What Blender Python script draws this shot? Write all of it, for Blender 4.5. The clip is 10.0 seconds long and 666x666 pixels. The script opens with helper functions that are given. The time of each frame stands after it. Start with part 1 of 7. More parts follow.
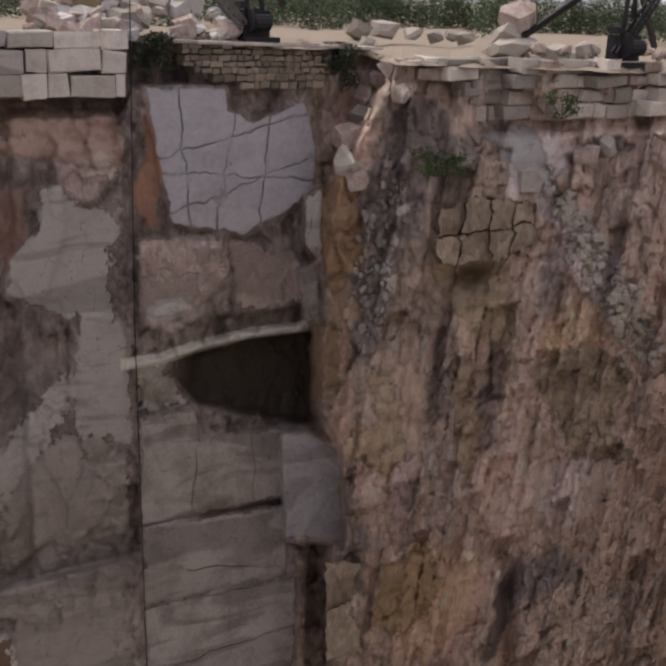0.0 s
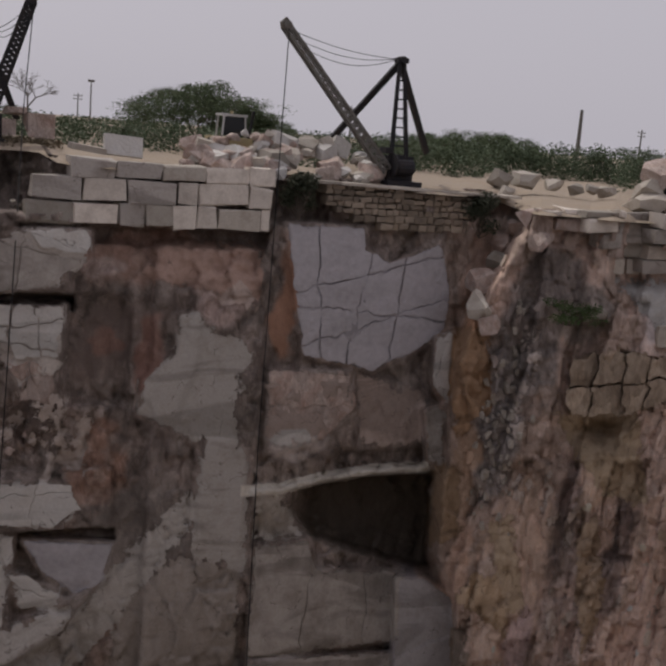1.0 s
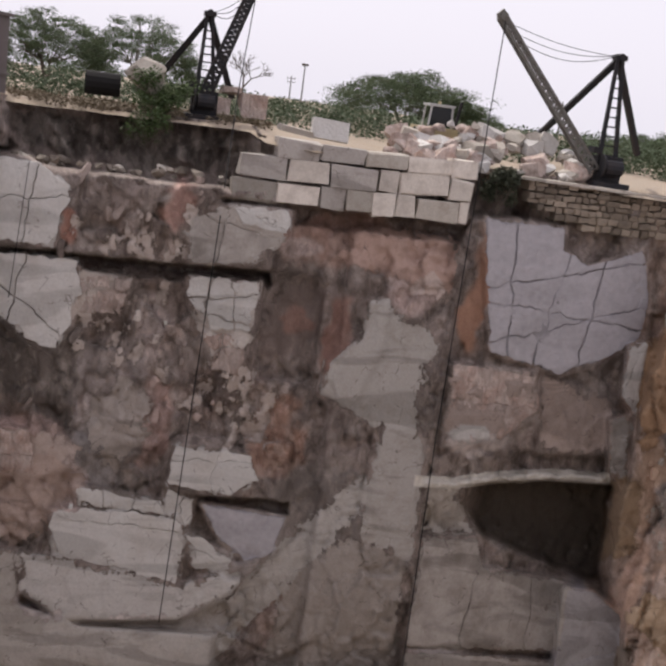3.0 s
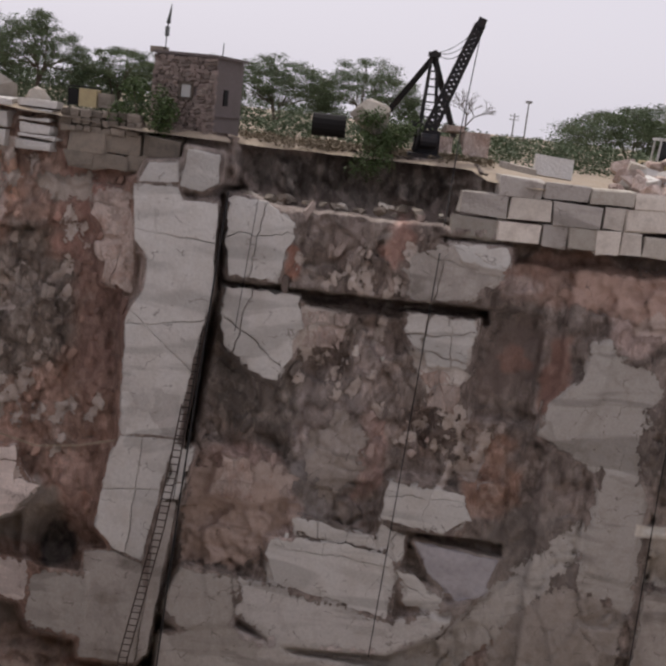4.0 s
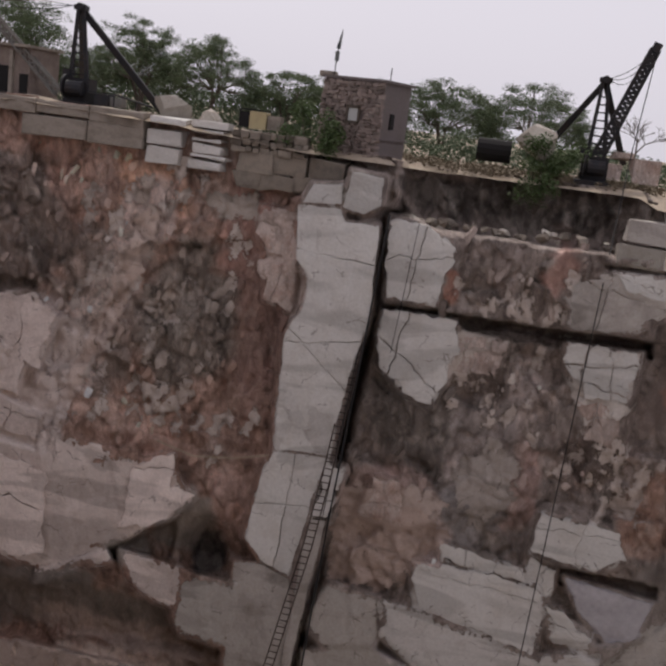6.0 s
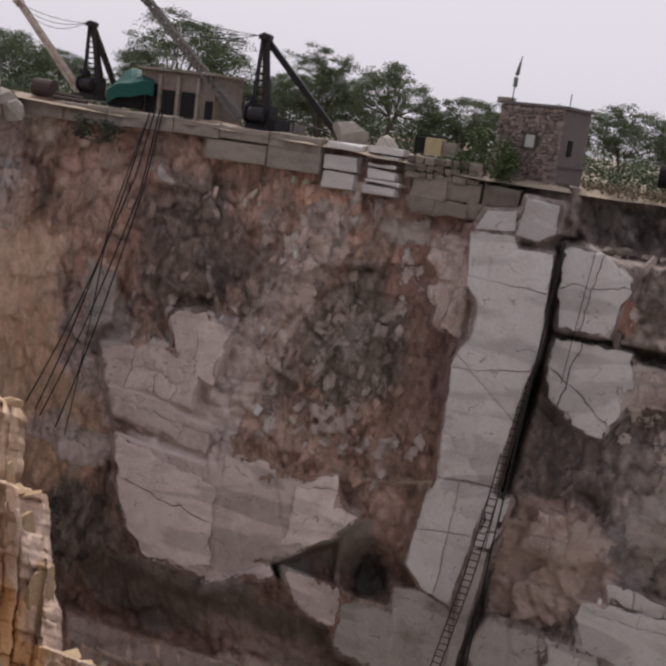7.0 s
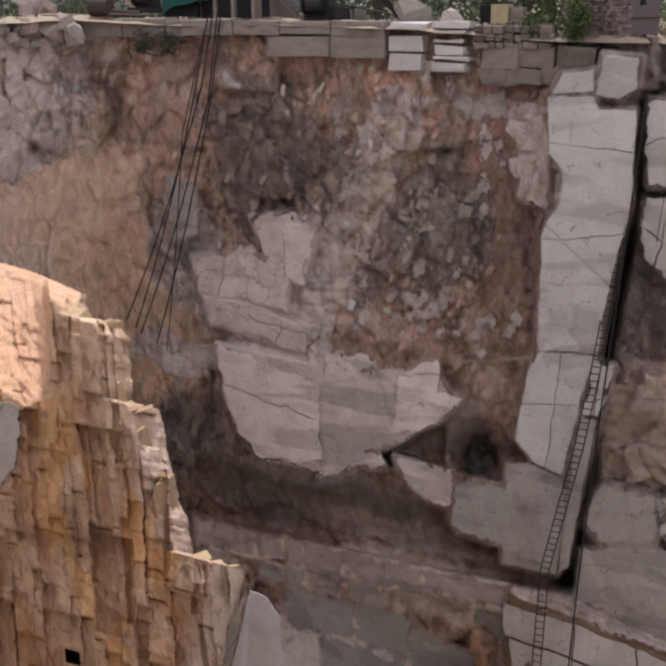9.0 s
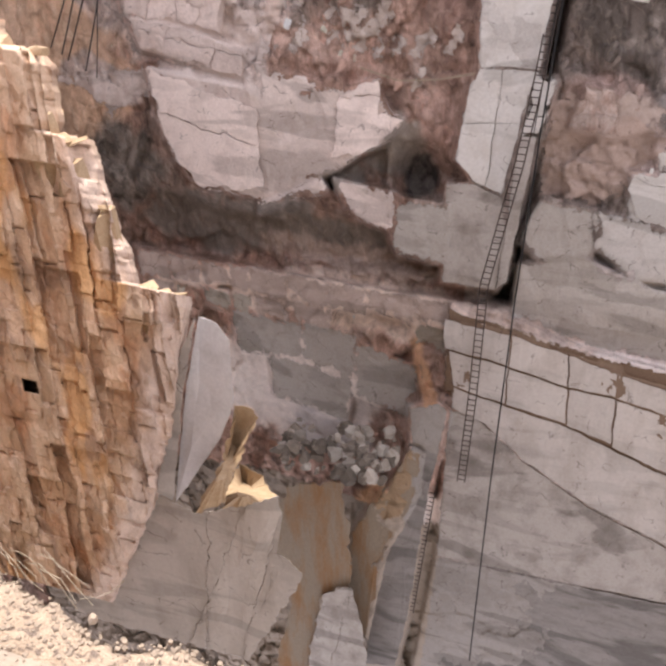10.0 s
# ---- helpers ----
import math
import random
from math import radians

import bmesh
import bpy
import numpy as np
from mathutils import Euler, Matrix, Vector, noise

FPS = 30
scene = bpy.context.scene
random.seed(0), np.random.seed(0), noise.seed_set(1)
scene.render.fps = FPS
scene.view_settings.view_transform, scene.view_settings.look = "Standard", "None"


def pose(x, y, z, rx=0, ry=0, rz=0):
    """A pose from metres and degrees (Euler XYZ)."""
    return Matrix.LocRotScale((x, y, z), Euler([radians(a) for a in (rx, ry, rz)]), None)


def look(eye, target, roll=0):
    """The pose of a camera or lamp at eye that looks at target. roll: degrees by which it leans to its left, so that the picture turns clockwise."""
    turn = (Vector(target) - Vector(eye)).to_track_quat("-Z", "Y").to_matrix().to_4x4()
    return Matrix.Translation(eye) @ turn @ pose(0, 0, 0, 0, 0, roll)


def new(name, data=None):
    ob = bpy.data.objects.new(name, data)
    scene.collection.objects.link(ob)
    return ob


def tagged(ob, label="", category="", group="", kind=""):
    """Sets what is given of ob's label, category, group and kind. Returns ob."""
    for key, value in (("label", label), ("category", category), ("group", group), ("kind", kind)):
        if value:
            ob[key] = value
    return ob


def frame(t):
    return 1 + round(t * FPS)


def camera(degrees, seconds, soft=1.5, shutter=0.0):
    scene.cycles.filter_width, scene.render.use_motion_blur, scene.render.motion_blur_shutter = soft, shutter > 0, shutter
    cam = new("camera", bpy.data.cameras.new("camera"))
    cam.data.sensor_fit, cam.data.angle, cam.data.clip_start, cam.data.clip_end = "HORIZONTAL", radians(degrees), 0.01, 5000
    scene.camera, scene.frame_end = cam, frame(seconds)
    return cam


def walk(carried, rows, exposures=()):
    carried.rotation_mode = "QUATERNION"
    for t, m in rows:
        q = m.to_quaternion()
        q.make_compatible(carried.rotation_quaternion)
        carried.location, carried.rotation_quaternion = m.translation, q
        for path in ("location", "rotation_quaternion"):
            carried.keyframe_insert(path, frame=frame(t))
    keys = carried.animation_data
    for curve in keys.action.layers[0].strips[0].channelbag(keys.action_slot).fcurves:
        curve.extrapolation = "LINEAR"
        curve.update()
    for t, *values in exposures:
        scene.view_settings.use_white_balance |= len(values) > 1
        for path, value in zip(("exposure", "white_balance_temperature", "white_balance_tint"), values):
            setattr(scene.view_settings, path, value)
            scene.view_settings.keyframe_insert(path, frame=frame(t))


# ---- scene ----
cam = camera(35.6, 10.0, soft=3.0)
# Eye at the origin, standing on the near rim; degrees as pose() takes them.
ROWS = [
    (0.0, 72.062, -2.144, -29.887),
    (0.5, 77.561, -2.609, -24.870),
    (1.0, 79.233, -4.433, -22.133),
    (1.5, 77.531, -6.461, -20.580),
    (2.0, 77.673, -5.884, -18.828),
    (2.5, 78.019, -6.236, -16.581),
    (3.0, 77.551, -7.434, -10.919),
    (3.2, 77.458, -7.488, -7.515),
    (4.3, 78.374, -6.160, 2.651),
    (4.5, 78.376, -6.306, 3.365),
    (5.0, 78.231, -6.382, 4.874),
    (5.2, 78.200, -6.257, 5.653),
    (6.3, 78.486, -7.187, 12.576),
    (6.5, 78.499, -7.147, 14.527),
    (7.0, 78.624, -7.105, 19.683),
    (7.5, 78.746, -6.707, 23.038),
    (8.0, 78.586, -4.651, 25.608),
    (8.5, 77.995, -1.362, 25.907),
    (9.0, 72.444, 0.511, 22.873),
    (9.5, 64.266, 0.388, 20.204),
    (10.0, 57.320, 0.935, 19.172),
]
EXPOSURES = [(0.0, -0.1), (0.5, -0.42), (1.0, -0.6), (1.5, 0.1), (2.0, 0.24), (2.5, 0.02), (3.0, 0.34), (3.4, 0.28), (4.3, -0.03), (8.6, 0.03), (9.0, 0.4), (9.3, 1.4), (9.5, 1.97), (9.7, 1.8), (10.0, 1.35)]
walk(cam, [(t, pose(0, 0, 0, rx, ry, rz)) for t, rx, ry, rz in ROWS], EXPOSURES)

# ---- light: hazy high sun from beyond the far rim, pale sky ----
SUN_EL, SUN_AZ = 56.0, -22.0
world = bpy.data.worlds.new("world")
scene.world = world
world.use_nodes = True
wn = world.node_tree.nodes
wl = world.node_tree.links
sky = wn.new("ShaderNodeTexSky")
sky.sky_type = "NISHITA"
sky.sun_disc = False
sky.sun_elevation = radians(SUN_EL)
sky.sun_rotation = radians(SUN_AZ)
sky.air_density, sky.dust_density, sky.ozone_density = 1.0, 6.0, 1.0
hsv = wn.new("ShaderNodeHueSaturation")
hsv.inputs["Saturation"].default_value = 0.3
tint = wn.new("ShaderNodeMix")
tint.data_type, tint.blend_type = "RGBA", "MULTIPLY"
tint.inputs["Factor"].default_value = 1.0
tint.inputs["B"].default_value = (1.0, 0.955, 1.0, 1)
wl.new(sky.outputs[0], hsv.inputs["Color"])
wl.new(hsv.outputs[0], tint.inputs["A"])
haze = wn.new("ShaderNodeMix")
haze.data_type = "RGBA"
haze.inputs["Factor"].default_value = 0.82
haze.inputs["B"].default_value = (8.2, 7.8, 8.65, 1)
wl.new(tint.outputs["Result"], haze.inputs["A"])
wl.new(haze.outputs["Result"], wn["Background"].inputs[0])
wn["Background"].inputs[1].default_value = 0.10
sun = new("sun", bpy.data.lights.new("sun", "SUN"))
sun.data.energy, sun.data.angle, sun.data.color = 2.4, radians(3.0), (1.0, 0.93, 0.84)
a, e = radians(SUN_AZ), radians(SUN_EL)
sun.matrix_world = look((math.sin(a) * math.cos(e) * 200, math.cos(a) * math.cos(e) * 200, math.sin(e) * 200), (0, 0, 0))


# ---- materials ----
def banded(n, l, place, colour, amount):
    """Flowing darker bands and thin earth-filled cracks of marble laid over a colour."""
    bmap = n.new("ShaderNodeMapping")
    bmap.inputs["Scale"].default_value, bmap.inputs["Rotation"].default_value = (0.085, 0.085, 0.34), (0.15, 0.22, 0.0)
    l.new(place, bmap.inputs["Vector"])
    flow = n.new("ShaderNodeTexNoise")
    flow.inputs["Scale"].default_value, flow.inputs["Detail"].default_value, flow.inputs["Roughness"].default_value, flow.inputs["Distortion"].default_value = 1.0, 4, 0.5, 1.1
    l.new(bmap.outputs[0], flow.inputs["Vector"])
    for lo, hi, share, dark in ((0.52, 0.60, amount, 0.55), (0.42, 0.36, amount * 0.7, 0.70)):
        ramp = n.new("ShaderNodeMapRange")
        ramp.interpolation_type = "SMOOTHSTEP"
        ramp.inputs["From Min"].default_value, ramp.inputs["From Max"].default_value = lo, hi
        ramp.inputs["To Max"].default_value = share
        l.new(flow.outputs["Fac"], ramp.inputs["Value"])
        mul = n.new("ShaderNodeMix")
        mul.data_type, mul.blend_type = "RGBA", "MULTIPLY"
        mul.inputs["B"].default_value = (dark, dark * 0.985, dark * 0.97, 1)
        l.new(ramp.outputs[0], mul.inputs["Factor"]), l.new(colour, mul.inputs["A"])
        colour = mul.outputs["Result"]
    # cracks: borders of crooked cells, broken off here and there
    jitter = n.new("ShaderNodeTexNoise")
    jitter.inputs["Scale"].default_value, jitter.inputs["Detail"].default_value = 1.3, 5
    l.new(place, jitter.inputs["Vector"])
    warped = n.new("ShaderNodeMix")
    warped.data_type, warped.blend_type = "RGBA", "LINEAR_LIGHT"
    warped.inputs["Factor"].default_value = 0.45
    l.new(place, warped.inputs["A"]), l.new(jitter.outputs["Color"], warped.inputs["B"])
    cells = n.new("ShaderNodeTexVoronoi")
    cells.feature = "DISTANCE_TO_EDGE"
    cells.inputs["Scale"].default_value = 0.55
    l.new(warped.outputs["Result"], cells.inputs["Vector"])
    line = n.new("ShaderNodeMapRange")
    line.inputs["From Min"].default_value, line.inputs["From Max"].default_value = 0.006, 0.018
    line.inputs["To Min"].default_value, line.inputs["To Max"].default_value = 1.0, 0.0
    l.new(cells.outputs["Distance"], line.inputs["Value"])
    gate = n.new("ShaderNodeMapRange")
    gate.inputs["From Min"].default_value, gate.inputs["From Max"].default_value = 0.53, 0.60
    gate.inputs["To Max"].default_value = 0.55
    l.new(jitter.outputs["Fac"], gate.inputs["Value"])
    both = n.new("ShaderNodeMath")
    both.operation = "MULTIPLY"
    l.new(line.outputs[0], both.inputs[0]), l.new(gate.outputs[0], both.inputs[1])
    crack = n.new("ShaderNodeMix")
    crack.data_type = "RGBA"
    crack.inputs["B"].default_value = (0.07, 0.05, 0.04, 1)
    l.new(both.outputs[0], crack.inputs["Factor"]), l.new(colour, crack.inputs["A"])
    return crack.outputs["Result"]


def face_material():
    """The quarry face: broken earthy rock of the colour 'tone', and marble of the colour 'stone' wherever 'bare' is above zero."""
    m = bpy.data.materials.new("rock_face")
    m.use_nodes = True
    n, l = m.node_tree.nodes, m.node_tree.links
    b = n["Principled BSDF"]
    b.inputs["Roughness"].default_value, b.inputs["Specular IOR Level"].default_value = 0.85, 0.25
    place = n.new("ShaderNodeNewGeometry").outputs["Position"]

    def attr(name, out):
        a = n.new("ShaderNodeAttribute")
        a.attribute_name = name
        return a.outputs[out]

    def calc(op, x, y, z=None):
        q = n.new("ShaderNodeMath")
        q.operation = op
        for k, v in enumerate((x, y, z)):
            if isinstance(v, (int, float)):
                q.inputs[k].default_value = v
            elif v is not None:
                l.new(v, q.inputs[k])
        return q.outputs[0]

    def grain(scale, detail, rough, twist=0.0, stretch=(1, 1, 1), turn=0.0):
        mp = n.new("ShaderNodeMapping")
        mp.inputs["Scale"].default_value, mp.inputs["Rotation"].default_value = stretch, (0, turn, 0)
        l.new(place, mp.inputs["Vector"])
        q = n.new("ShaderNodeTexNoise")
        q.inputs["Scale"].default_value, q.inputs["Detail"].default_value, q.inputs["Roughness"].default_value, q.inputs["Distortion"].default_value = scale, detail, rough, twist
        l.new(mp.outputs[0], q.inputs["Vector"])
        return q

    def ramp(v, lo, hi, top=1.0):
        q = n.new("ShaderNodeMapRange")
        q.inputs["From Min"].default_value, q.inputs["From Max"].default_value, q.inputs["To Max"].default_value = lo, hi, top
        l.new(v, q.inputs["Value"])
        return q.outputs[0]

    def blend(fac, x, y, kind="MIX"):
        q = n.new("ShaderNodeMix")
        q.data_type, q.blend_type = "RGBA", kind
        for key, v in (("Factor", fac), ("A", x), ("B", y)):
            if isinstance(v, (int, float)):
                q.inputs[key].default_value = v
            elif isinstance(v, tuple):
                q.inputs[key].default_value = (*v, 1)
            else:
                l.new(v, q.inputs[key])
        return q.outputs["Result"]

    tone_, stone, bare_, broken = attr("tone", "Color"), attr("stone", "Color"), attr("bare", "Fac"), attr("broken", "Fac")
    coarse, fine = grain(1.0, 8, 0.66).outputs["Fac"], grain(7.0, 6, 0.65).outputs["Fac"]
    shard = grain(1.15, 9, 0.68, 0.7, (1.25, 1.0, 0.62), 0.35).outputs["Fac"]
    soft = grain(0.5, 5, 0.55, 1.2, (1.0, 1.0, 0.8), -0.2).outputs["Fac"]
    # earthy rock: pale split faces and dark pockets with sharp edges
    rock = blend(calc("MULTIPLY", ramp(shard, 0.545, 0.575, 0.62), broken), tone_, blend(0.22, blend(1.0, tone_, (1.5, 1.47, 1.45), "MULTIPLY"), (0.56, 0.49, 0.44)))
    rock = blend(calc("MULTIPLY", ramp(shard, 0.455, 0.425, 0.60), broken), rock, blend(1.0, tone_, (0.54, 0.52, 0.51), "MULTIPLY"))
    rock = blend(ramp(soft, 0.5, 0.62, 0.35), rock, blend(1.0, rock, (0.72, 0.70, 0.69), "MULTIPLY"))
    # marble
    marble = banded(n, l, place, stone, 0.6)
    marble = blend(ramp(coarse, 0.5, 0.66, 0.45), marble, blend(1.0, marble, (0.74, 0.70, 0.66), "MULTIPLY"))
    edge = calc("ADD", bare_, calc("ADD", calc("MULTIPLY_ADD", coarse, 2.6, -1.3), calc("MULTIPLY_ADD", shard, 1.3, -0.65)))
    mask = ramp(edge, -0.02, 0.04)
    rim_ = calc("MULTIPLY", ramp(edge, -0.16, -0.02), ramp(edge, 0.03, -0.02))
    colour = blend(mask, rock, marble)
    colour = blend(calc("MULTIPLY", rim_, 0.55), colour, blend(1.0, colour, (0.45, 0.42, 0.40), "MULTIPLY"))
    hs = n.new("ShaderNodeHueSaturation")
    l.new(calc("MULTIPLY_ADD", fine, 0.5, 0.75), hs.inputs["Value"]), l.new(colour, hs.inputs["Color"])
    l.new(hs.outputs[0], b.inputs["Base Color"])
    normal = None
    for height, dist, power in ((shard, 0.9, calc("MULTIPLY", calc("MULTIPLY_ADD", mask, -0.75, 1.0), calc("MULTIPLY_ADD", broken, 0.7, 0.15))), (mask, 0.12, 0.6), (fine, 0.10, 0.35)):
        bp = n.new("ShaderNodeBump")
        bp.inputs["Distance"].default_value = dist
        if isinstance(power, float):
            bp.inputs["Strength"].default_value = power
        else:
            l.new(power, bp.inputs["Strength"])
        l.new(height, bp.inputs["Height"])
        if normal:
            l.new(normal, bp.inputs["Normal"])
        normal = bp.outputs[0]
    l.new(normal, b.inputs["Normal"])
    return m


def material(name, color, rough=0.85, metal=0.0, vary=0.25, scale=1.0, bump=0.3, stain=None, stain_amt=0.5, attr="", streak=1.0, island=0.0, vein=0.0, chunk=0.0):
    """A surface with broad stains, fine grain and bump; scale is the size of its stains in metres."""
    m = bpy.data.materials.new(name)
    m.use_nodes = True
    n, l = m.node_tree.nodes, m.node_tree.links
    b = n["Principled BSDF"]
    b.inputs["Roughness"].default_value, b.inputs["Metallic"].default_value = rough, metal
    b.inputs["Specular IOR Level"].default_value = 0.25
    geo = n.new("ShaderNodeNewGeometry")
    mp = n.new("ShaderNodeMapping")
    mp.inputs["Scale"].default_value = (1 / scale, 1 / scale, 1 / (scale * streak))
    l.new(geo.outputs["Position"], mp.inputs["Vector"])
    big = n.new("ShaderNodeTexNoise")
    big.inputs["Scale"].default_value, big.inputs["Detail"].default_value, big.inputs["Roughness"].default_value = 1.0, 8, 0.65
    fine = n.new("ShaderNodeTexNoise")
    fine.inputs["Scale"].default_value, fine.inputs["Detail"].default_value = 9.0, 5
    grain = n.new("ShaderNodeMapping")
    grain.inputs["Scale"].default_value = (1 / scale,) * 3
    l.new(geo.outputs["Position"], grain.inputs["Vector"])
    l.new(mp.outputs[0], big.inputs["Vector"]), l.new(grain.outputs[0], fine.inputs["Vector"])
    if attr:
        src = n.new("ShaderNodeAttribute")
        src.attribute_name = attr
        base = src.outputs["Color"]
    else:
        src = n.new("ShaderNodeRGB")
        src.outputs[0].default_value = (*color, 1)
        base = src.outputs[0]
    ramp = n.new("ShaderNodeMapRange")
    ramp.inputs["From Min"].default_value, ramp.inputs["From Max"].default_value = 0.45, 0.68
    l.new(big.outputs["Fac"], ramp.inputs["Value"])
    amt = n.new("ShaderNodeMath")
    amt.operation = "MULTIPLY"
    amt.inputs[1].default_value = stain_amt if stain else 0.0
    l.new(ramp.outputs[0], amt.inputs[0])
    mix = n.new("ShaderNodeMix")
    mix.data_type = "RGBA"
    l.new(amt.outputs[0], mix.inputs["Factor"]), l.new(base, mix.inputs["A"])
    mix.inputs["B"].default_value = (*(stain or color), 1)
    colour = mix.outputs["Result"]
    if vein:
        colour = banded(n, l, geo.outputs["Position"], colour, vein)
    val = n.new("ShaderNodeMath")
    val.operation = "MULTIPLY_ADD"
    val.inputs[1].default_value, val.inputs[2].default_value = 2 * vary, 1 - vary
    l.new(fine.outputs["Fac"], val.inputs[0])
    last = val.outputs[0]
    cells = []
    for size in ((0.75, 0.26) if chunk else ()):
        jit = n.new("ShaderNodeMix")
        jit.data_type, jit.blend_type = "RGBA", "LINEAR_LIGHT"
        jit.inputs["Factor"].default_value = 0.22
        cm = n.new("ShaderNodeMapping")
        cm.inputs["Scale"].default_value = (1 / size, 0.5 / size, 0.55 / size)
        cm.inputs["Rotation"].default_value = (0, 0.25, 0)
        l.new(geo.outputs["Position"], cm.inputs["Vector"])
        l.new(cm.outputs[0], jit.inputs["A"]), l.new(fine.outputs["Color"], jit.inputs["B"])
        vo = n.new("ShaderNodeTexVoronoi")
        vo.inputs["Scale"].default_value = 1.0
        l.new(jit.outputs["Result"], vo.inputs["Vector"])
        sep = n.new("ShaderNodeSeparateColor")
        l.new(vo.outputs["Color"], sep.inputs[0])
        cv = n.new("ShaderNodeMath")
        cv.operation = "MULTIPLY_ADD"
        cv.inputs[1].default_value, cv.inputs[2].default_value = 2 * chunk, 1 - chunk
        l.new(sep.outputs[0], cv.inputs[0])
        pr = n.new("ShaderNodeMath")
        pr.operation = "MULTIPLY"
        l.new(last, pr.inputs[0]), l.new(cv.outputs[0], pr.inputs[1])
        last = pr.outputs[0]
        cells.append((vo.outputs["Distance"], sep.outputs[1], size))
    if island:
        rnd = n.new("ShaderNodeObjectInfo")
        iv = n.new("ShaderNodeMath")
        iv.operation = "MULTIPLY_ADD"
        iv.inputs[1].default_value, iv.inputs[2].default_value = 2 * island, 1 - island
        l.new(rnd.outputs["Random"], iv.inputs[0])
        pr = n.new("ShaderNodeMath")
        pr.operation = "MULTIPLY"
        l.new(last, pr.inputs[0]), l.new(iv.outputs[0], pr.inputs[1])
        last = pr.outputs[0]
    hs = n.new("ShaderNodeHueSaturation")
    l.new(last, hs.inputs["Value"]), l.new(colour, hs.inputs["Color"])
    l.new(hs.outputs[0], b.inputs["Base Color"])
    if bump:
        add = n.new("ShaderNodeMath")
        l.new(big.outputs["Fac"], add.inputs[0]), l.new(fine.outputs["Fac"], add.inputs[1])
        bp = n.new("ShaderNodeBump")
        bp.inputs["Strength"].default_value, bp.inputs["Distance"].default_value = bump, 0.15 * scale
        l.new(add.outputs[0], bp.inputs["Height"])
        normal = bp.outputs[0]
        for dist, flat_, size in cells:
            hgt = n.new("ShaderNodeMath")
            hgt.operation = "SUBTRACT"
            l.new(flat_, hgt.inputs[0]), l.new(dist, hgt.inputs[1])
            cb = n.new("ShaderNodeBump")
            cb.inputs["Strength"].default_value, cb.inputs["Distance"].default_value = 0.75, 0.35 * size
            l.new(hgt.outputs[0], cb.inputs["Height"]), l.new(normal, cb.inputs["Normal"])
            normal = cb.outputs[0]
        l.new(normal, b.inputs["Normal"])
    return m


WHITE, GREY, VIOLET = (0.55, 0.53, 0.505), (0.34, 0.305, 0.275), (0.42, 0.40, 0.42)
RED, BROWN, DARK, OCHRE, PINK, TAN = (0.26, 0.135, 0.095), (0.19, 0.14, 0.105), (0.095, 0.085, 0.075), (0.42, 0.26, 0.12), (0.46, 0.345, 0.30), (0.36, 0.27, 0.19)
M_WALL = face_material()
M_MARBLE = material("white_marble", WHITE, vein=0.5, rough=0.6, scale=1.6, vary=0.14, bump=0.3, stain=(0.45, 0.415, 0.375), stain_amt=0.6, streak=1.2, island=0.07)
M_VIOLET = material("grey_marble", VIOLET, rough=0.6, scale=3.0, vary=0.2, bump=0.3, stain=(0.30, 0.285, 0.29), stain_amt=0.6, streak=0.6)
M_PALE = material("blue_white_marble", (0.66, 0.65, 0.67), rough=0.6, scale=1.5, vary=0.15, bump=0.15, stain=(0.46, 0.45, 0.455), stain_amt=0.5)
M_GREYM = material("dull_grey_marble", (0.40, 0.365, 0.335), vein=0.75, rough=0.7, scale=1.8, vary=0.16, bump=0.35, stain=(0.20, 0.17, 0.145), stain_amt=0.7, streak=1.4, island=0.08)
M_PINK = material("pink_rock", (0.45, 0.37, 0.33), chunk=0.14, scale=1.4, vary=0.2, bump=0.4, stain=(0.28, 0.17, 0.13), stain_amt=0.7, island=0.15)
M_CREAM = material("cream_grey_marble", (0.50, 0.46, 0.425), vein=0.45, rough=0.6, scale=2.0, vary=0.12, bump=0.25, stain=(0.34, 0.295, 0.255), stain_amt=0.7, streak=3.0, island=0.06)
# dark-banded marble, with the shade low in the pit put into its base colour
M_LOWER = material("shaded_banded_marble", (0.235, 0.215, 0.20), vein=0.9, rough=0.65, scale=2.0, vary=0.14, bump=0.25, stain=(0.15, 0.13, 0.115), stain_amt=0.7, streak=0.4)
M_ROSE = material("rose_white_marble", (0.74, 0.645, 0.595), vein=0.55, rough=0.6, scale=1.6, vary=0.16, bump=0.35, stain=(0.50, 0.42, 0.38), stain_amt=0.55, streak=1.2, island=0.07)
M_PINKW = material("pinkish_white_marble", (0.64, 0.55, 0.505), vein=0.4, scale=1.4, vary=0.2, bump=0.4, stain=(0.34, 0.26, 0.225), stain_amt=0.6, island=0.1)
M_EARTH = material("crack_earth", (0.17, 0.115, 0.08), scale=0.8, vary=0.3, bump=0.5)
M_BLOCK = material("quarried_block", (0.64, 0.58, 0.515), scale=0.9, vary=0.2, bump=0.35, stain=(0.30, 0.25, 0.21), stain_amt=0.45, island=0.22)
M_STAINED = material("stained_marble", (0.25, 0.205, 0.155), scale=1.3, vary=0.2, bump=0.4, stain=(0.24, 0.125, 0.05), stain_amt=1.0, streak=5.0)
M_SCRUB = material("scrub_leaves", (0.07, 0.098, 0.055), rough=0.7, scale=2.0, vary=0.4, bump=0.0, stain=(0.11, 0.135, 0.075), stain_amt=0.6)
M_DRYSCRUB = material("dry_brown_scrub", (0.16, 0.13, 0.09), rough=0.8, scale=1.0, vary=0.4, bump=0.0)
M_RUBBLE = material("rubble_stone", (0.40, 0.365, 0.32), scale=0.7, vary=0.25, bump=0.4, stain=(0.25, 0.205, 0.165), stain_amt=0.6, island=0.3)
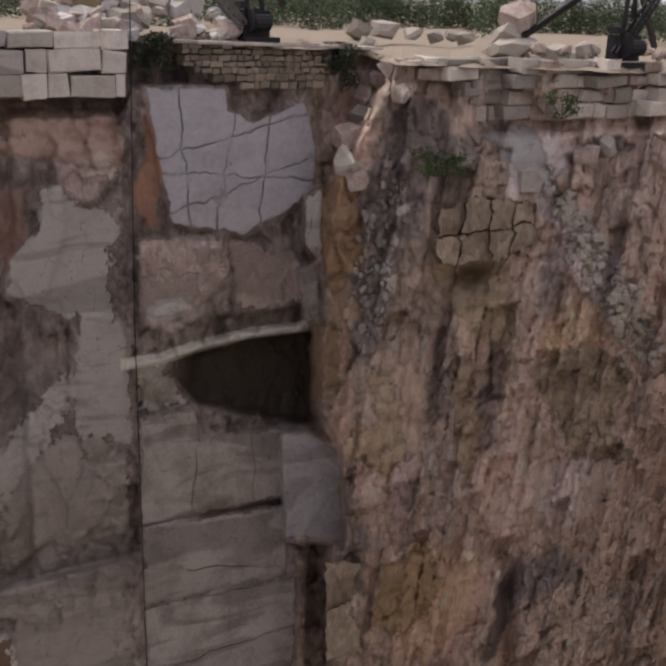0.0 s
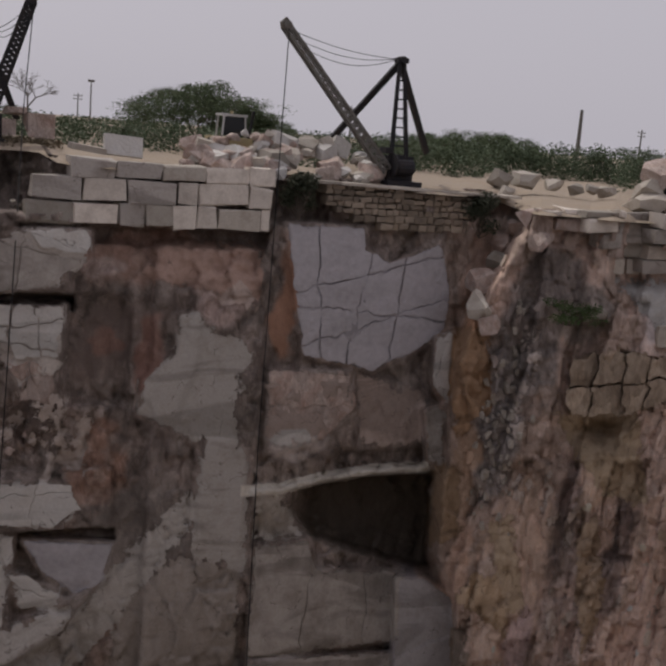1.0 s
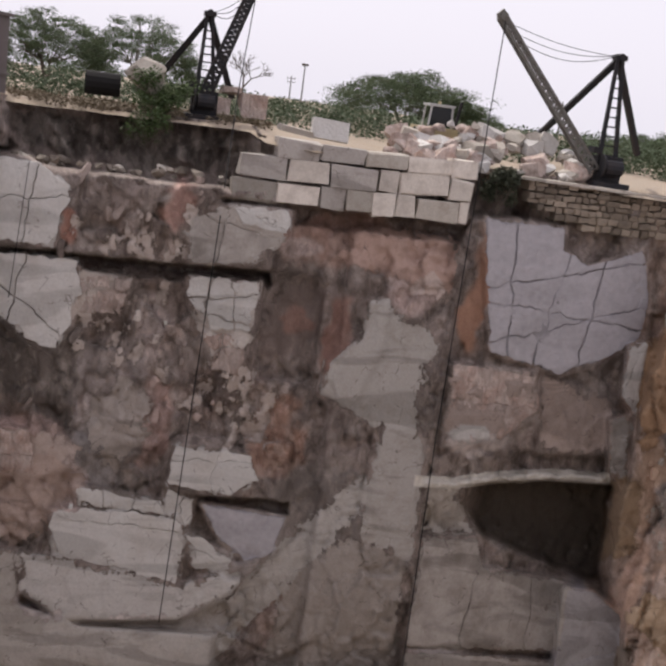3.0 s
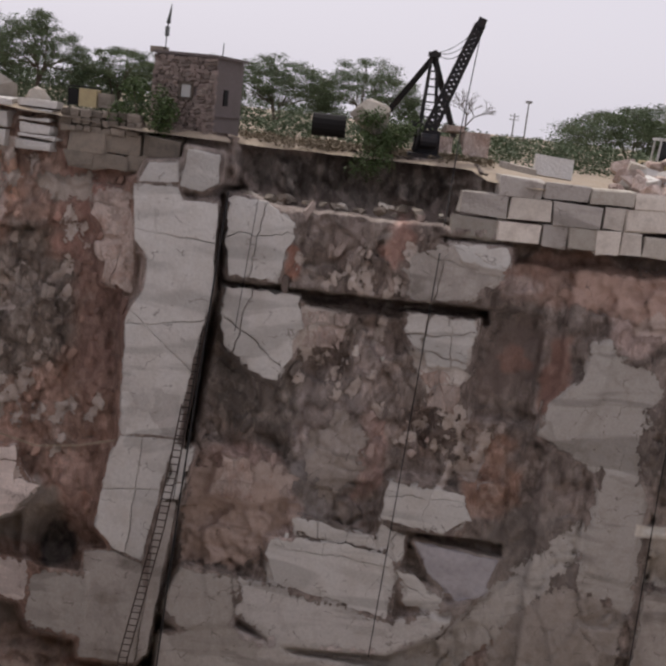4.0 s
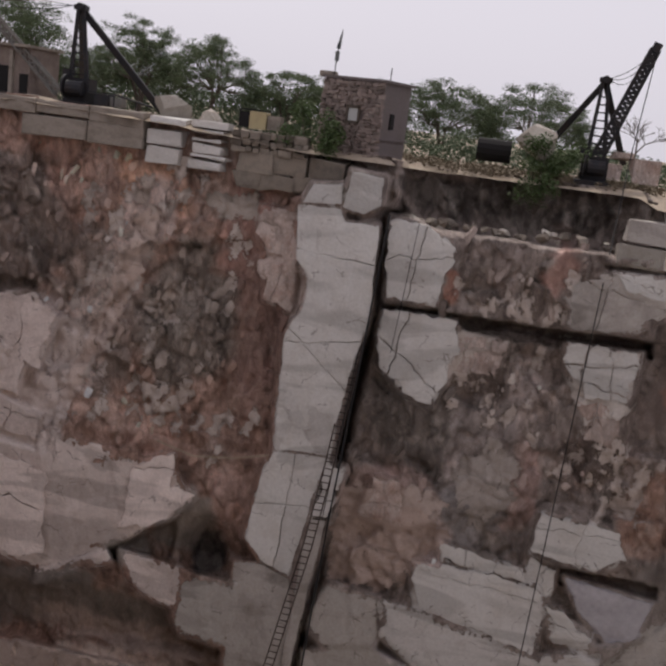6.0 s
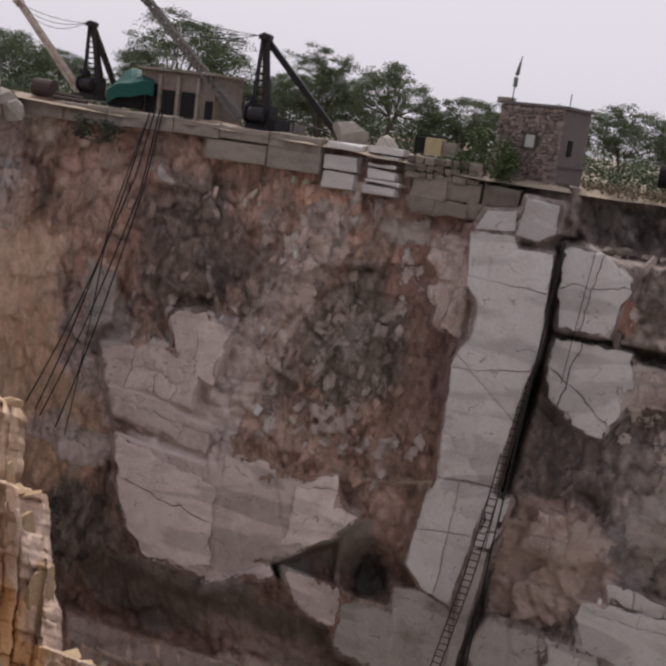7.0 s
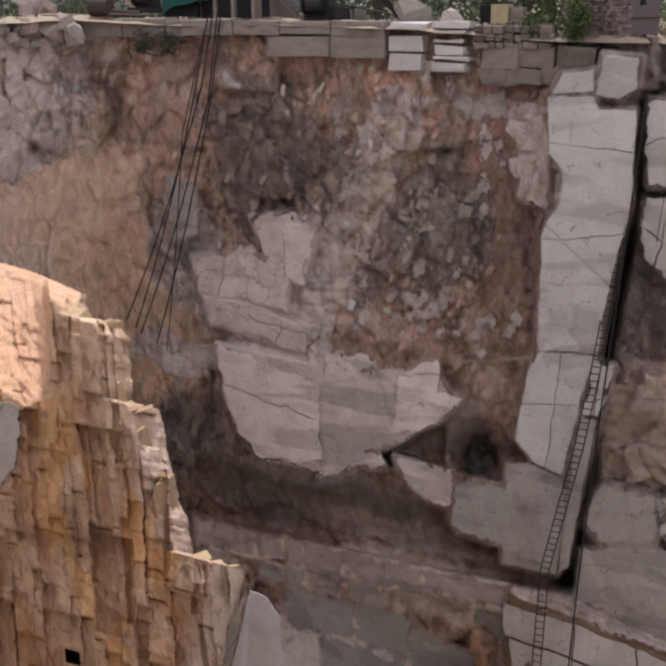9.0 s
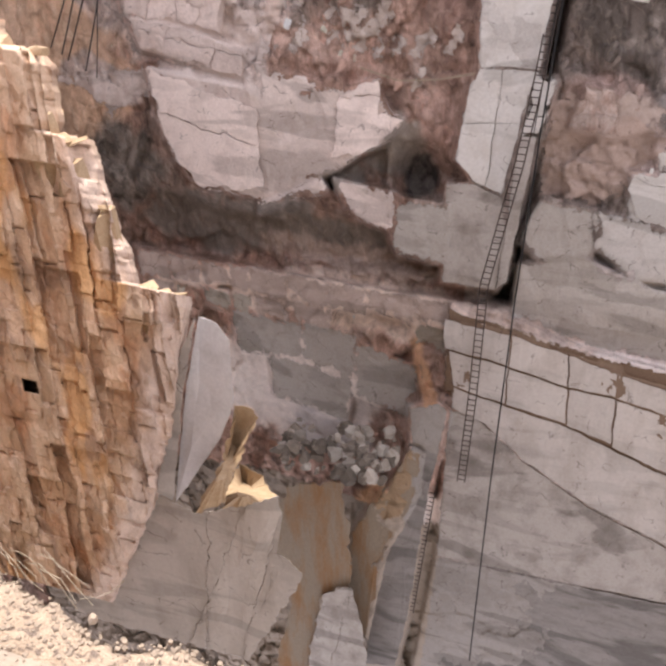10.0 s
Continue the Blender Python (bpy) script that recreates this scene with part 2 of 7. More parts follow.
M_DARKSTONE = material("dark_rubble_stone", (0.20, 0.17, 0.14), scale=0.5, vary=0.25, bump=0.4, stain=(0.09, 0.08, 0.07), stain_amt=0.6, island=0.35)
M_TERRACE = material("brown_terrace_stone", (0.25, 0.205, 0.16), scale=0.5, vary=0.25, bump=0.4, stain=(0.13, 0.11, 0.09), stain_amt=0.6, island=0.4)
M_SPUR = material("tan_jointed_rock", (0.40, 0.325, 0.255), chunk=0.16, scale=1.0, vary=0.2, bump=0.4, stain=(0.24, 0.175, 0.125), stain_amt=0.7, island=0.15)
M_OCHRE = material("ochre_rock", OCHRE, attr="tone", scale=0.9, vary=0.22, bump=0.35, streak=2.2, stain=(0.20, 0.115, 0.06), stain_amt=0.4)
M_OCHRE_PLAIN = material("pale_ochre_rock", (0.46, 0.34, 0.22), scale=0.6, vary=0.3, bump=0.5, stain=(0.30, 0.19, 0.10), stain_amt=0.6)
M_PEBBLE = material("pale_pebble", (0.33, 0.26, 0.195), scale=0.05, vary=0.3, bump=0.3, island=0.2)
M_GROUND = material("pale_dust", (0.31, 0.255, 0.20), scale=3.0, vary=0.25, bump=0.3, stain=(0.30, 0.23, 0.16), stain_amt=0.6)
M_GRAVEL = material("gravel_soil", (0.40, 0.31, 0.23), scale=0.08, vary=0.4, bump=0.8, stain=(0.27, 0.19, 0.13), stain_amt=0.6)
M_STEEL = material("dark_painted_steel", (0.022, 0.022, 0.026), rough=0.6, metal=0.2, scale=0.5, vary=0.3, bump=0.1, stain=(0.05, 0.035, 0.028), stain_amt=0.5)
M_GSTEEL = material("grey_weathered_steel", (0.16, 0.155, 0.145), rough=0.6, metal=0.3, scale=0.5, vary=0.3, bump=0.1, stain=(0.10, 0.07, 0.05), stain_amt=0.6)
M_PALESTEEL = material("pale_chequered_steel", (0.42, 0.36, 0.32), rough=0.6, metal=0.1, scale=0.6, vary=0.4, bump=0.1, stain=(0.2, 0.12, 0.09), stain_amt=0.8)
M_CABLE = material("black_cable", (0.02, 0.019, 0.02), rough=0.7, vary=0.2, bump=0.0)
M_LEAF = material("dusty_leaves", (0.085, 0.115, 0.058), rough=0.7, scale=1.5, vary=0.45, bump=0.0, stain=(0.14, 0.175, 0.095), stain_amt=0.6)
M_BUSH = material("bush_leaves", (0.055, 0.085, 0.03), rough=0.7, scale=0.8, vary=0.45, bump=0.0, stain=(0.10, 0.13, 0.05), stain_amt=0.6)
M_DARKBUSH = material("dark_scrub_leaves", (0.042, 0.048, 0.03), rough=0.75, scale=0.6, vary=0.45, bump=0.0, stain=(0.075, 0.08, 0.05), stain_amt=0.5)
M_BARK = material("bark", (0.10, 0.08, 0.065), scale=0.2, vary=0.3, bump=0.4)
M_DRY = material("dry_twigs", (0.36, 0.30, 0.22), scale=0.3, vary=0.3, bump=0.1)
M_HUT = material("hut_stone", (0.19, 0.15, 0.135), scale=0.5, vary=0.3, bump=0.5, stain=(0.30, 0.26, 0.23), stain_amt=0.5, island=0.35)
M_PLASTER = material("grey_mauve_plaster", (0.15, 0.127, 0.125), scale=1.2, vary=0.2, bump=0.2, stain=(0.13, 0.11, 0.10), stain_amt=0.6)
M_CONC = material("old_concrete", (0.27, 0.235, 0.20), scale=1.1, vary=0.22, bump=0.3, stain=(0.16, 0.135, 0.11), stain_amt=0.8, streak=0.5)
M_TARP = material("teal_tarpaulin", (0.006, 0.07, 0.058), rough=0.6, scale=0.8, vary=0.3, bump=0.4)
M_SHED = material("weathered_shed_wall", (0.17, 0.135, 0.12), scale=0.7, vary=0.3, bump=0.2, stain=(0.28, 0.23, 0.19), stain_amt=0.5)
M_BLACK = material("dark_opening", (0.015, 0.014, 0.014), rough=0.9, vary=0.2, bump=0.0)
M_WINDOW = material("pale_shutter", (0.45, 0.45, 0.44), rough=0.4, scale=0.4, vary=0.1, bump=0.0)
M_YELLOW = material("faded_yellow_paint", (0.42, 0.35, 0.20), rough=0.5, scale=0.5, vary=0.2, bump=0.1, stain=(0.3, 0.24, 0.15), stain_amt=0.5)
M_GLASS = material("dark_cab_glass", (0.02, 0.022, 0.025), rough=0.1, vary=0.1, bump=0.0)
M_RUST = material("rusty_ladder_steel", (0.055, 0.04, 0.034), rough=0.75, scale=0.3, vary=0.3, bump=0.1)


# ---- numeric noise ----
def lattice(i, j, seed):
    h = (i.astype(np.int64) * 374761393 + j.astype(np.int64) * 668265263 + seed * 974634777) & 0xFFFFFFFF
    h = ((h ^ (h >> 13)) * 1274126177) & 0xFFFFFFFF
    h = ((h ^ (h >> 16)) * 2246822519) & 0xFFFFFFFF
    return ((h ^ (h >> 15)) & 0xFFFFFF) / float(0xFFFFFF)


def vnoise(x, y, seed=0):
    i, j = np.floor(x), np.floor(y)
    u, v = x - i, y - j
    u, v = u * u * (3 - 2 * u), v * v * (3 - 2 * v)
    q = lattice(i, j, seed) * (1 - u) + lattice(i + 1, j, seed) * u
    r = lattice(i, j + 1, seed) * (1 - u) + lattice(i + 1, j + 1, seed) * u
    return q * (1 - v) + r * v


def fbm(x, y, seed=0, octaves=4):
    s, amp, tot = 0.0, 1.0, 0.0
    for k in range(octaves):
        s = s + amp * vnoise(x * 2 ** k, y * 2 ** k, seed + 17 * k)
        tot += amp
        amp *= 0.55
    return s / tot


def facets(x, y, seed=0):
    """Broken rock: a height for each cell of a scattered grid, each cell tilted its own way; also how near the joint lies."""
    bi, bj = np.floor(x), np.floor(y)
    best, second = np.full(x.shape, 9.0), np.full(x.shape, 9.0)
    h = np.zeros(x.shape)
    for di in (-1, 0, 1):
        for dj in (-1, 0, 1):
            i, j = bi + di, bj + dj
            cx, cy = i + lattice(i, j, seed), j + lattice(i, j, seed + 1)
            dx, dy = x - cx, y - cy
            dist = dx * dx + dy * dy
            near = dist < best
            second = np.where(near, best, np.minimum(second, dist))
            best = np.where(near, dist, best)
            hh = lattice(i, j, seed + 2) - 0.5 + (lattice(i, j, seed + 3) - 0.5) * 1.4 * dx + (lattice(i, j, seed + 4) - 0.5) * 1.4 * dy
            h = np.where(near, hh, h)
    return h, np.sqrt(second) - np.sqrt(best)


def pillars(x, z, width, height, seed):
    """Upright jointed rock: columns cut across at their own heights; a height for each block, and metres to its nearest joint."""
    u = x / width
    c = np.floor(u)
    c = c + (u - c > 0.30 + 0.5 * lattice(c, c * 0, seed + 5)) * 0.5
    k = np.floor(c * 2)
    v = z / (height * (0.6 + 0.9 * lattice(k, k * 0, seed))) + 9.0 * lattice(k, k * 0 + 1, seed)
    r = np.floor(v)
    fu, fv = u - np.floor(u), v - r
    h = lattice(k, r, seed + 2) - 0.5 + 0.5 * (lattice(k, k * 0 + 7, seed + 3) - 0.5) + (lattice(k, r, seed + 4) - 0.5) * 0.5 * (fu - 0.5) + 0.25 * (fv - 0.5)
    return h, np.minimum(fv, 1 - fv) * height


def smooth(x, lo, hi):
    s = np.clip((x - lo) / (hi - lo), 0, 1)
    return s * s * (3 - 2 * s)


# ---- mesh helpers ----
class Build:
    """Collects boxes, beams, tubes and rocks into one mesh."""

    def __init__(self):
        self.v, self.f = [], []

    def add(self, vs, fs):
        k = len(self.v)
        self.v.extend(tuple(p) for p in vs)
        self.f.extend(tuple(k + i for i in q) for q in fs)
        return self

    def box(self, c, s, m=None, bevel=0.0):
        c, x, y, z = Vector(c), s[0] / 2, s[1] / 2, s[2] / 2
        vs = [Vector((i * x, j * y, k * z)) for k in (-1, 1) for j in (-1, 1) for i in (-1, 1)]
        vs = [(m @ p if m else p) + c for p in vs]
        return self.add(vs, [(0, 2, 3, 1), (4, 5, 7, 6), (0, 1, 5, 4), (2, 6, 7, 3), (0, 4, 6, 2), (1, 3, 7, 5)])

    def beam(self, p, q, w, h=None, w2=None):
        p, q = Vector(p), Vector(q)
        h = h or w
        k = (w2 or w) / w
        d = (q - p).normalized()
        side = d.cross(Vector((0, 1, 0)))
        side = side.normalized() if side.length > 0.05 else Vector((1, 0, 0))
        up = side.cross(d)
        vs = [c + side * (i * w / 2 * g) + up * (j * h / 2 * g) for c, g in ((p, 1), (q, k)) for j in (-1, 1) for i in (-1, 1)]
        return self.add(vs, [(0, 2, 3, 1), (4, 5, 7, 6), (0, 1, 5, 4), (2, 6, 7, 3), (0, 4, 6, 2), (1, 3, 7, 5)])

    def tube(self, pts, r, n=6, r2=None):
        pts = [Vector(p) for p in pts]
        rings = []
        for i, p in enumerate(pts):
            d = (pts[min(i + 1, len(pts) - 1)] - pts[max(i - 1, 0)]).normalized()
            s = d.cross(Vector((0.3, 0.9, 0.1))).normalized()
            u = s.cross(d)
            rr = r if r2 is None else r + (r2 - r) * i / max(1, len(pts) - 1)
            rings.append([p + (s * math.cos(6.2832 * k / n) + u * math.sin(6.2832 * k / n)) * rr for k in range(n)])
        vs = [p for ring in rings for p in ring]
        fs = [(i * n + k, i * n + (k + 1) % n, (i + 1) * n + (k + 1) % n, (i + 1) * n + k) for i in range(len(pts) - 1) for k in range(n)]
        fs += [tuple(range(n - 1, -1, -1)), tuple(range((len(pts) - 1) * n, len(pts) * n))]
        return self.add(vs, fs)

    def rock(self, c, s, rng, cuts=9, turn=None):
        """An angular broken stone: a box with its corners cut by chance planes."""
        key = (cuts, rng.randrange(14))
        if key not in ROCKS:
            ROCKS[key] = unit_rock(cuts, random.Random(key[0] * 100 + key[1]))
        vs, fs = ROCKS[key]
        r = turn or Euler((rng.uniform(-0.4, 0.4), rng.uniform(-0.4, 0.4), rng.uniform(0, 6.28))).to_matrix()
        return self.add([Vector(c) + r @ Vector((p[0] * s[0], p[1] * s[1], p[2] * s[2])) for p in vs], fs)

    def mesh(self, name, mat, flat=True):
        me = bpy.data.meshes.new(name)
        me.from_pydata(self.v, [], self.f)
        me.validate()
        me.materials.append(mat)
        if not flat:
            me.polygons.foreach_set("use_smooth", [True] * len(me.polygons))
        return me


ROCKS = {}


def unit_rock(cuts, rng):
    """A broken stone one metre across."""
    bm = bmesh.new()
    bmesh.ops.create_cube(bm, size=1.0)
    for _ in range(cuts):
        d = Vector((rng.gauss(0, 1), rng.gauss(0, 1), rng.gauss(0, 1))).normalized()
        g = bmesh.ops.bisect_plane(bm, geom=bm.verts[:] + bm.edges[:] + bm.faces[:], plane_co=d * rng.uniform(0.38, 0.58), plane_no=d, clear_outer=True)
        edges = [x for x in g["geom_cut"] if isinstance(x, bmesh.types.BMEdge)]
        if edges:
            bmesh.ops.contextual_create(bm, geom=edges)
    bm.verts.index_update()
    out = [tuple(p.co) for p in bm.verts], [tuple(p.index for p in q.verts) for q in bm.faces]
    bm.free()
    return out


def part(name, b, mat, parent=None, label="", flat=True):
    ob = new(name, b.mesh(name, mat, flat))
    if parent:
        ob.parent = parent
    if label:
        ob["label"] = label
    return ob


def thing(name, label, category, group="", kind=""):
    ob = new(name)
    return tagged(ob, label, category, group, kind)


FAR = 60.0


def at(x, z, y=FAR):
    """The place at depth y on the line of sight through (x, z) of the quarry's far face."""
    return Vector((x * y / FAR, y, z * y / FAR))


def sheet(name, gx, gz, depth, tone, mat, keep=None, stone=None, bare=None, broken=None):
    """A rock face over the grid gx by gz of the far face, at the depth given for each node."""
    k = depth / FAR
    co = np.stack([gx * k, depth, gz * k], -1).reshape(-1, 3)
    rows, cols = gx.shape
    idx = np.arange(rows * cols).reshape(rows, cols)
    q = np.stack([idx[:-1, :-1], idx[1:, :-1], idx[1:, 1:], idx[:-1, 1:]], -1).reshape(-1, 4)
    if keep is not None:
        ok = (keep[:-1, :-1] & keep[1:, :-1] & keep[1:, 1:] & keep[:-1, 1:]).reshape(-1)
        q = q[ok]
    me = bpy.data.meshes.new(name)
    me.vertices.add(len(co))
    me.vertices.foreach_set("co", co.astype(np.float32).ravel())
    me.loops.add(q.size)
    me.loops.foreach_set("vertex_index", q.astype(np.int32).ravel())
    me.polygons.add(len(q))
    me.polygons.foreach_set("loop_start", np.arange(0, q.size, 4, dtype=np.int32))
    me.update(calc_edges=True)
    for key, col in (("tone", tone), ("stone", stone)):
        if col is not None:
            rgba = np.ones((len(co), 4), np.float32)
            rgba[:, :3] = col.reshape(-1, 3)
            me.attributes.new(key, "FLOAT_COLOR", "POINT").data.foreach_set("color", rgba.ravel())
    for key, val in (("bare", bare), ("broken", broken)):
        if val is not None:
            me.attributes.new(key, "FLOAT", "POINT").data.foreach_set("value", val.astype(np.float32).ravel())
    me.materials.append(mat)
    return new(name, me)


# ---- the far rock face ----
STEP = 0.15
gx, gz = np.meshgrid(np.arange(-64, 84, STEP), np.arange(0.6, -88, -STEP))
warp = (fbm(gx / 3.0, gz / 3.0, 5) - 0.5) * 2.4
warp2 = (fbm(gx / 3.0, gz / 3.0, 9) - 0.5) * 2.4
wob = (fbm(gx / 0.9, gz / 0.9, 31, 3) - 0.5) * 0.8
fray = (fbm(gx / 1.3, gz / 1.3, 77, 3) - 0.5) * 0.5
tone = np.zeros(gx.shape + (3,))
amp = np.ones(gx.shape)
tone[:] = BROWN


def zone(x, z, rx, rz, color, rough=None, edge=0.35, turn=0.0, opacity=1.0):
    """Colours an uneven patch of the face, and sets how broken it is."""
    c, s = math.cos(radians(turn)), math.sin(radians(turn))
    far = max(rx, rz) * 1.4 + 3.0
    i0, i1 = int((0.6 - z - far) / STEP), int((0.6 - z + far) / STEP)
    j0, j1 = int((x - far + 64) / STEP), int((x + far + 64) / STEP)
    win = (slice(max(0, i0), max(1, i1)), slice(max(0, j0), max(1, j1)))
    dx, dz = gx[win] - x + warp[win] + wob[win], gz[win] - z + warp2[win] + wob[win]
    u, v = (dx * c + dz * s) / rx, (-dx * s + dz * c) / rz
    m = smooth(1.0 - np.sqrt(u * u + v * v) + fray[win], 0.0, edge) * opacity
    tone[win] = tone[win] * (1 - m[..., None]) + np.array(color) * m[..., None]
    if rough is not None:
        amp[win] = amp[win] * (1 - m) + rough * m


def inside(x0, x1, z0, z1, soft=0.3):
    """1 within the box, falling to 0 over the soft rim, with uneven edges."""
    px_, pz_ = gx + wob * 0.5, gz + wob * 0.5
    return smooth(px_, x0 - soft, x0) * (1 - smooth(px_, x1, x1 + soft)) * smooth(pz_, z0 - soft, z0) * (1 - smooth(pz_, z1, z1 + soft))


# broad ground colours
tone[:] = np.where((gx < -12)[..., None], np.array(RED) * 0.55 + np.array(BROWN) * 0.45, np.array(BROWN) * 0.6 + np.array(GREY) * 0.4)
tone[:] = np.where((gx > 33)[..., None], np.array(TAN) * 0.55 + np.array(BROWN) * 0.45, tone)
# left end: ochre and pale rock
zone(-47, -14, 9, 9, TAN, 0.6)
zone(-42, -22, 7, 10, (0.33, 0.22, 0.13), 0.6)
zone(-47, -5, 4.5, 7, PINK, 1.0, turn=15)
zone(-38, -8, 4, 7, (0.30, 0.19, 0.14), 0.9)
zone(-45, -2.5, 5, 2.5, (0.36, 0.31, 0.26), 0.9)
zone(-37, -16, 3.2, 4.5, (0.30, 0.25, 0.22), 1.0)
# red and grey wall between the cables and the pillar
zone(-29, -5, 7, 4, (0.27, 0.165, 0.125), 1.0)
zone(-30, -9, 5, 6, DARK, 1.1, opacity=0.75)
zone(-24, -14, 4, 6, (0.15, 0.125, 0.105), 1.1, opacity=0.8)
zone(-21, -5.5, 2.2, 3.0, (0.40, 0.22, 0.13), 1.0)
zone(-22, -9.0, 1.7, 6.0, PINK, 1.0, turn=-22)
zone(-25, -15.5, 2.0, 5.0, (0.48, 0.38, 0.33), 1.1, turn=-30)
zone(-28.5, -17, 3.2, 3.0, (0.50, 0.42, 0.37), 1.1)
zone(-15.2, -7, 2.1, 5, (0.20, 0.105, 0.078), 0.6)
zone(-13.8, -13, 1.5, 8, (0.205, 0.118, 0.09), 0.8)
zone(-18, -13, 3.4, 6.5, (0.135, 0.12, 0.10), 1.2, opacity=0.85)
zone(-17, -21, 3.5, 5, (0.25, 0.155, 0.115), 1.0)
zone(-14.5, -24, 1.8, 4, (0.30, 0.19, 0.15), 0.8)
zone(-33, -17.5, 4.0, 2.0, PINK, 1.1)
zone(-30, -20.5, 5.0, 2.2, (0.50, 0.42, 0.37), 0.9)
zone(-23, -19.5, 4.0, 1.4, (0.27, 0.18, 0.14), 0.8)
# pale jointed rock round the bulge, and the left end above its ochre diagonal
zone(-50.5, -5, 5.0, 6, (0.50, 0.41, 0.37), 1.0)
zone(-48.2, -5.5, 1.5, 4, (0.22, 0.165, 0.135), 1.0, turn=-8)
zone(-44.5, -4.5, 1.6, 4.5, (0.52, 0.44, 0.40), 1.0, turn=-6)
zone(-53, -9.4, 5, 2.2, (0.50, 0.42, 0.38), 0.9, turn=22)
zone(-46, -13.2, 9, 3.2, (0.37, 0.265, 0.175), 0.5, turn=22)
zone(-21.2, -6.5, 1.5, 3.2, (0.47, 0.37, 0.32), 1.0)
zone(-23.0, -11.5, 1.4, 4.4, (0.50, 0.41, 0.36), 1.0, turn=-28)
zone(-26.6, -15.8, 1.9, 3.2, (0.58, 0.49, 0.445), 1.0, turn=-10)
zone(-31, -20.3, 5.4, 2.6, (0.60, 0.51, 0.46), 0.8)
zone(-36.5, -23.6, 2.6, 1.0, (0.52, 0.44, 0.40), 0.8)
zone(-35.6, -14.5, 1.4, 2.4, (0.40, 0.335, 0.30), 0.9)
zone(-28.5, -25.5, 6.5, 4.6, (0.54, 0.475, 0.44), 0.5)
# dark zones under the bulge paint in the shade of its hollows and undercut
zone(-17.5, -26, 3.0, 2.2, (0.17, 0.155, 0.135), 0.4)
zone(-21.5, -27.5, 2.6, 2.5, (0.20, 0.185, 0.165), 0.35)
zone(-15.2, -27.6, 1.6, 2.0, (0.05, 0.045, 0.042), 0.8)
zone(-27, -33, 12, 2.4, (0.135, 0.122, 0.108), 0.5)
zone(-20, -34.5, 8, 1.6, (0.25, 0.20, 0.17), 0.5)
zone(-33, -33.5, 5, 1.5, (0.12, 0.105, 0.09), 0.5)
zone(-37, -29.5, 3.4, 4.0, (0.14, 0.12, 0.10), 1.2)
zone(-38.6, -22.8, 3.2, 1.3, (0.27, 0.225, 0.195), 0.8)
# right of the slot, under the bench
zone(2.5, -7.6, 4.5, 2.6, (0.22, 0.175, 0.14), 1.1)
zone(3.3, -6.6, 1.1, 1.7, (0.27, 0.15, 0.11), 0.6)
zone(0.6, -7.2, 0.9, 1.9, (0.30, 0.24, 0.20), 0.9)
zone(-2.4, -8.8, 0.8, 1.2, (0.32, 0.14, 0.085), 0.5)
zone(13.5, -8.0, 5.0, 2.4, (0.30, 0.185, 0.135), 0.6)
zone(18, -9.5, 2.6, 3.0, (0.36, 0.27, 0.23), 0.7)
zone(11, -8.6, 1.6, 1.0, (0.46, 0.36, 0.31), 0.8)
zone(1.0, -13, 4.0, 3.0, (0.19, 0.145, 0.115), 1.2)
zone(2.6, -14.2, 1.6, 2.8, (0.42, 0.35, 0.30), 0.9, turn=-20)
zone(10.8, -13.0, 1.9, 3.4, (0.155, 0.12, 0.098), 0.35)
zone(11.0, -12.8, 0.9, 1.2, (0.21, 0.12, 0.085), 0.35)
zone(13.4, -13.6, 1.1, 2.8, (0.22, 0.12, 0.085), 0.4)
zone(-4.0, -16.5, 3.0, 3.2, (0.14, 0.12, 0.10), 0.9)
zone(-2.0, -19, 3.2, 2.2, (0.125, 0.105, 0.088), 0.8)
zone(0.8, -18, 2.4, 4.6, (0.33, 0.285, 0.255), 0.9, turn=-15)
zone(0.2, -22, 2.0, 1.8, (0.20, 0.185, 0.17), 0.5)
zone(3.2, -20.0, 1.0, 3.5, (0.33, 0.22, 0.18), 0.8)
zone(7.5, -17.2, 3.2, 2.2, (0.26, 0.20, 0.165), 1.2)
zone(10.6, -20.6, 1.8, 3.2, (0.32, 0.185, 0.12), 0.9)
zone(-4.6, -22.2, 3.4, 3.0, (0.34, 0.235, 0.19), 0.8)
zone(-2.5, -24.0, 2.2, 3.2, (0.44, 0.355, 0.31), 0.9)
zone(-5.6, -25.0, 1.6, 2.0, (0.30, 0.185, 0.14), 0.9)
zone(14.0, -26.0, 4.5, 5.5, (0.16, 0.14, 0.12), 0.5)
zone(10.5, -28.0, 4.0, 3.5, (0.28, 0.25, 0.22), 0.5, turn=30)
zone(12.5, -32.0, 3.0, 3.0, (0.26, 0.18, 0.14), 0.7)
zone(16, -33, 5, 6, (0.24, 0.21, 0.185), 0.6)
zone(2.0, -33.5, 9, 2.2, (0.40, 0.375, 0.35), 0.5)
zone(-5, -33.5, 4, 2.5, (0.34, 0.315, 0.295), 0.4)
# below the cracked grey patch
zone(22.3, -10.5, 1.3, 4.6, (0.30, 0.155, 0.085), 0.3)
zone(24.5, -17.5, 3.2, 3.2, (0.26, 0.225, 0.19), 0.6)
zone(30, -17.0, 3.0, 2.8, (0.185, 0.155, 0.13), 0.7)
zone(23.5, -19.8, 2.2, 1.2, (0.42, 0.385, 0.35), 0.6)
# shade inside the hollow below the arc, painted as a dark patch
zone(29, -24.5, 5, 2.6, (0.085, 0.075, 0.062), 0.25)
zone(24, -31, 3.0, 5, (0.27, 0.25, 0.225), 0.4)
zone(29.5, -31, 3.5, 4.5, (0.15, 0.125, 0.105), 0.6)
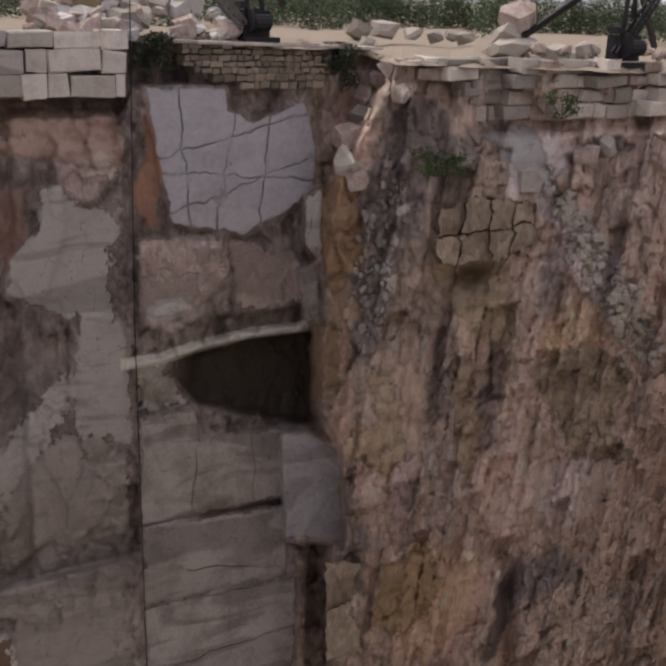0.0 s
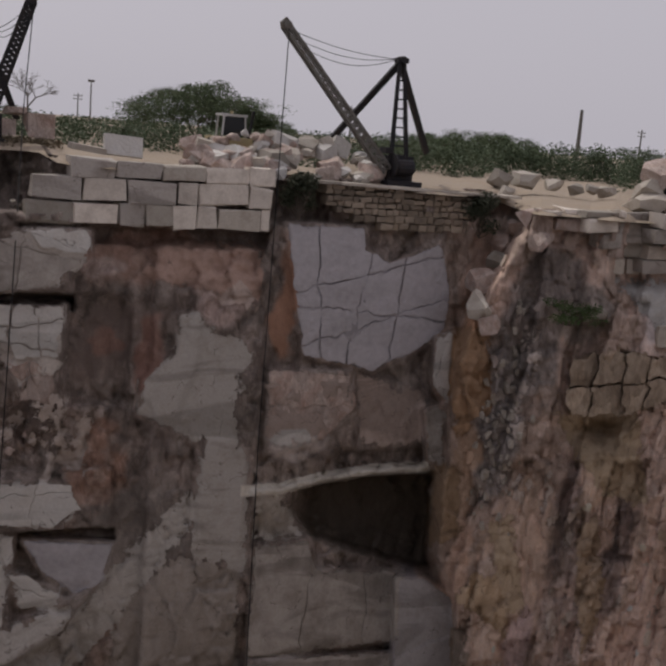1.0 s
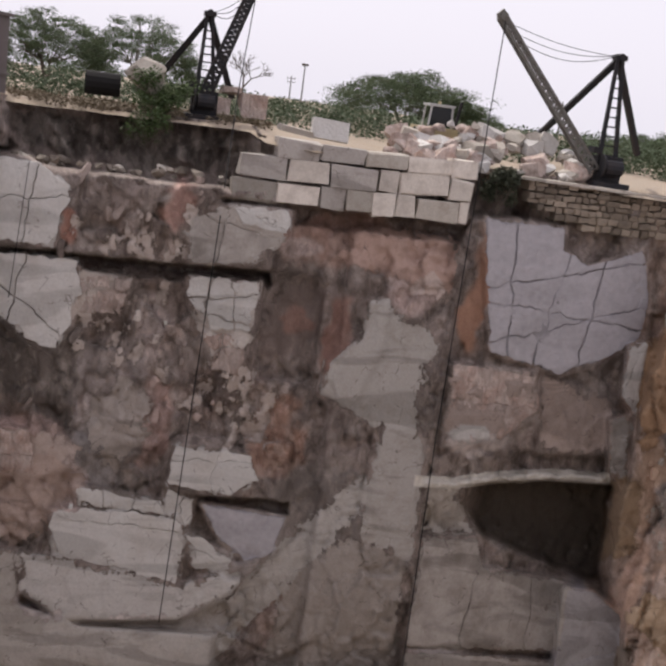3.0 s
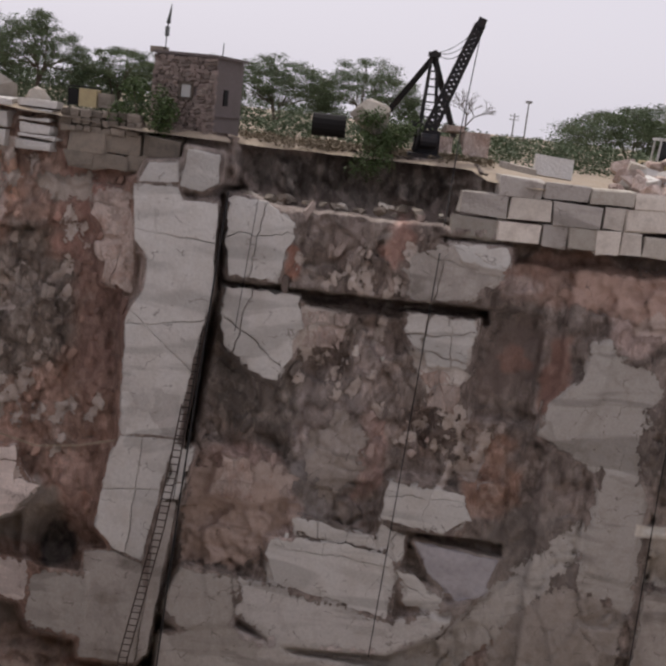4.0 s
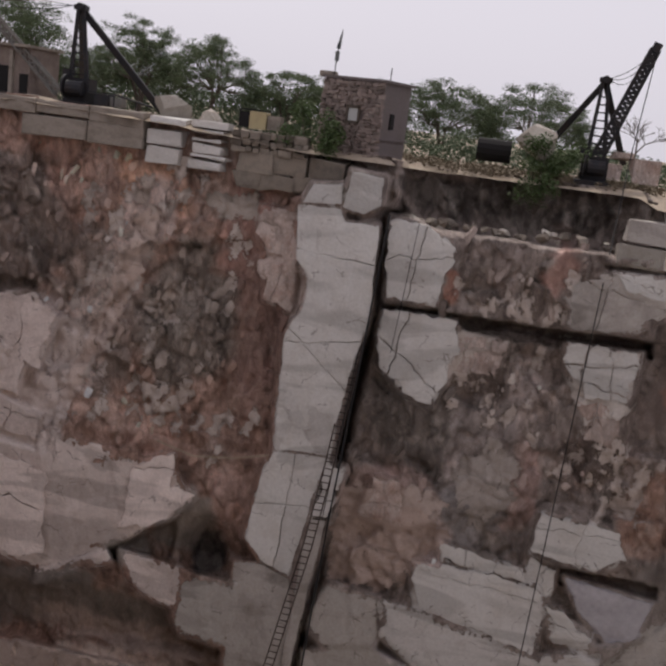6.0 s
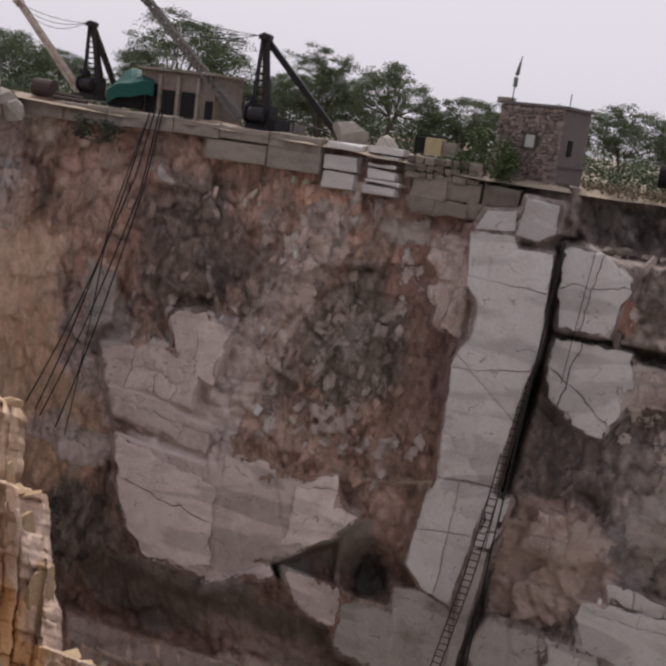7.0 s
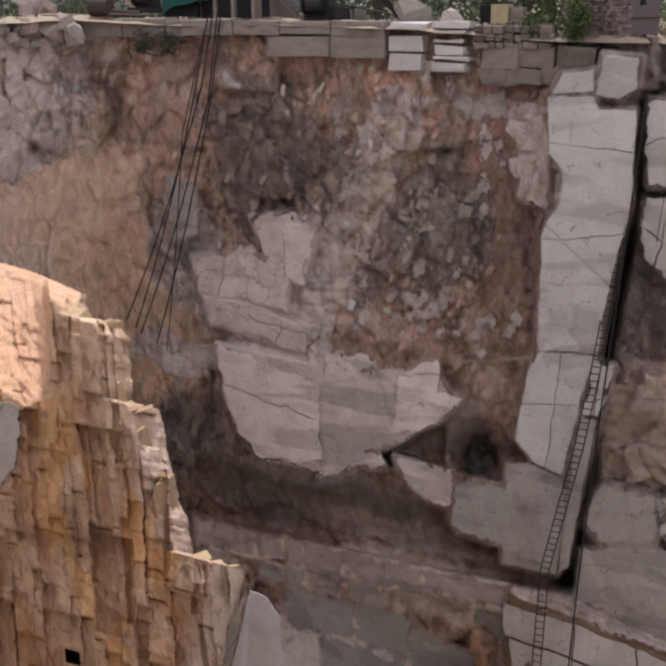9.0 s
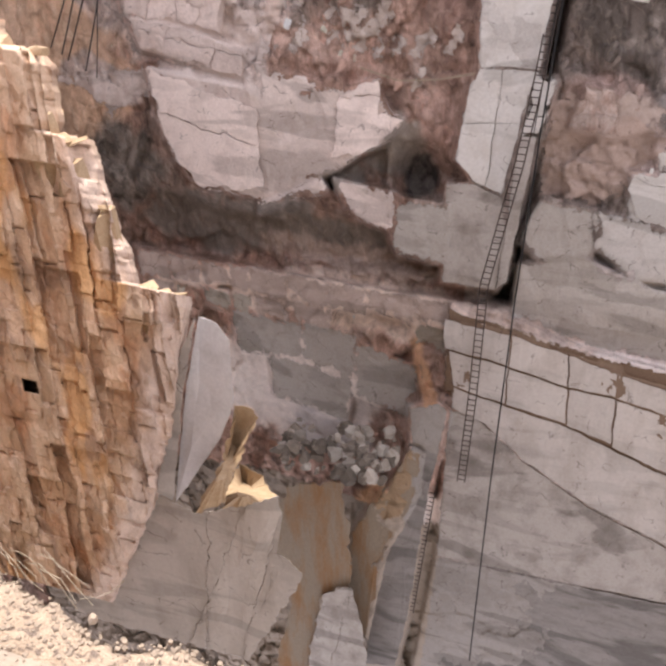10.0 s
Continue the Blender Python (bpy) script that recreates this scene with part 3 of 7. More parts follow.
zone(32.5, -33, 1.6, 5.5, (0.20, 0.195, 0.20), 0.25)
zone(26.5, -47, 7, 4, (0.21, 0.18, 0.155), 0.7)
zone(15, -42, 7, 8, (0.25, 0.215, 0.19), 0.6)
# right-hand spur
zone(36.5, -9, 2.2, 3.5, (0.36, 0.25, 0.17), 0.8)
zone(35.3, -13.5, 1.2, 3.5, (0.36, 0.19, 0.075), 0.7)
zone(40, -13, 3.2, 7, (0.165, 0.14, 0.115), 1.2)
zone(44, -10.5, 3.5, 2.6, (0.17, 0.145, 0.115), 1.0)
zone(38.5, -20, 2.6, 7, (0.19, 0.175, 0.155), 1.2)
zone(46.5, -16, 3.2, 2.4, (0.36, 0.29, 0.23), 0.9)
zone(50.5, -15.5, 3.0, 2.6, (0.38, 0.30, 0.235), 0.9)
zone(48.5, -22, 3.2, 5.0, (0.40, 0.30, 0.20), 0.9)
zone(53, -11.5, 3.4, 2.8, (0.27, 0.25, 0.235), 0.2)
zone(60, -20, 2.2, 12, (0.40, 0.365, 0.34), 1.0, turn=40)
zone(64, -14, 4.5, 6, (0.25, 0.195, 0.15), 1.0)
zone(61, -30, 9, 6, (0.34, 0.25, 0.185), 0.9)
zone(58, -26, 4, 4, (0.33, 0.24, 0.13), 0.9)
zone(41, -30, 3.6, 9, (0.34, 0.25, 0.17), 0.7)
zone(47, -35, 3.0, 8, (0.27, 0.21, 0.165), 0.9)
zone(53, -38, 3.2, 8, (0.34, 0.25, 0.185), 0.7)
zone(61, -40, 6, 4, (0.36, 0.30, 0.25), 0.8)
zone(58, -48, 6, 3, (0.14, 0.125, 0.11), 1.0)
zone(54, -50, 1.4, 8, (0.07, 0.055, 0.045), 0.6, turn=-12)
zone(46, -48, 6, 6, (0.36, 0.25, 0.14), 0.8)
zone(36, -22.5, 1.6, 4.5, (0.30, 0.205, 0.12), 0.6)
zone(36.3, -29.5, 1.4, 4.0, (0.33, 0.22, 0.14), 0.6)
zone(65, -55, 10, 5, (0.29, 0.23, 0.17), 1.1)
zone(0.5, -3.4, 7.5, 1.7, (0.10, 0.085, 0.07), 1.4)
zone(45, -26, 1.2, 5, (0.20, 0.15, 0.12), 1.2)
zone(50, -30, 1.0, 6, (0.15, 0.115, 0.095), 1.2, turn=-8)
zone(39.5, -33, 1.0, 6, (0.42, 0.33, 0.24), 0.8, turn=12)
zone(42.5, -36, 1.3, 4, (0.30, 0.22, 0.19), 0.9)
zone(55.5, -20, 1.6, 4, (0.19, 0.15, 0.12), 1.2)
zone(41.5, -8, 2.6, 2.4, (0.13, 0.11, 0.09), 1.0)
zone(59, -10.5, 4.0, 1.0, (0.09, 0.075, 0.065), 0.8)
zone(38, -42, 1.4, 5, (0.16, 0.135, 0.115), 1.0)
zone(37.6, -45, 1.6, 3, (0.42, 0.36, 0.29), 0.8)
# lower wall below the long shelf
zone(-12, -38, 28, 2.6, (0.38, 0.31, 0.255), 0.7)
zone(-25, -46, 9, 6, (0.27, 0.25, 0.23), 0.35)
zone(-21.5, -50, 4.5, 2.2, (0.17, 0.165, 0.165), 0.2)
zone(4, -45, 18, 8, (0.44, 0.41, 0.38), 0.25)
zone(-3, -56, 16, 4, (0.34, 0.305, 0.275), 0.25)
zone(-2, -60, 16, 3.5, (0.25, 0.225, 0.205), 0.25)
zone(-4, -66, 16, 4, (0.27, 0.255, 0.25), 0.2)
zone(-14.8, -43.5, 0.9, 4.2, (0.30, 0.17, 0.08), 0.5)
zone(-24, -66, 11, 10, (0.27, 0.235, 0.20), 0.35)
zone(-15.8, -62, 2.0, 9, (0.42, 0.40, 0.39), 0.2)
zone(-18.6, -60, 2.2, 8, (0.40, 0.235, 0.10), 0.5, turn=-8)
# paler rock towards both ends and below; shade under the left bulge darkened in
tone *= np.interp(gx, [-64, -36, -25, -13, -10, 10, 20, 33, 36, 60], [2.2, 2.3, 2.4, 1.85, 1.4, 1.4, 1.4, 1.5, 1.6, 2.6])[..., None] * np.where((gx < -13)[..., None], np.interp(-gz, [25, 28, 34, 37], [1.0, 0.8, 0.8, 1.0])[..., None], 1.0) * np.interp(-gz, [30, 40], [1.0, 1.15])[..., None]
grey_of = tone.mean(-1, keepdims=True)
tone[:] = tone * 0.68 + grey_of * 0.32
tone *= np.array((1.045, 0.985, 0.99))
tone[..., 2] *= np.interp(gx, [-14, -10, 30, 36], [0.97, 1.0, 1.0, 1.04])
# thin dark bands of the sawn lower wall
for bz, bw in ((-57.2, 0.5), (-59.4, 0.35), (-61.0, 0.6), (-63.2, 0.25)):
    band = np.exp(-((gz - bz + 0.06 * gx + warp2 * 0.4) / bw) ** 2) * (gx > -13) * smooth(fbm(gx / 6, gz / 1.5, 41), 0.35, 0.6)
    tone[:] = tone * (1 - 0.55 * band[..., None])

# depth of the face
f1, j1 = facets(gx / 3.4 + warp * 0.1, gz / 4.2 + warp2 * 0.1, 3)
f2, j2 = facets(gx / 1.25 + warp * 0.15, gz / 1.7, 13)
f3, j3 = facets(gx / 0.5, gz / 0.85, 23)
relief = np.interp(gx, [33, 37], [0.9, 2.0]) * f1 + np.interp(gx, [33, 37], [0.55, 0.3]) * f2 + np.interp(gx, [33, 37], [0.28, 0.10]) * f3 + 0.8 * (fbm(gx / 11, gz / 11, 51) - 0.5) + 0.25 * (fbm(gx / 0.7, gz / 1.6, 61, 3) - 0.5)
relief = relief + 0.14 * (1 - smooth(j2, 0.0, 0.16)) + 0.10 * (1 - smooth(j3, 0.0, 0.2))
p1, q1 = pillars(gx + warp * 0.5 - 0.12 * gz, gz + wob, 5.0, 11.0, 33)
p2, q2 = pillars(gx + wob * 0.8 - 0.12 * gz, gz + wob, 2.2, 4.5, 43)
relief = relief + np.interp(gx, [35, 38], [0.0, 1.0]) * (-1.4 * f1 + 1.6 * p1 + 0.8 * p2)
depth = FAR + relief * amp
# every broken facet has its own tone, some bare and pale
cell = np.clip(f2 * 1.1 + f3 * 0.9 + np.interp(gx, [35, 38], [0.0, 1.2]) * p2, -0.8, 0.8)
tone *= (1 + 0.30 * cell * np.clip(amp, 0.25, 1.2))[..., None]
streaks = fbm(gx / 0.5, gz / 2.6, 83, 4)
tone *= (0.86 + 0.28 * streaks)[..., None]
pale = smooth(fbm(gx / 2.2, gz / 3.0, 87, 4) + 0.25 * f3, 0.58, 0.68) * np.clip(amp - 0.3, 0, 0.7)
tone[:] = tone + (np.array((0.54, 0.475, 0.425)) - tone) * (np.clip(pale, 0, 1) * np.interp(gx, [34, 38], [0.5, 0.22]))[..., None]
dim = smooth(fbm(gx / 2.6, gz / 3.4, 93, 4), 0.56, 0.68) * np.clip(amp - 0.3, 0, 0.7)
tone[:] = tone + (np.array((0.10, 0.085, 0.07)) - tone) * (dim * 0.5)[..., None]
# bench behind the middle of the rim, with its dark back wall
depth += 6.5 * smooth(gz + wob * 0.3, -5.55, -5.25) * smooth(gx + wob, -6.6, -6.0) * (1 - smooth(gx + wob, 6.6, 8.2))
# slot to the right of the pillar
slot_x = np.interp(-gz, [4, 10, 20, 35, 70], [-6.6, -6.9, -8.0, -9.2, -10.4])
depth += 3.2 * np.exp(-((gx - slot_x + 0.1) / 0.55) ** 4) * (gz < -4.6) * (gz > -36)
# overhanging ledges
depth -= 1.3 * inside(-6.4, 9.0, -10.15, -5.4, 0.15)
depth += 1.6 * inside(-6.4, 9.0, -10.95, -10.25, 0.2)
depth -= 0.9 * inside(4.8, 11.6, -24.3, -20.8, 0.3)
depth += 1.6 * inside(4.8, 11.9, -25.3, -24.5, 0.15)
depth += 1.2 * inside(9.0, 12.2, -16.5, -10.3, 0.4)
# block course set back over the undercut
depth += 1.4 * inside(6.0, 20.5, -7.0, -6.15, 0.2)
depth -= 1.0 * inside(14.0, 20.6, -36, -7, 0.5)
# recess by the terrace, hollow under the pale arc
depth += 2.2 * inside(20.9, 24.3, -5.2, -2.4, 0.3)
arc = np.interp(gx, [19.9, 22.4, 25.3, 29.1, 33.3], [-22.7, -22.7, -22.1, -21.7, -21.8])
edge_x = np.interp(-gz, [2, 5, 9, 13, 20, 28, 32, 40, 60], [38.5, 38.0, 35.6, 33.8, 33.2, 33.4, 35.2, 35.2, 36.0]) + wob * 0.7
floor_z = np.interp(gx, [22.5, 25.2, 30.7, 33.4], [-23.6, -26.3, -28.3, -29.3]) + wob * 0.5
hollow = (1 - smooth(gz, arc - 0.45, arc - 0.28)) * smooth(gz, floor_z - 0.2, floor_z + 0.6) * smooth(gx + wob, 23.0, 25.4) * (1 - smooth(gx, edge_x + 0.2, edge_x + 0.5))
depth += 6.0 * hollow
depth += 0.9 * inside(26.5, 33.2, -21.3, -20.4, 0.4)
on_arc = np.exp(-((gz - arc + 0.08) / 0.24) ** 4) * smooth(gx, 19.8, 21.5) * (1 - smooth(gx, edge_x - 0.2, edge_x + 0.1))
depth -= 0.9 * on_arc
# the hollow's shade is put into its tone as well as its depth
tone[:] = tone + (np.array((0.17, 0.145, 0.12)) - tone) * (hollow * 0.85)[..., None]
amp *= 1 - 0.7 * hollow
tone[:] = tone + (np.array((0.56, 0.53, 0.47)) - tone) * on_arc[..., None]
# the right-hand spur stands forward
spur = smooth(gx, edge_x, edge_x + 1.6)
depth -= spur * (5.0 + 0.16 * np.clip(gx - 36, 0, 40) + 0.05 * np.clip(-gz - 10, 0, 60))
depth += 1.8 * smooth(gz, -9.5, -8.6) * smooth(gx, 46, 47.5) * spur
depth += 2.5 * np.exp(-(((gx - 47) / 1.9) ** 2 + ((gz + 19.6) / 0.9) ** 2))
depth += 2.0 * np.exp(-(((gx - 54.2 + 0.15 * (gz + 50)) / 1.0) ** 2)) * (gz < -43)
# hollows of the left-hand wall
depth += 3.2 * np.exp(-(((gx + 15.3) / 1.6) ** 2 + ((gz + 27.6) / 2.0) ** 2))
depth += 1.5 * inside(-38, -14.5, -34.8 + 0.10 * (gx + 26), -32.4 + 0.5 * np.sin(gx * 0.5), 1.7)
depth += 1.5 * inside(-23.2, -18.0, -29.0, -26.2, 0.5)
depth -= 1.6 * np.exp(-(((gx + 27) / 9) ** 2 + ((gz + 24) / 6) ** 2))
# a long shelf, and the lower wall in front of it
depth -= 3.0 * (1 - smooth(gz + wob * 0.4, -37.0, -36.0)) * (gx < 34) * smooth(gx, -16.5, -14.5)
depth -= 1.0 * (1 - smooth(gz + wob * 0.4, -40.5, -36.0)) * (1 - smooth(gx, -16.5, -14.5))
depth += 2.5 * (1 - smooth(gz, -50.0, -44.0)) * smooth(gx, -31, -27) * (1 - smooth(gx, -18, -15.5))
# left end turns towards the near side
depth -= 0.9 * np.clip(-43 - gx, 0, 30)
# ---- pieces of the face: sawn and split marble ----
PIECES = random.Random(11)
FACES = []
cover = np.zeros(gx.shape)
bare = np.full(gx.shape, -1.2)
stone = np.full(gx.shape + (3,), 0.5)
SHADE = {"rose_white_marble": (0.66, 0.575, 0.53), "white_marble": (0.51, 0.485, 0.46), "grey_marble": (0.38, 0.365, 0.385), "dull_grey_marble": (0.38, 0.35, 0.32), "pink_rock": (0.42, 0.34, 0.30), "pale_ochre_rock": (0.40, 0.29, 0.18), "pinkish_white_marble": (0.60, 0.51, 0.465), "cream_grey_marble": (0.48, 0.44, 0.405), "shaded_banded_marble": (0.30, 0.275, 0.255), "crack_earth": (0.20, 0.14, 0.10), "stained_marble": (0.31, 0.22, 0.14), "tan_jointed_rock": (0.40, 0.31, 0.235), "blue_white_marble": (0.5, 0.49, 0.5), "quarried_block": (0.38, 0.34, 0.29)}


def split(poly, cuts, gap):
    """Splits a polygon along lines (point, direction in degrees), leaving a gap."""
    polys = [poly]
    for (cx, cz, ang) in cuts:
        nx, nz = -math.sin(radians(ang)), math.cos(radians(ang))
        nxt = []
        for p in polys:
            for sgn in (1, -1):
                o = []
                for i in range(len(p)):
                    q, r = p[i], p[(i + 1) % len(p)]
                    dq = sgn * ((q[0] - cx) * nx + (q[1] - cz) * nz) - gap / 2
                    dr = sgn * ((r[0] - cx) * nx + (r[1] - cz) * nz) - gap / 2
                    if dq >= 0:
                        o.append(q)
                    if dq * dr < 0:
                        s = dq / (dq - dr)
                        o.append((q[0] + (r[0] - q[0]) * s, q[1] + (r[1] - q[1]) * s))
                if len(o) > 2:
                    nxt.append(o)
        polys = nxt
    return polys


def within(outline, X, Z):
    """Metres inside the outline, below zero outside."""
    ins, dist = np.zeros(X.shape, bool), np.full(X.shape, 9.0)
    n = len(outline)
    for k in range(n):
        (ax, az), (bx, bz) = outline[k], outline[(k + 1) % n]
        cross = ((az > Z) != (bz > Z)) & (X < (bx - ax) * (Z - az) / ((bz - az) if abs(bz - az) > 1e-6 else 1e-6) + ax)
        ins ^= cross
        s = np.clip(((X - ax) * (bx - ax) + (Z - az) * (bz - az)) / max(1e-6, (bx - ax) ** 2 + (bz - az) ** 2), 0, 1)
        dist = np.minimum(dist, np.hypot(X - ax - s * (bx - ax), Z - az - s * (bz - az)))
    return np.where(ins, dist, -dist)


def drift(x, z, amount):
    """Moves a point of an edge so that edges run unevenly, alike on both sides of a crack."""
    v = noise.noise_vector(Vector((x * 0.8, z * 0.8, 3.1))) * 0.9 + noise.noise_vector(Vector((x * 2.6, z * 2.6, 7.7))) * 0.55
    return Vector((x + v.x * amount, z + v.y * amount))


def slab(outline, mat, proud=0.25, cuts=(), gap=0.05, jag=0.14, y=None, lean=0.0, name="marble_slab", parent=None, label="", thick=0.9):
    """Marks a marble face, outlined in the plane of the far face: bares the rock round it and keeps it for carving."""
    crisp = jag < 0.07 or mat is M_VIOLET or not cuts and mat in (M_CREAM, M_LOWER)
    if cuts or crisp or parent or not y or name != "marble_slab":
        FACES.append((outline, mat, proud, cuts, gap, jag if crisp else max(jag, 0.17), y, lean, name, parent, label, thick))
    if parent or (y and y < 52):
        return
    xs, zs = [q[0] for q in outline], [q[1] for q in outline]
    j0, j1 = int((min(xs) - 1.5 + 64) / STEP), int((max(xs) + 1.5 + 64) / STEP)
    i0, i1 = int((0.6 - max(zs) - 1.5) / STEP), int((0.6 - min(zs) + 1.5) / STEP)
    win = (slice(max(0, i0), i1), slice(max(0, j0), j1))
    X, Z = gx[win], gz[win]
    lay(win, within(outline, X, Z), np.array(SHADE[mat.name]), y, smooth_face=mat.name in SMOOTH, crisp=3.0 if crisp else 1.0)


SMOOTH = ("white_marble", "grey_marble", "blue_white_marble", "dull_grey_marble", "rose_white_marble", "cream_grey_marble", "shaded_banded_marble")


def lay(win, sd, colour, y, smooth_face=True, grow=0.0, crisp=1.0):
    """Lays marble over a window of the face; sd: metres inside its border."""
    reach = smooth(sd + grow, -0.5, -0.1)
    sd = np.clip((sd + grow) * crisp, -1.2, 1.2)
    stone[win] = np.where((sd > bare[win])[..., None], colour, stone[win])
    bare[win] = np.maximum(bare[win], sd)
    m = smooth(sd, -0.35, 0.1)
    cover[win] = np.maximum(cover[win], m)
    if y:
        m = reach
        depth[win] = depth[win] * (1 - m) + ((y + 0.09 + relief[win] * 0.13) if smooth_face else (y + 0.05 + relief[win] * 0.30)) * m


def lay_bare(outline, colour, y=None, smooth_face=True, grow=0.1, crisp=1.0):
    """Bares the marble of the face itself within an outline."""
    xs, zs = [q[0] for q in outline], [q[1] for q in outline]
    win = (slice(max(0, int((0.6 - max(zs) - 1.2) / STEP)), int((0.6 - min(zs) + 1.2) / STEP)), slice(max(0, int((min(xs) - 1.2 + 64) / STEP)), int((max(xs) + 1.2 + 64) / STEP)))
    lay(win, within(outline, gx[win], gz[win]), np.array(colour), y, smooth_face, grow, crisp)


def carve(outline, mat, proud, cuts, gap, jag, y, lean, name, parent, label, thick):
    """Cuts one marked face into its slabs, each with an uneven front and worn edges."""
    for p in split(list(outline), cuts, gap):
        ring = []
        for i in range(len(p)):
            q, r = Vector(p[i]), Vector(p[(i + 1) % len(p)])
            m = max(1, int((r - q).length / 0.3))
            for s in range(m):
                c = q.lerp(r, s / m)
                ring.append(drift(c.x, c.y, jag * 2.4) if mat is not M_VIOLET or parent is None else drift(c.x, c.y, jag))
        cx, cz = sum(c.x for c in ring) / len(ring), sum(c.y for c in ring) / len(ring)
        d0 = y if y is not None else min(depth_at(c.x, c.y) for c in ring[::2] + [Vector((cx, cz))]) + 0.35 - proud
        d0 = d0 - PIECES.uniform(0, 0.07)
        tx, tz = PIECES.gauss(0, 0.012), PIECES.gauss(0, 0.012) + lean
        b, n = Build(), len(ring)
        vs = []
        for scale, back in ((0.35, 0.0), (0.7, 0.0), (0.975, 0.015), (1.0, 0.09), (1.0, thick)):
            for c in ring:
                ux, uz = (c.x - cx), (c.y - cz)
                k = scale if scale < 0.9 else 1 - (1 - scale) * min(1.0, 1.2 / max(0.3, math.hypot(ux, uz)))
                X, Z = cx + ux * k, cz + uz * k
                rough = 0.05 * noise.noise(Vector((X * 0.45, Z * 0.45, 5))) if back < 0.05 and not parent else 0
                vs.append(at(X, Z, d0 + back + rough + ux * tx + uz * tz))
        ctr = at(cx, cz, d0)
        fs = [(i, (i + 1) % n, 5 * n) for i in range(n)]
        for r in range(4):
            fs += [((r + 1) * n + i, (r + 1) * n + (i + 1) % n, r * n + (i + 1) % n, r * n + i) for i in range(n)]
        b.add(vs + [ctr], fs)
        part(name, b, mat, crag if parent == "crag" else wall_back, label)



# the great white pillar, course by course
slab([(-12.2, -5.0), (-9.6, -5.0), (-9.3, -5.7), (-7.3, -5.7), (-7.2, -8.2), (-7.1, -10.7), (-7.4, -12.6), (-7.9, -15.0), (-8.2, -17.7), (-8.4, -20.0), (-11.9, -20.15), (-12.0, -18.2), (-12.1, -12.9), (-11.2, -11.2), (-11.1, -9.2), (-11.9, -8.3)], M_MARBLE, y=57.7, cuts=[(-8.4, -7.9, -4), (-9.6, -14.4, -40), (-9.0, -12.9, 9)], gap=0.045, jag=0.05, label="tall sawn white marble pillar face")
slab([(-11.9, -20.3), (-8.4, -20.15), (-9.0, -21.6), (-9.4, -24.4), (-10.1, -28.2), (-11.9, -27.6), (-13.1, -26.2), (-12.5, -21.8)], M_MARBLE, y=57.7, cuts=[(-10.6, -21, 86), (-11, -23.6, 6)], gap=0.05, jag=0.05)
slab([(-8.5, -20.3), (-7.5, -20.6), (-8.0, -24.0), (-9.0, -24.0)], M_MARBLE, y=57.7, cuts=[(-8.2, -23.0, 5)], gap=0.045)
slab([(-9.2, -24.2), (-8.2, -24.2), (-8.7, -28.7), (-9.3, -34.5), (-9.9, -35.1)], M_GREYM, y=57.6, jag=0.04)
slab([(-13.6, -28.0), (-11.9, -27.8), (-10.1, -28.4), (-9.6, -31.0), (-10.0, -35.2), (-13.6, -35.2)], M_GREYM, y=57.7, jag=0.04)
slab([(-9.2, -2.75), (-7.35, -2.9), (-7.3, -4.5), (-8.2, -5.1), (-9.5, -4.9)], M_MARBLE, y=57.7, jag=0.025)
slab([(-11.4, -3.8), (-9.7, -3.6), (-9.6, -4.7), (-11.9, -4.9)], M_MARBLE, y=57.7, jag=0.025)
# right of the slot
slab([(-6.7, -5.2), (-5.0, -5.2), (-2.6, -6.3), (-2.8, -7.4), (-3.5, -9.8), (-6.4, -9.6)], M_MARBLE, y=58.4, cuts=[(-4.8, -7.3, 8), (-4.6, -6, 84)], gap=0.03)
slab([(-6.4, -10.4), (-2.0, -10.5), (-1.6, -12.4), (-2.1, -13.9), (-2.9, -15.8), (-4.5, -15.2), (-6.0, -13.9), (-6.4, -12.2)], M_MARBLE, y=59.1, cuts=[(-3.6, -14.2, -38), (-5.2, -12.0, 82)], gap=0.04, jag=0.1)
slab([(-1.8, -11.2), (1.0, -11.4), (0.6, -13.4), (-1.6, -13.6)], M_PINK, y=59.5, cuts=[(-0.5, -12.2, 10), (-0.7, -12, 84), (0.2, -12, 100)], gap=0.22)
slab([(4.4, -10.9), (8.5, -10.8), (8.3, -13.8), (5.8, -13.6), (4.8, -12.6)], M_MARBLE, y=59.2, cuts=[(6.5, -11.9, 6), (6, -13, -12), (5.6, -12, 80), (7.2, -12, 95)], gap=0.09)
slab([(5.6, -13.9), (8.2, -14.2), (7.8, -16.6), (6.4, -16.2)], M_PINK, y=59.4, cuts=[(7, -15, 20), (7, -15, 100), (6.6, -14.8, 70)], gap=0.08)
slab([(4.2, -7.6), (6.0, -6.6), (9.8, -6.5), (9.8, -8.1), (8.0, -9.6), (4.4, -9.8)], M_GREYM, y=58.3, cuts=[(7, -7.6, -12), (6.0, -8.5, 82)], gap=0.04)
slab([(6.4, -6.55), (9.8, -6.5), (9.7, -7.7), (7.2, -7.3)], M_MARBLE, y=58.1, cuts=[(8.3, -7.1, -14)], gap=0.03)
slab([(4.6, -21.2), (9.2, -21.6), (10.0, -23.2), (8.2, -24.1), (4.4, -23.8)], M_MARBLE, y=58.4, cuts=[(7, -22.1, 2), (7.4, -21.6, 80)], gap=0.03)
slab([(4.4, -24.3), (6.0, -24.6), (5.8, -26.4), (4.2, -25.8)], M_MARBLE, y=59.0, cuts=[(5.2, -25.2, 84)], gap=0.05)
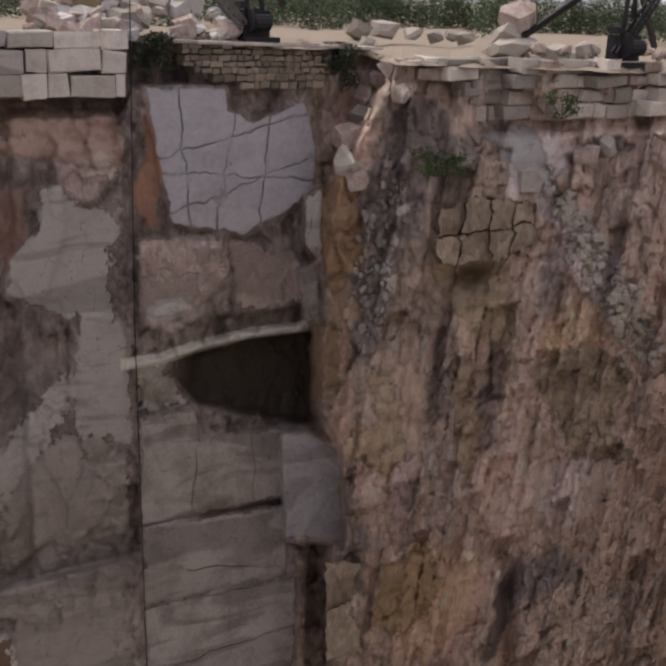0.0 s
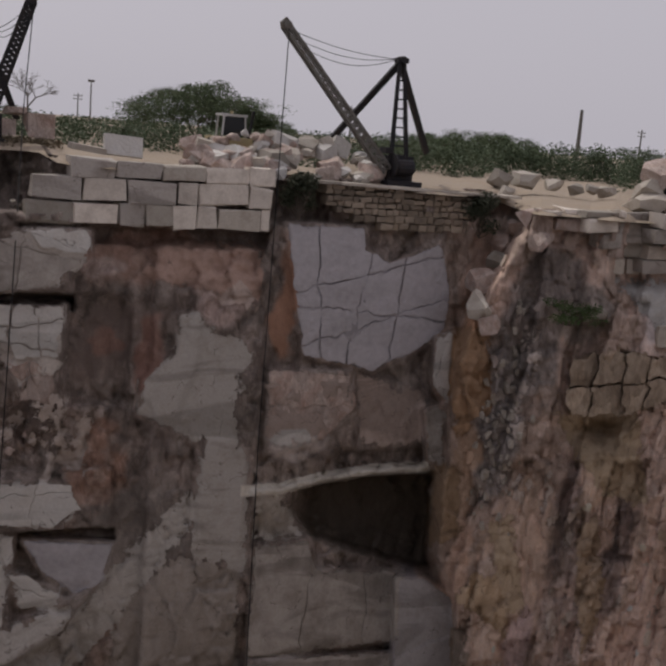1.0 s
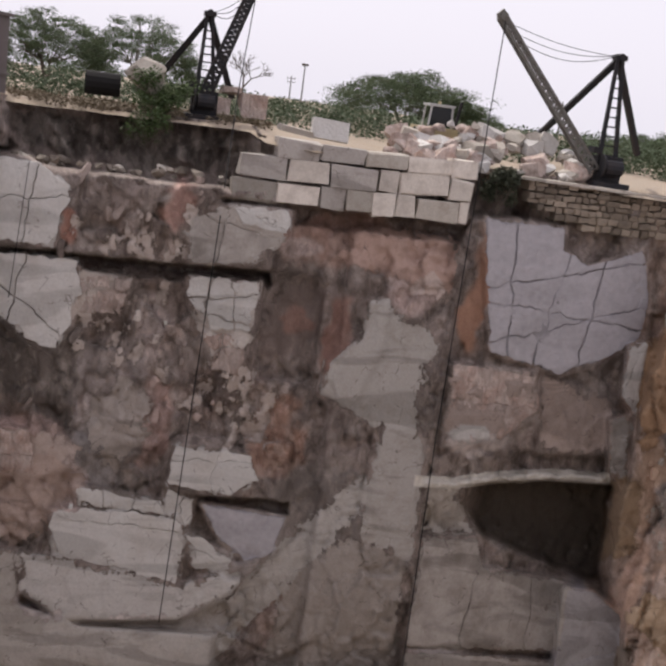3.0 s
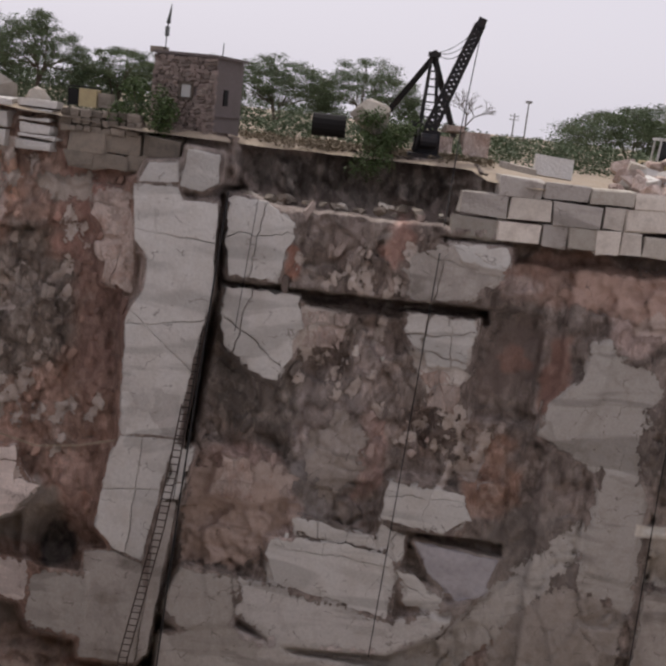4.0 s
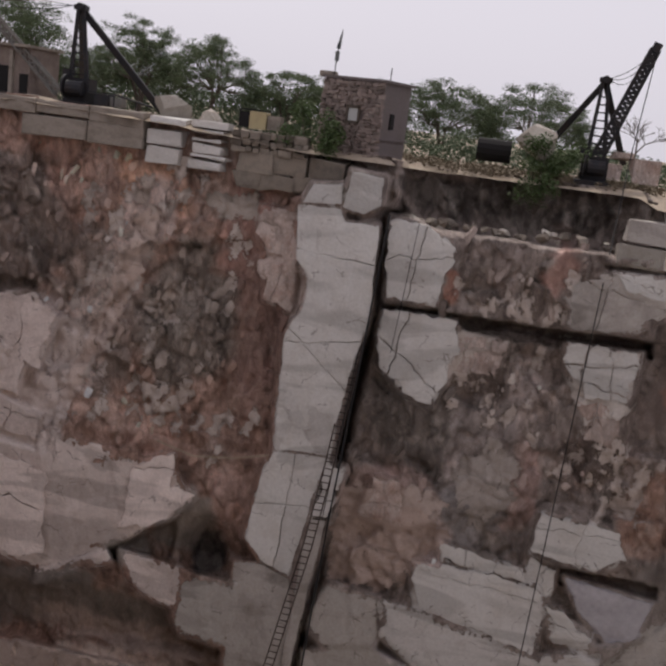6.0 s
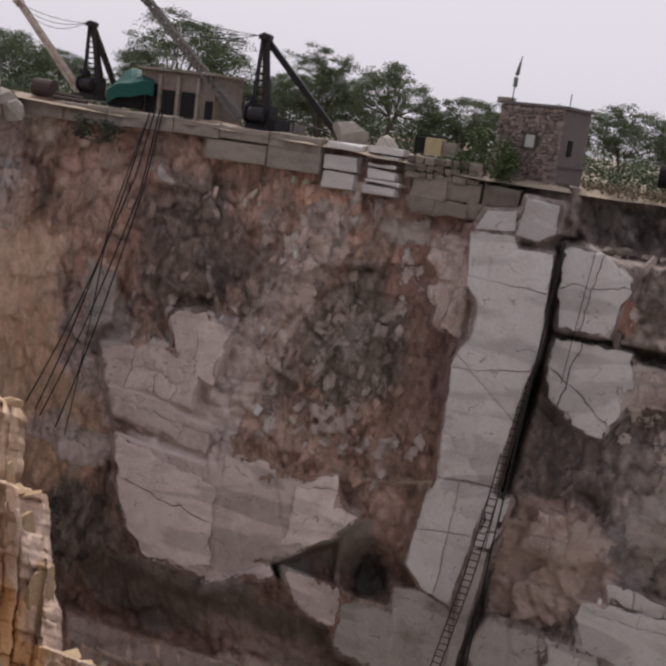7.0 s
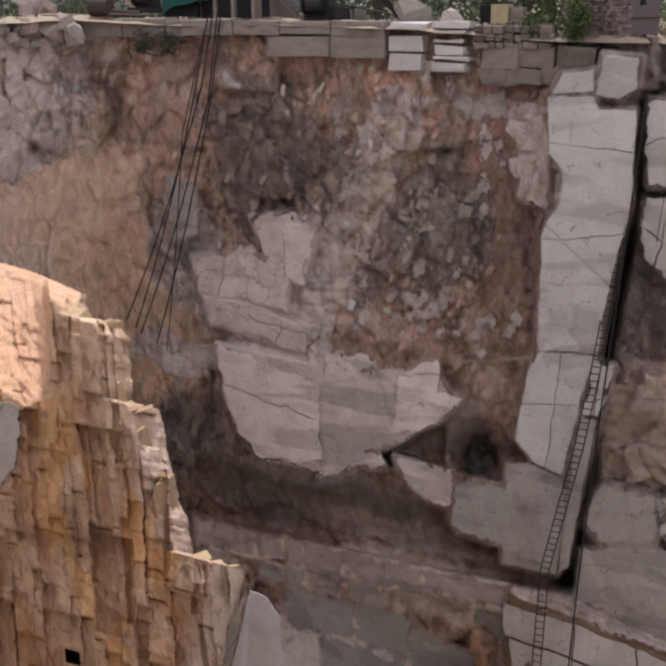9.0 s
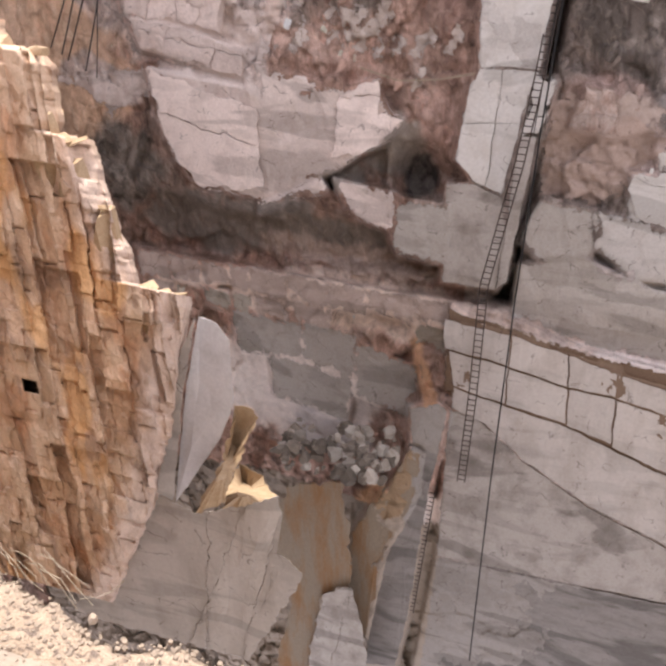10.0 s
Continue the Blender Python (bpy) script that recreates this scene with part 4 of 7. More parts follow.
slab([(6.6, -24.9), (11.8, -25.6), (11.4, -28.0), (9.8, -28.6), (8.0, -27.2)], M_VIOLET, y=59.2, jag=0.1)
slab([(-2.3, -25.9), (1.6, -25.6), (5.1, -25.9), (5.6, -27.0), (5.5, -30.3), (3.6, -29.7), (0.7, -29.2), (-2.0, -28.6)], M_MARBLE, y=58.6, cuts=[(1.0, -26.4, -3)], gap=0.04, jag=0.1)
slab([(-1.1, -24.2), (3.9, -25.0), (4.3, -25.7), (1.6, -25.5), (-0.7, -25.3)], M_MARBLE, y=58.9, cuts=[(0.8, -24, 84), (2.4, -24, 96)], gap=0.05)
slab([(-3.8, -28.8), (-1.7, -29.0), (3.5, -30.1), (5.7, -30.6), (10.4, -28.7), (8.9, -30.7), (5.7, -32.6), (-1.1, -32.8), (-3.8, -31.0)], M_MARBLE, y=58.4, jag=0.12)
slab([(-7.4, -28.2), (-4.1, -28.7), (-4.2, -33.1), (-5.2, -34.2), (-8.8, -31.2)], M_GREYM, y=58.0, jag=0.1)
lay_bare([(-7.5, -21.6), (-4.4, -20.9), (-1.9, -21.7), (-1.8, -23.0), (-0.4, -23.8), (-2.3, -25.9), (-3.7, -27.8), (-7.5, -27.8)], (0.42, 0.325, 0.28), None, False)
lay_bare([(-1.5, -19.4), (1.2, -16.4), (2.4, -17.3), (3.6, -18.7), (3.1, -21.2), (1.4, -23.7), (-0.9, -21.8)], (0.37, 0.325, 0.295), None, False, -0.5)
lay_bare([(-8.8, -33.0), (-4.0, -33.0), (5.7, -32.8), (9.5, -30.6), (12.5, -26.6), (16.6, -22.6), (17.0, -24.0), (13.2, -29.6), (9.0, -34.6), (8.0, -38.0), (-4.0, -38.0), (-8.8, -36.8)], (0.46, 0.43, 0.40), None, True)
lay_bare([(4.3, -10.6), (8.6, -10.7), (8.4, -14.0), (7.6, -16.4), (6.2, -15.6), (4.8, -12.8)], (0.54, 0.49, 0.45), None, True, 0.0)
lay_bare([(-1.8, -10.7), (0.6, -10.8), (0.6, -12.2), (-0.8, -13.6), (-2.0, -14.0)], (0.48, 0.42, 0.375), None, True, 0.0)
lay_bare([(4.0, -8.4), (6.0, -6.5), (9.8, -6.4), (9.9, -8.0), (8.0, -9.7), (4.2, -9.9)], (0.46, 0.42, 0.385), None, True, 0.0)
lay_bare([(13.2, -6.6), (20.6, -6.6), (20.5, -10.6), (17.1, -10.0), (13.2, -9.2)], (0.44, 0.31, 0.26), None, True, -0.2)
lay_bare([(17.8, -7.6), (20.2, -7.8), (20.2, -10.8), (18.0, -10.6)], (0.52, 0.42, 0.375), None, True, 0.0)
lay_bare([(13.0, -29.0), (16.6, -26.6), (20.3, -28.4), (20.3, -46.0), (13.8, -46.0), (11.0, -38.0)], (0.35, 0.31, 0.28), None, True, 0.0)
lay_bare([(16.7, -33.4), (18.9, -34.5), (20.0, -39.4), (19.2, -44.8), (15.1, -43.5)], (0.52, 0.45, 0.42), None, True, 0.3)
lay_bare([(20.8, -22.9), (22.6, -22.9), (24.6, -26.0), (21.0, -26.2)], (0.46, 0.42, 0.375), None, True, 0.0)
slab([(6.0, -27.0), (8.6, -28.4), (9.2, -29.6), (6.4, -29.0)], M_MARBLE, y=59.0, cuts=[(7.4, -28.4, -20)], gap=0.03)
slab([(-3.2, -21.0), (-1.0, -21.6), (-1.4, -23.0), (-2.6, -22.6)], M_PINK, y=59.3)
slab([(-5.4, -20.8), (-2.0, -21.3), (-1.2, -22.6), (-3.6, -23.6), (-6.2, -23.2)], M_PINK, y=59.2, cuts=[(-3.8, -22, 84), (-3.6, -22.4, 4)], gap=0.03)
# pale tongue by the corner
lay_bare([(15.5, -11.4), (16.6, -11.3), (17.6, -12.7), (20.4, -13.2), (19.4, -15.1), (19.2, -18.2), (20.2, -21.5), (20.5, -28.0), (16.8, -26.7), (17.0, -23.0), (17.4, -19.3), (15.4, -18.4), (13.2, -17.2), (13.5, -15.3), (14.5, -14.5), (15.5, -13.4)], (0.41, 0.38, 0.35), 58.6, True, 0.1)
slab([(15.6, -11.5), (16.6, -11.4), (16.4, -14.2), (15.0, -18.0), (13.4, -17.0), (13.6, -15.5), (14.6, -14.6), (15.6, -13.5)], M_MARBLE, y=58.3, jag=0.16)
slab([(17.6, -19.4), (20.0, -19.3), (19.9, -26.0), (17.4, -25.6)], M_GREYM, y=58.4, jag=0.12)
lay_bare([(20.0, -22.4), (22.4, -22.4), (25.3, -21.8), (29.1, -21.4), (33.2, -21.5), (33.2, -22.05), (29.1, -21.98), (25.3, -22.4), (22.4, -23.0), (20.0, -22.9)], (0.66, 0.62, 0.55), None, True, 0.15, 5.0)
# the cracked grey patch under the terrace
slab([(21.9, -5.6), (27.0, -5.6), (27.2, -7.0), (29.2, -7.9), (32.5, -6.4), (33.6, -9.6), (33.5, -12.0), (31.2, -13.6), (28.5, -14.8), (25.6, -14.2), (23.6, -13.7), (22.9, -10.4)], M_VIOLET, y=59.2, cuts=[(27, -8.7, 14), (27, -11.0, -5), (24.3, -10, 95), (30.2, -8.0, 84), (26.6, -12.2, 18), (27.4, -9, 80)], gap=0.10, jag=0.12, label="cracked grey-violet marble face")
slab([(21.4, -15.0), (26.9, -15.0), (27.3, -17.6), (25.2, -19.4), (21.4, -19.2)], M_PINK, y=59.0, cuts=[(24.5, -17.2, -3)], gap=0.03)
slab([(22.0, -18.2), (25.0, -18.0), (24.6, -19.4), (21.4, -20.0)], M_MARBLE, y=58.8, jag=0.1)
slab([(27.4, -15.2), (32.6, -16.5), (32.9, -19.8), (28.2, -20.1)], M_PINK, y=59.6, jag=0.12)
slab([(33.0, -12.8), (34.2, -12.4), (34.2, -17.0), (33.2, -16.0)], M_MARBLE, y=57.5, cuts=[(33.6, -14.5, 75)], gap=0.06)
slab([(32.7, -17.8), (34.2, -17.4), (34.4, -22.0), (33.4, -21.4)], M_GREYM, y=57.0)
slab([(21.2, -26.6), (24.8, -26.4), (25.4, -28.6), (32.2, -29.4), (32.6, -34.4), (21.2, -34.4)], M_GREYM, y=58.7, jag=0.1, cuts=[(25.0, -31, 88), (29.4, -31, 92)], gap=0.05)
slab([(21.2, -34.8), (32.0, -35.4), (32.2, -41.0), (26.6, -41.4), (21.2, -40.4)], M_GREYM, y=58.2, jag=0.08, cuts=[(26, -38.8, -14)], gap=0.06)
slab([(21.2, -40.8), (33.0, -41.6), (33.0, -54.0), (21.2, -54.0)], M_GREYM, y=58.0, jag=0.1, cuts=[(26, -46, 3)], gap=0.05)
lay_bare([(31.8, -29.9), (33.5, -30.0), (36.1, -31.7), (36.7, -36.7), (36.8, -39.3), (32.4, -37.8)], (0.36, 0.345, 0.35), 56.0, True, 0.1, 2.5)
# jointed rock of the spur
slab([(44.0, -14.2), (48.0, -13.6), (52.6, -14.4), (53.4, -17.6), (49.0, -18.6), (44.2, -18.4)], M_SPUR, cuts=[(48, -16.2, 3), (46.2, -16, 84), (48.8, -16, 95), (51.0, -16, 86)], gap=0.12, jag=0.2, name="joint_block")
slab([(35.6, -41.0), (38.6, -41.6), (38.0, -46.0), (39.6, -50.0), (36.0, -50.0)], M_SPUR, cuts=[(37, -45.2, 6)], gap=0.1, jag=0.2, name="joint_block")
for outline, colour in (
    ([(47.0, -8.5), (51.8, -8.6), (54.8, -12.6), (52.6, -13.2), (49.6, -10.8)], (0.44, 0.425, 0.41)),
    ([(54.8, -12.6), (59.5, -17.6), (67.9, -26.6), (64.7, -26.2), (57.2, -17.4), (53.0, -13.0)], (0.56, 0.52, 0.49)),
    ([(43.4, -18.2), (50.5, -18.2), (52.6, -25.7), (48.3, -24.7), (44.7, -20.6)], (0.46, 0.365, 0.265)),
    ([(34.2, -12.1), (36.9, -11.7), (37.9, -17.7), (35.2, -19.9), (34.0, -15.6)], (0.31, 0.20, 0.125)),
    ([(33.6, -21.5), (35.6, -21.5), (36.4, -27.0), (33.8, -27.5)], (0.28, 0.20, 0.135)),
    ([(37.8, -30.0), (40.1, -30.4), (41.4, -32.7), (41.1, -35.2), (36.4, -31.8)], (0.50, 0.38, 0.27)),
    ([(38.6, -26.0), (40.4, -26.0), (42.6, -33.0), (40.6, -34.0)], (0.48, 0.38, 0.28)),
    ([(54.0, -28.0), (60.0, -26.5), (66.0, -30.0), (64.0, -35.0), (68.0, -39.0), (60.0, -37.0), (57.6, -33.0)], (0.44, 0.35, 0.27)),
    ([(46.5, -27.0), (48.0, -26.0), (49.6, -33.0), (48.6, -38.0), (47.0, -33.0)], (0.42, 0.32, 0.235)),
    ([(41.0, -43.0), (45.0, -41.0), (47.0, -46.0), (43.5, -50.0), (40.0, -48.0)], (0.42, 0.30, 0.18)),
    ([(35.8, -34.0), (37.0, -40.0), (38.6, -41.0), (37.4, -34.0)], (0.30, 0.25, 0.21)),
):
    lay_bare(outline, colour, None, False, 0.0)
# white bulge of the left-hand wall
slab([(-35.4, -18.9), (-31.0, -19.6), (-27.4, -20.7), (-27.6, -22.2), (-34.6, -21.0)], M_PINKW, y=58.4, cuts=[(-31, -20.4, -8), (-32.6, -20, 70), (-29.4, -20.5, 80)], gap=0.05)
slab([(-36.0, -16.4), (-31.4, -15.6), (-28.6, -17.0), (-29.0, -19.4), (-35.6, -18.6)], M_PINKW, y=58.6, cuts=[(-33, -17.4, 4), (-33.6, -17, 80), (-31.6, -17.4, 86), (-30.2, -18, 70)], gap=0.04, jag=0.2)
slab([(-31.2, -13.4), (-28.6, -12.8), (-26.6, -14.0), (-27.8, -17.4), (-30.0, -17.0)], M_PINKW, y=58.6, cuts=[(-29, -15, 80)], gap=0.03, jag=0.25)
slab([(-34.4, -22.4), (-30.2, -23.6), (-26.6, -24.4), (-26.5, -30.0), (-31.0, -30.6), (-33.0, -28.6), (-34.0, -25.0)], M_ROSE, y=57.6, cuts=[(-30, -26.2, -14)], gap=0.05, jag=0.16)
slab([(-26.4, -21.6), (-22.4, -22.2), (-24.0, -24.4), (-26.2, -23.8)], M_ROSE, y=58.0, jag=0.12)
slab([(-26.4, -24.4), (-24.0, -24.5), (-21.2, -23.0), (-21.0, -25.0), (-23.4, -27.4), (-26.2, -28.4)], M_ROSE, y=57.8, jag=0.14)
slab([(-26.6, -28.6), (-22.4, -28.6), (-21.8, -29.6), (-24.4, -30.4), (-26.8, -31.8)], M_ROSE, y=57.6, jag=0.12)
slab([(-20.8, -22.8), (-18.3, -21.7), (-18.2, -23.6), (-16.6, -24.0), (-18.4, -26.0), (-21.4, -27.4)], M_ROSE, y=57.9, jag=0.12, cuts=[(-19.6, -22.8, 8)], gap=0.05)
slab([(-21.2, -28.7), (-18.8, -29.0), (-17.0, -29.2), (-17.0, -31.8), (-19.0, -31.4), (-20.6, -30.4)], M_ROSE, y=57.6, jag=0.1)
slab([(-16.9, -29.4), (-13.4, -29.6), (-13.5, -33.8), (-16.8, -33.6), (-17.3, -32.4)], M_GREYM, y=57.4, jag=0.08)
slab([(-14.3, -5.6), (-12.4, -5.6), (-12.3, -8.0), (-13.6, -8.2), (-14.4, -7.0)], M_PINK, y=58.9, cuts=[(-13.3, -6.4, 5)], gap=0.04)
slab([(-14.0, -8.8), (-11.9, -8.4), (-11.8, -11.5), (-13.6, -11.0)], M_PINK, y=58.8, cuts=[(-12.8, -9.9, 80)], gap=0.04)
slab([(-33.6, -4.1), (-32.6, -4.0), (-31.9, -4.9), (-33.0, -4.9)], M_MARBLE, y=59.0)
slab([(-37.6, -11.0), (-35.4, -11.4), (-35.6, -14.6), (-37.4, -15.4)], M_GREYM, y=58.8, jag=0.2)



lay_bare([(-35.0, -19.2), (-32.8, -17.5), (-30.2, -17.6), (-27.7, -17.6), (-25.1, -18.0), (-25.4, -20.6), (-27.8, -21.8), (-31.7, -21.5), (-35.1, -21.4)], (0.60, 0.51, 0.465), None, True, 0.1)
lay_bare([(-28.0, -14.8), (-26.3, -13.9), (-24.4, -14.4), (-24.8, -16.2), (-26.7, -17.7), (-27.8, -16.5)], (0.58, 0.50, 0.46), None, True, 0.1)
lay_bare([(-33.7, -21.6), (-31.0, -21.9), (-27.1, -22.2), (-26.0, -23.4), (-28.1, -24.6), (-30.8, -24.0), (-33.3, -22.8)], (0.60, 0.52, 0.48), None, True, 0.1)
lay_bare([(-21.9, -6.9), (-19.8, -6.1), (-20.6, -8.3), (-21.8, -11.7), (-23.2, -14.7), (-24.6, -17.8), (-25.5, -20.4), (-26.0, -18.2), (-24.4, -14.7), (-23.1, -10.9), (-22.5, -8.6)], (0.54, 0.435, 0.38), None, False, 0.0)
lay_bare([(-51.1, -1.6), (-48.6, -0.7), (-46.4, -0.9), (-45.5, -3.1), (-46.4, -5.3), (-45.1, -8.6), (-46.4, -10.3), (-49.0, -11.3), (-52.4, -12.5), (-54.0, -3.0)], (0.64, 0.54, 0.49), None, False, 0.0)
lay_bare([(-41.3, -23.7), (-37.4, -23.1), (-34.0, -22.3), (-33.8, -24.1), (-35.2, -24.1), (-37.5, -25.8), (-39.4, -24.2)], (0.60, 0.52, 0.48), None, True, 0.1)
lay_bare([(-14.0, -5.6), (-12.4, -5.6), (-11.6, -8.1), (-11.2, -10.8), (-12.0, -11.7), (-13.0, -10.4), (-14.6, -8.9), (-13.3, -8.4)], (0.50, 0.405, 0.36), None, False, 0.05)
lay_bare([(-17.7, -5.2), (-14.4, -4.9), (-14.5, -6.0), (-16.7, -6.6)], (0.40, 0.345, 0.305), None, False, 0.05)
lay_bare([(-36.9, -13.9), (-34.6, -12.9), (-34.3, -16.1), (-35.5, -17.8), (-36.9, -16.9)], (0.44, 0.39, 0.36), None, False, 0.0)
lay_bare([(-34.0, -22.4), (-26.4, -23.0), (-18.4, -22.0), (-16.8, -24.4), (-20.8, -28.0), (-26.6, -31.0), (-31.4, -30.4), (-34.2, -26.0)], (0.60, 0.52, 0.475), 58.0, True, -0.2)
rngs = random.Random(19)
for x0, z0, sx, sz, count in ((-23.0, -11.0, 1.6, 3.5, 26), (-28.0, -15.0, 3.0, 1.6, 26), (-19.5, -18.5, 2.6, 1.4, 26), (-35.5, -15.5, 1.4, 2.2, 8), (-16.5, -9.0, 2.6, 3.0, 14), (3.0, -9.0, 3.0, 0.8, 12), (7.0, -17.5, 1.6, 1.6, 14), (-1.0, -12.5, 1.6, 1.2, 10), (2.0, -15.0, 2.0, 1.4, 8), (-20.0, -5.5, 2.0, 1.4, 10), (8.6, -19.0, 1.4, 1.0, 8), (40.0, -17.0, 1.6, 4.0, 22), (46.0, -30.0, 4.0, 5.0, 16)):
    for _ in range(count):
        x, z, h, w = rngs.gauss(x0, sx), rngs.gauss(z0, sz), rngs.uniform(0.5, 1.5), rngs.uniform(0.25, 0.6)
        k = rngs.uniform(0.15, 0.45) * h
        lay_bare([(x - w / 2 - k / 2, z - h / 2), (x + w * 0.2 - k / 2, z - h / 2 - 0.1), (x + w / 2 + k / 2, z + h / 2 - 0.2), (x + k / 2, z + h / 2)], (0.50, 0.43, 0.385), None, False, 0.1)


# ---- the lower wall seen from above ----
slab([(-13.0, -37.4), (-4.0, -39.0), (12.0, -40.6), (12.0, -50.0), (-4.0, -47.4), (-13.0, -44.0)], M_EARTH, y=56.36, jag=0.1, name="crack_fill")
COURSE = [(-13.3, -38.2, -8.6, -38.6, -8.7, -41.1, -13.2, -40.5), (-8.5, -38.6, -4.7, -39.4, -4.5, -42.0, -8.6, -41.1), (-4.6, -39.4, -1.3, -40.2, -1.25, -42.1, -4.4, -42.0), (-1.15, -40.3, 8.0, -42.0, 8.0, -43.8, -1.1, -42.2)]
COURSE += [(-12.9, -40.7, -8.7, -41.3, -8.7, -44.4, -12.4, -43.6), (-8.6, -41.3, -4.5, -42.2, -4.3, -45.1, -8.6, -44.4), (-4.35, -42.2, -1.25, -42.3, -1.0, -46.2, -4.2, -45.2), (-1.1, -42.4, 8.0, -44.0, 8.0, -49.5, -0.9, -46.4)]
for q in COURSE:
    slab([(q[0], q[1]), (q[2], q[3]), (q[4], q[5]), (q[6], q[7])], M_CREAM, y=56.1, jag=0.055)
slab([(-12.4, -43.8), (-8.7, -44.6), (-4.2, -45.4), (-1.0, -46.6), (8.0, -49.8), (8.0, -56.0), (-1.8, -52.1), (-7.0, -49.0), (-10.4, -46.0), (-12.4, -45.6)], M_CREAM, y=56.15, jag=0.055)
# duller marbles from here down carry the wall's shade in their colour
slab([(-12.6, -45.8), (-10.5, -46.2), (-7.1, -49.2), (-1.9, -52.3), (8.0, -56.3), (8.0, -60.0), (-13.0, -60.6)], M_GREYM, y=56.25, jag=0.055)
slab([(-13.0, -60.8), (8.0, -60.2), (8.0, -80.0), (-15.0, -80.0)], M_LOWER, y=56.2, jag=0.055)
slab([(-8.6, -33.0), (-4.0, -32.2), (0.0, -33.6), (8.0, -34.0), (8.0, -39.6), (-4.0, -38.2), (-8.6, -36.8)], M_GREYM, y=58.3, jag=0.14)
# grey sawn blocks in the left corner
for q in ((-29.6, -40.4, -24.0, -40.7, -24.2, -43.4, -29.0, -43.8), (-23.8, -40.4, -19.6, -40.9, -20.2, -44.4, -24.0, -43.6), (-19.8, -41.4, -15.2, -42.6, -15.6, -47.2, -19.8, -46.2), (-26.6, -43.8, -20.2, -44.8, -20.6, -48.6, -26.4, -47.6)):
    slab([(q[0], q[1]), (q[2], q[3]), (q[4], q[5]), (q[6], q[7])], M_GREYM, y=58.4, jag=0.12)
rngc = random.Random(61)
x = -37.0
while x < -14.5:
    w = rngc.uniform(1.6, 3.6)
    zt = float(np.interp(x, [-37, -14], [-36.2, -36.6])) - 0.2
    slab([(x, zt), (x + w - 0.15, zt - 0.2), (x + w - 0.2, zt - rngc.uniform(1.6, 2.6)), (x + 0.1, zt - rngc.uniform(1.4, 2.4))], rngc.choice((M_PINK, M_PINK, M_BLOCK)), y=57.8, jag=0.14)
    if rngc.random() < 0.7:
        slab([(x + 0.3, zt - 2.2), (x + w, zt - 2.4), (x + w - 0.3, zt - 4.0), (x + 0.3, zt - 3.6)], rngc.choice((M_PINK, M_BLOCK)), y=58.0, jag=0.12)
    x += w
lay_bare([(-52.0, -57.0), (-27.0, -56.0), (-13.5, -58.0), (-13.0, -87.0), (-52.0, -87.0)], (0.34, 0.285, 0.235), None, False, 0.6)
slab([(-15.5, -46.3), (-13.5, -45.5), (-12.8, -46.0), (-13.0, -47.7), (-13.9, -53.7), (-15.3, -68.4), (-16.3, -75.3), (-19.0, -76.0), (-18.2, -64.0), (-15.3, -55.4)], M_LOWER, y=53.5, jag=0.06)
slab([(-20.2, -60.1), (-17.7, -55.6), (-15.4, -50.3), (-14.7, -50.5), (-15.2, -55.4), (-17.6, -61.7), (-19.1, -72.5), (-20.6, -67.7)], M_STAINED, y=52.9, jag=0.14, name="stained_face", label="ochre-stained marble face")
slab([(-26.1, -57.0), (-21.2, -54.8), (-20.4, -60.2), (-20.4, -66.0), (-23.4, -69.0), (-24.0, -80.0), (-28.0, -80.0), (-25.2, -66.4), (-27.2, -64.6)], M_STAINED, y=51.0, jag=0.2, name="broken_face")
slab([(-23.0, -68.5), (-20.4, -66.5), (-19.2, -72.5), (-18.4, -80.0), (-25.0, -80.0)], M_GREYM, y=50.6, jag=0.12, cuts=[(-21, -70, 80)])
slab([(-60.5, -29.8), (-55.0, -29.3), (-52.3, -29.8), (-53.2, -34.8), (-56.0, -38.3), (-60.5, -39.6)], M_MARBLE, y=28.7, jag=0.1, parent="crag", thick=1.4, cuts=[(-55.6, -33, 60)], gap=0.06)
# sawn grey face, leaning rib and white foot beside the crag
slab([(-32.4, -41.5), (-31.0, -41.8), (-30.0, -43.2), (-30.1, -49.2), (-31.5, -53.0), (-35.3, -59.5), (-36.5, -61.3), (-35.4, -54.9), (-34.1, -48.0)], M_PALE, y=33.0, jag=0.03, parent="crag", thick=1.2, label="smooth sawn blue-grey marble face")
slab([(-32.7, -41.4), (-34.3, -48.0), (-35.6, -54.9), (-36.8, -61.3), (-38.4, -60.8), (-36.3, -52.8), (-34.4, -45.2)], M_MARBLE, y=32.6, jag=0.06, parent="crag", thick=1.2)
slab([(-38.0, -61.0), (-34.7, -62.3), (-31.8, -60.8), (-29.7, -59.7), (-26.7, -58.1), (-26.4, -60.0), (-27.2, -64.6), (-24.7, -66.4), (-25.8, -69.4), (-30.8, -80.0), (-50.0, -80.0), (-48.0, -74.0), (-42.0, -66.0)], M_CREAM, y=33.5, cuts=[(-33.8, -66, 84), (-27.6, -64, 76), (-30.6, -62.5, 70)], gap=0.05, jag=0.12, parent="crag", thick=2.0)



depth += 1.5 * inside(-6.4, 9.0, -10.55, -10.15, 0.12)
depth += 1.6 * np.exp(-((gx - slot_x + 0.05) / 0.42) ** 4) * (gz < -4.6) * (gz > -36)
rim = np.interp(gx[0], [-64, -52, -44, -37, -30, -20, -12, -6.6, -6.0, 7.4, 8.2, 21, 36, 39, 64, 84], [-0.6, -0.6, -0.4, -0.8, -0.7, -1.0, -1.6, -1.7, -1.75, -1.75, -2.35, -2.45, -2.8, -3.6, -4.2, -4.5])
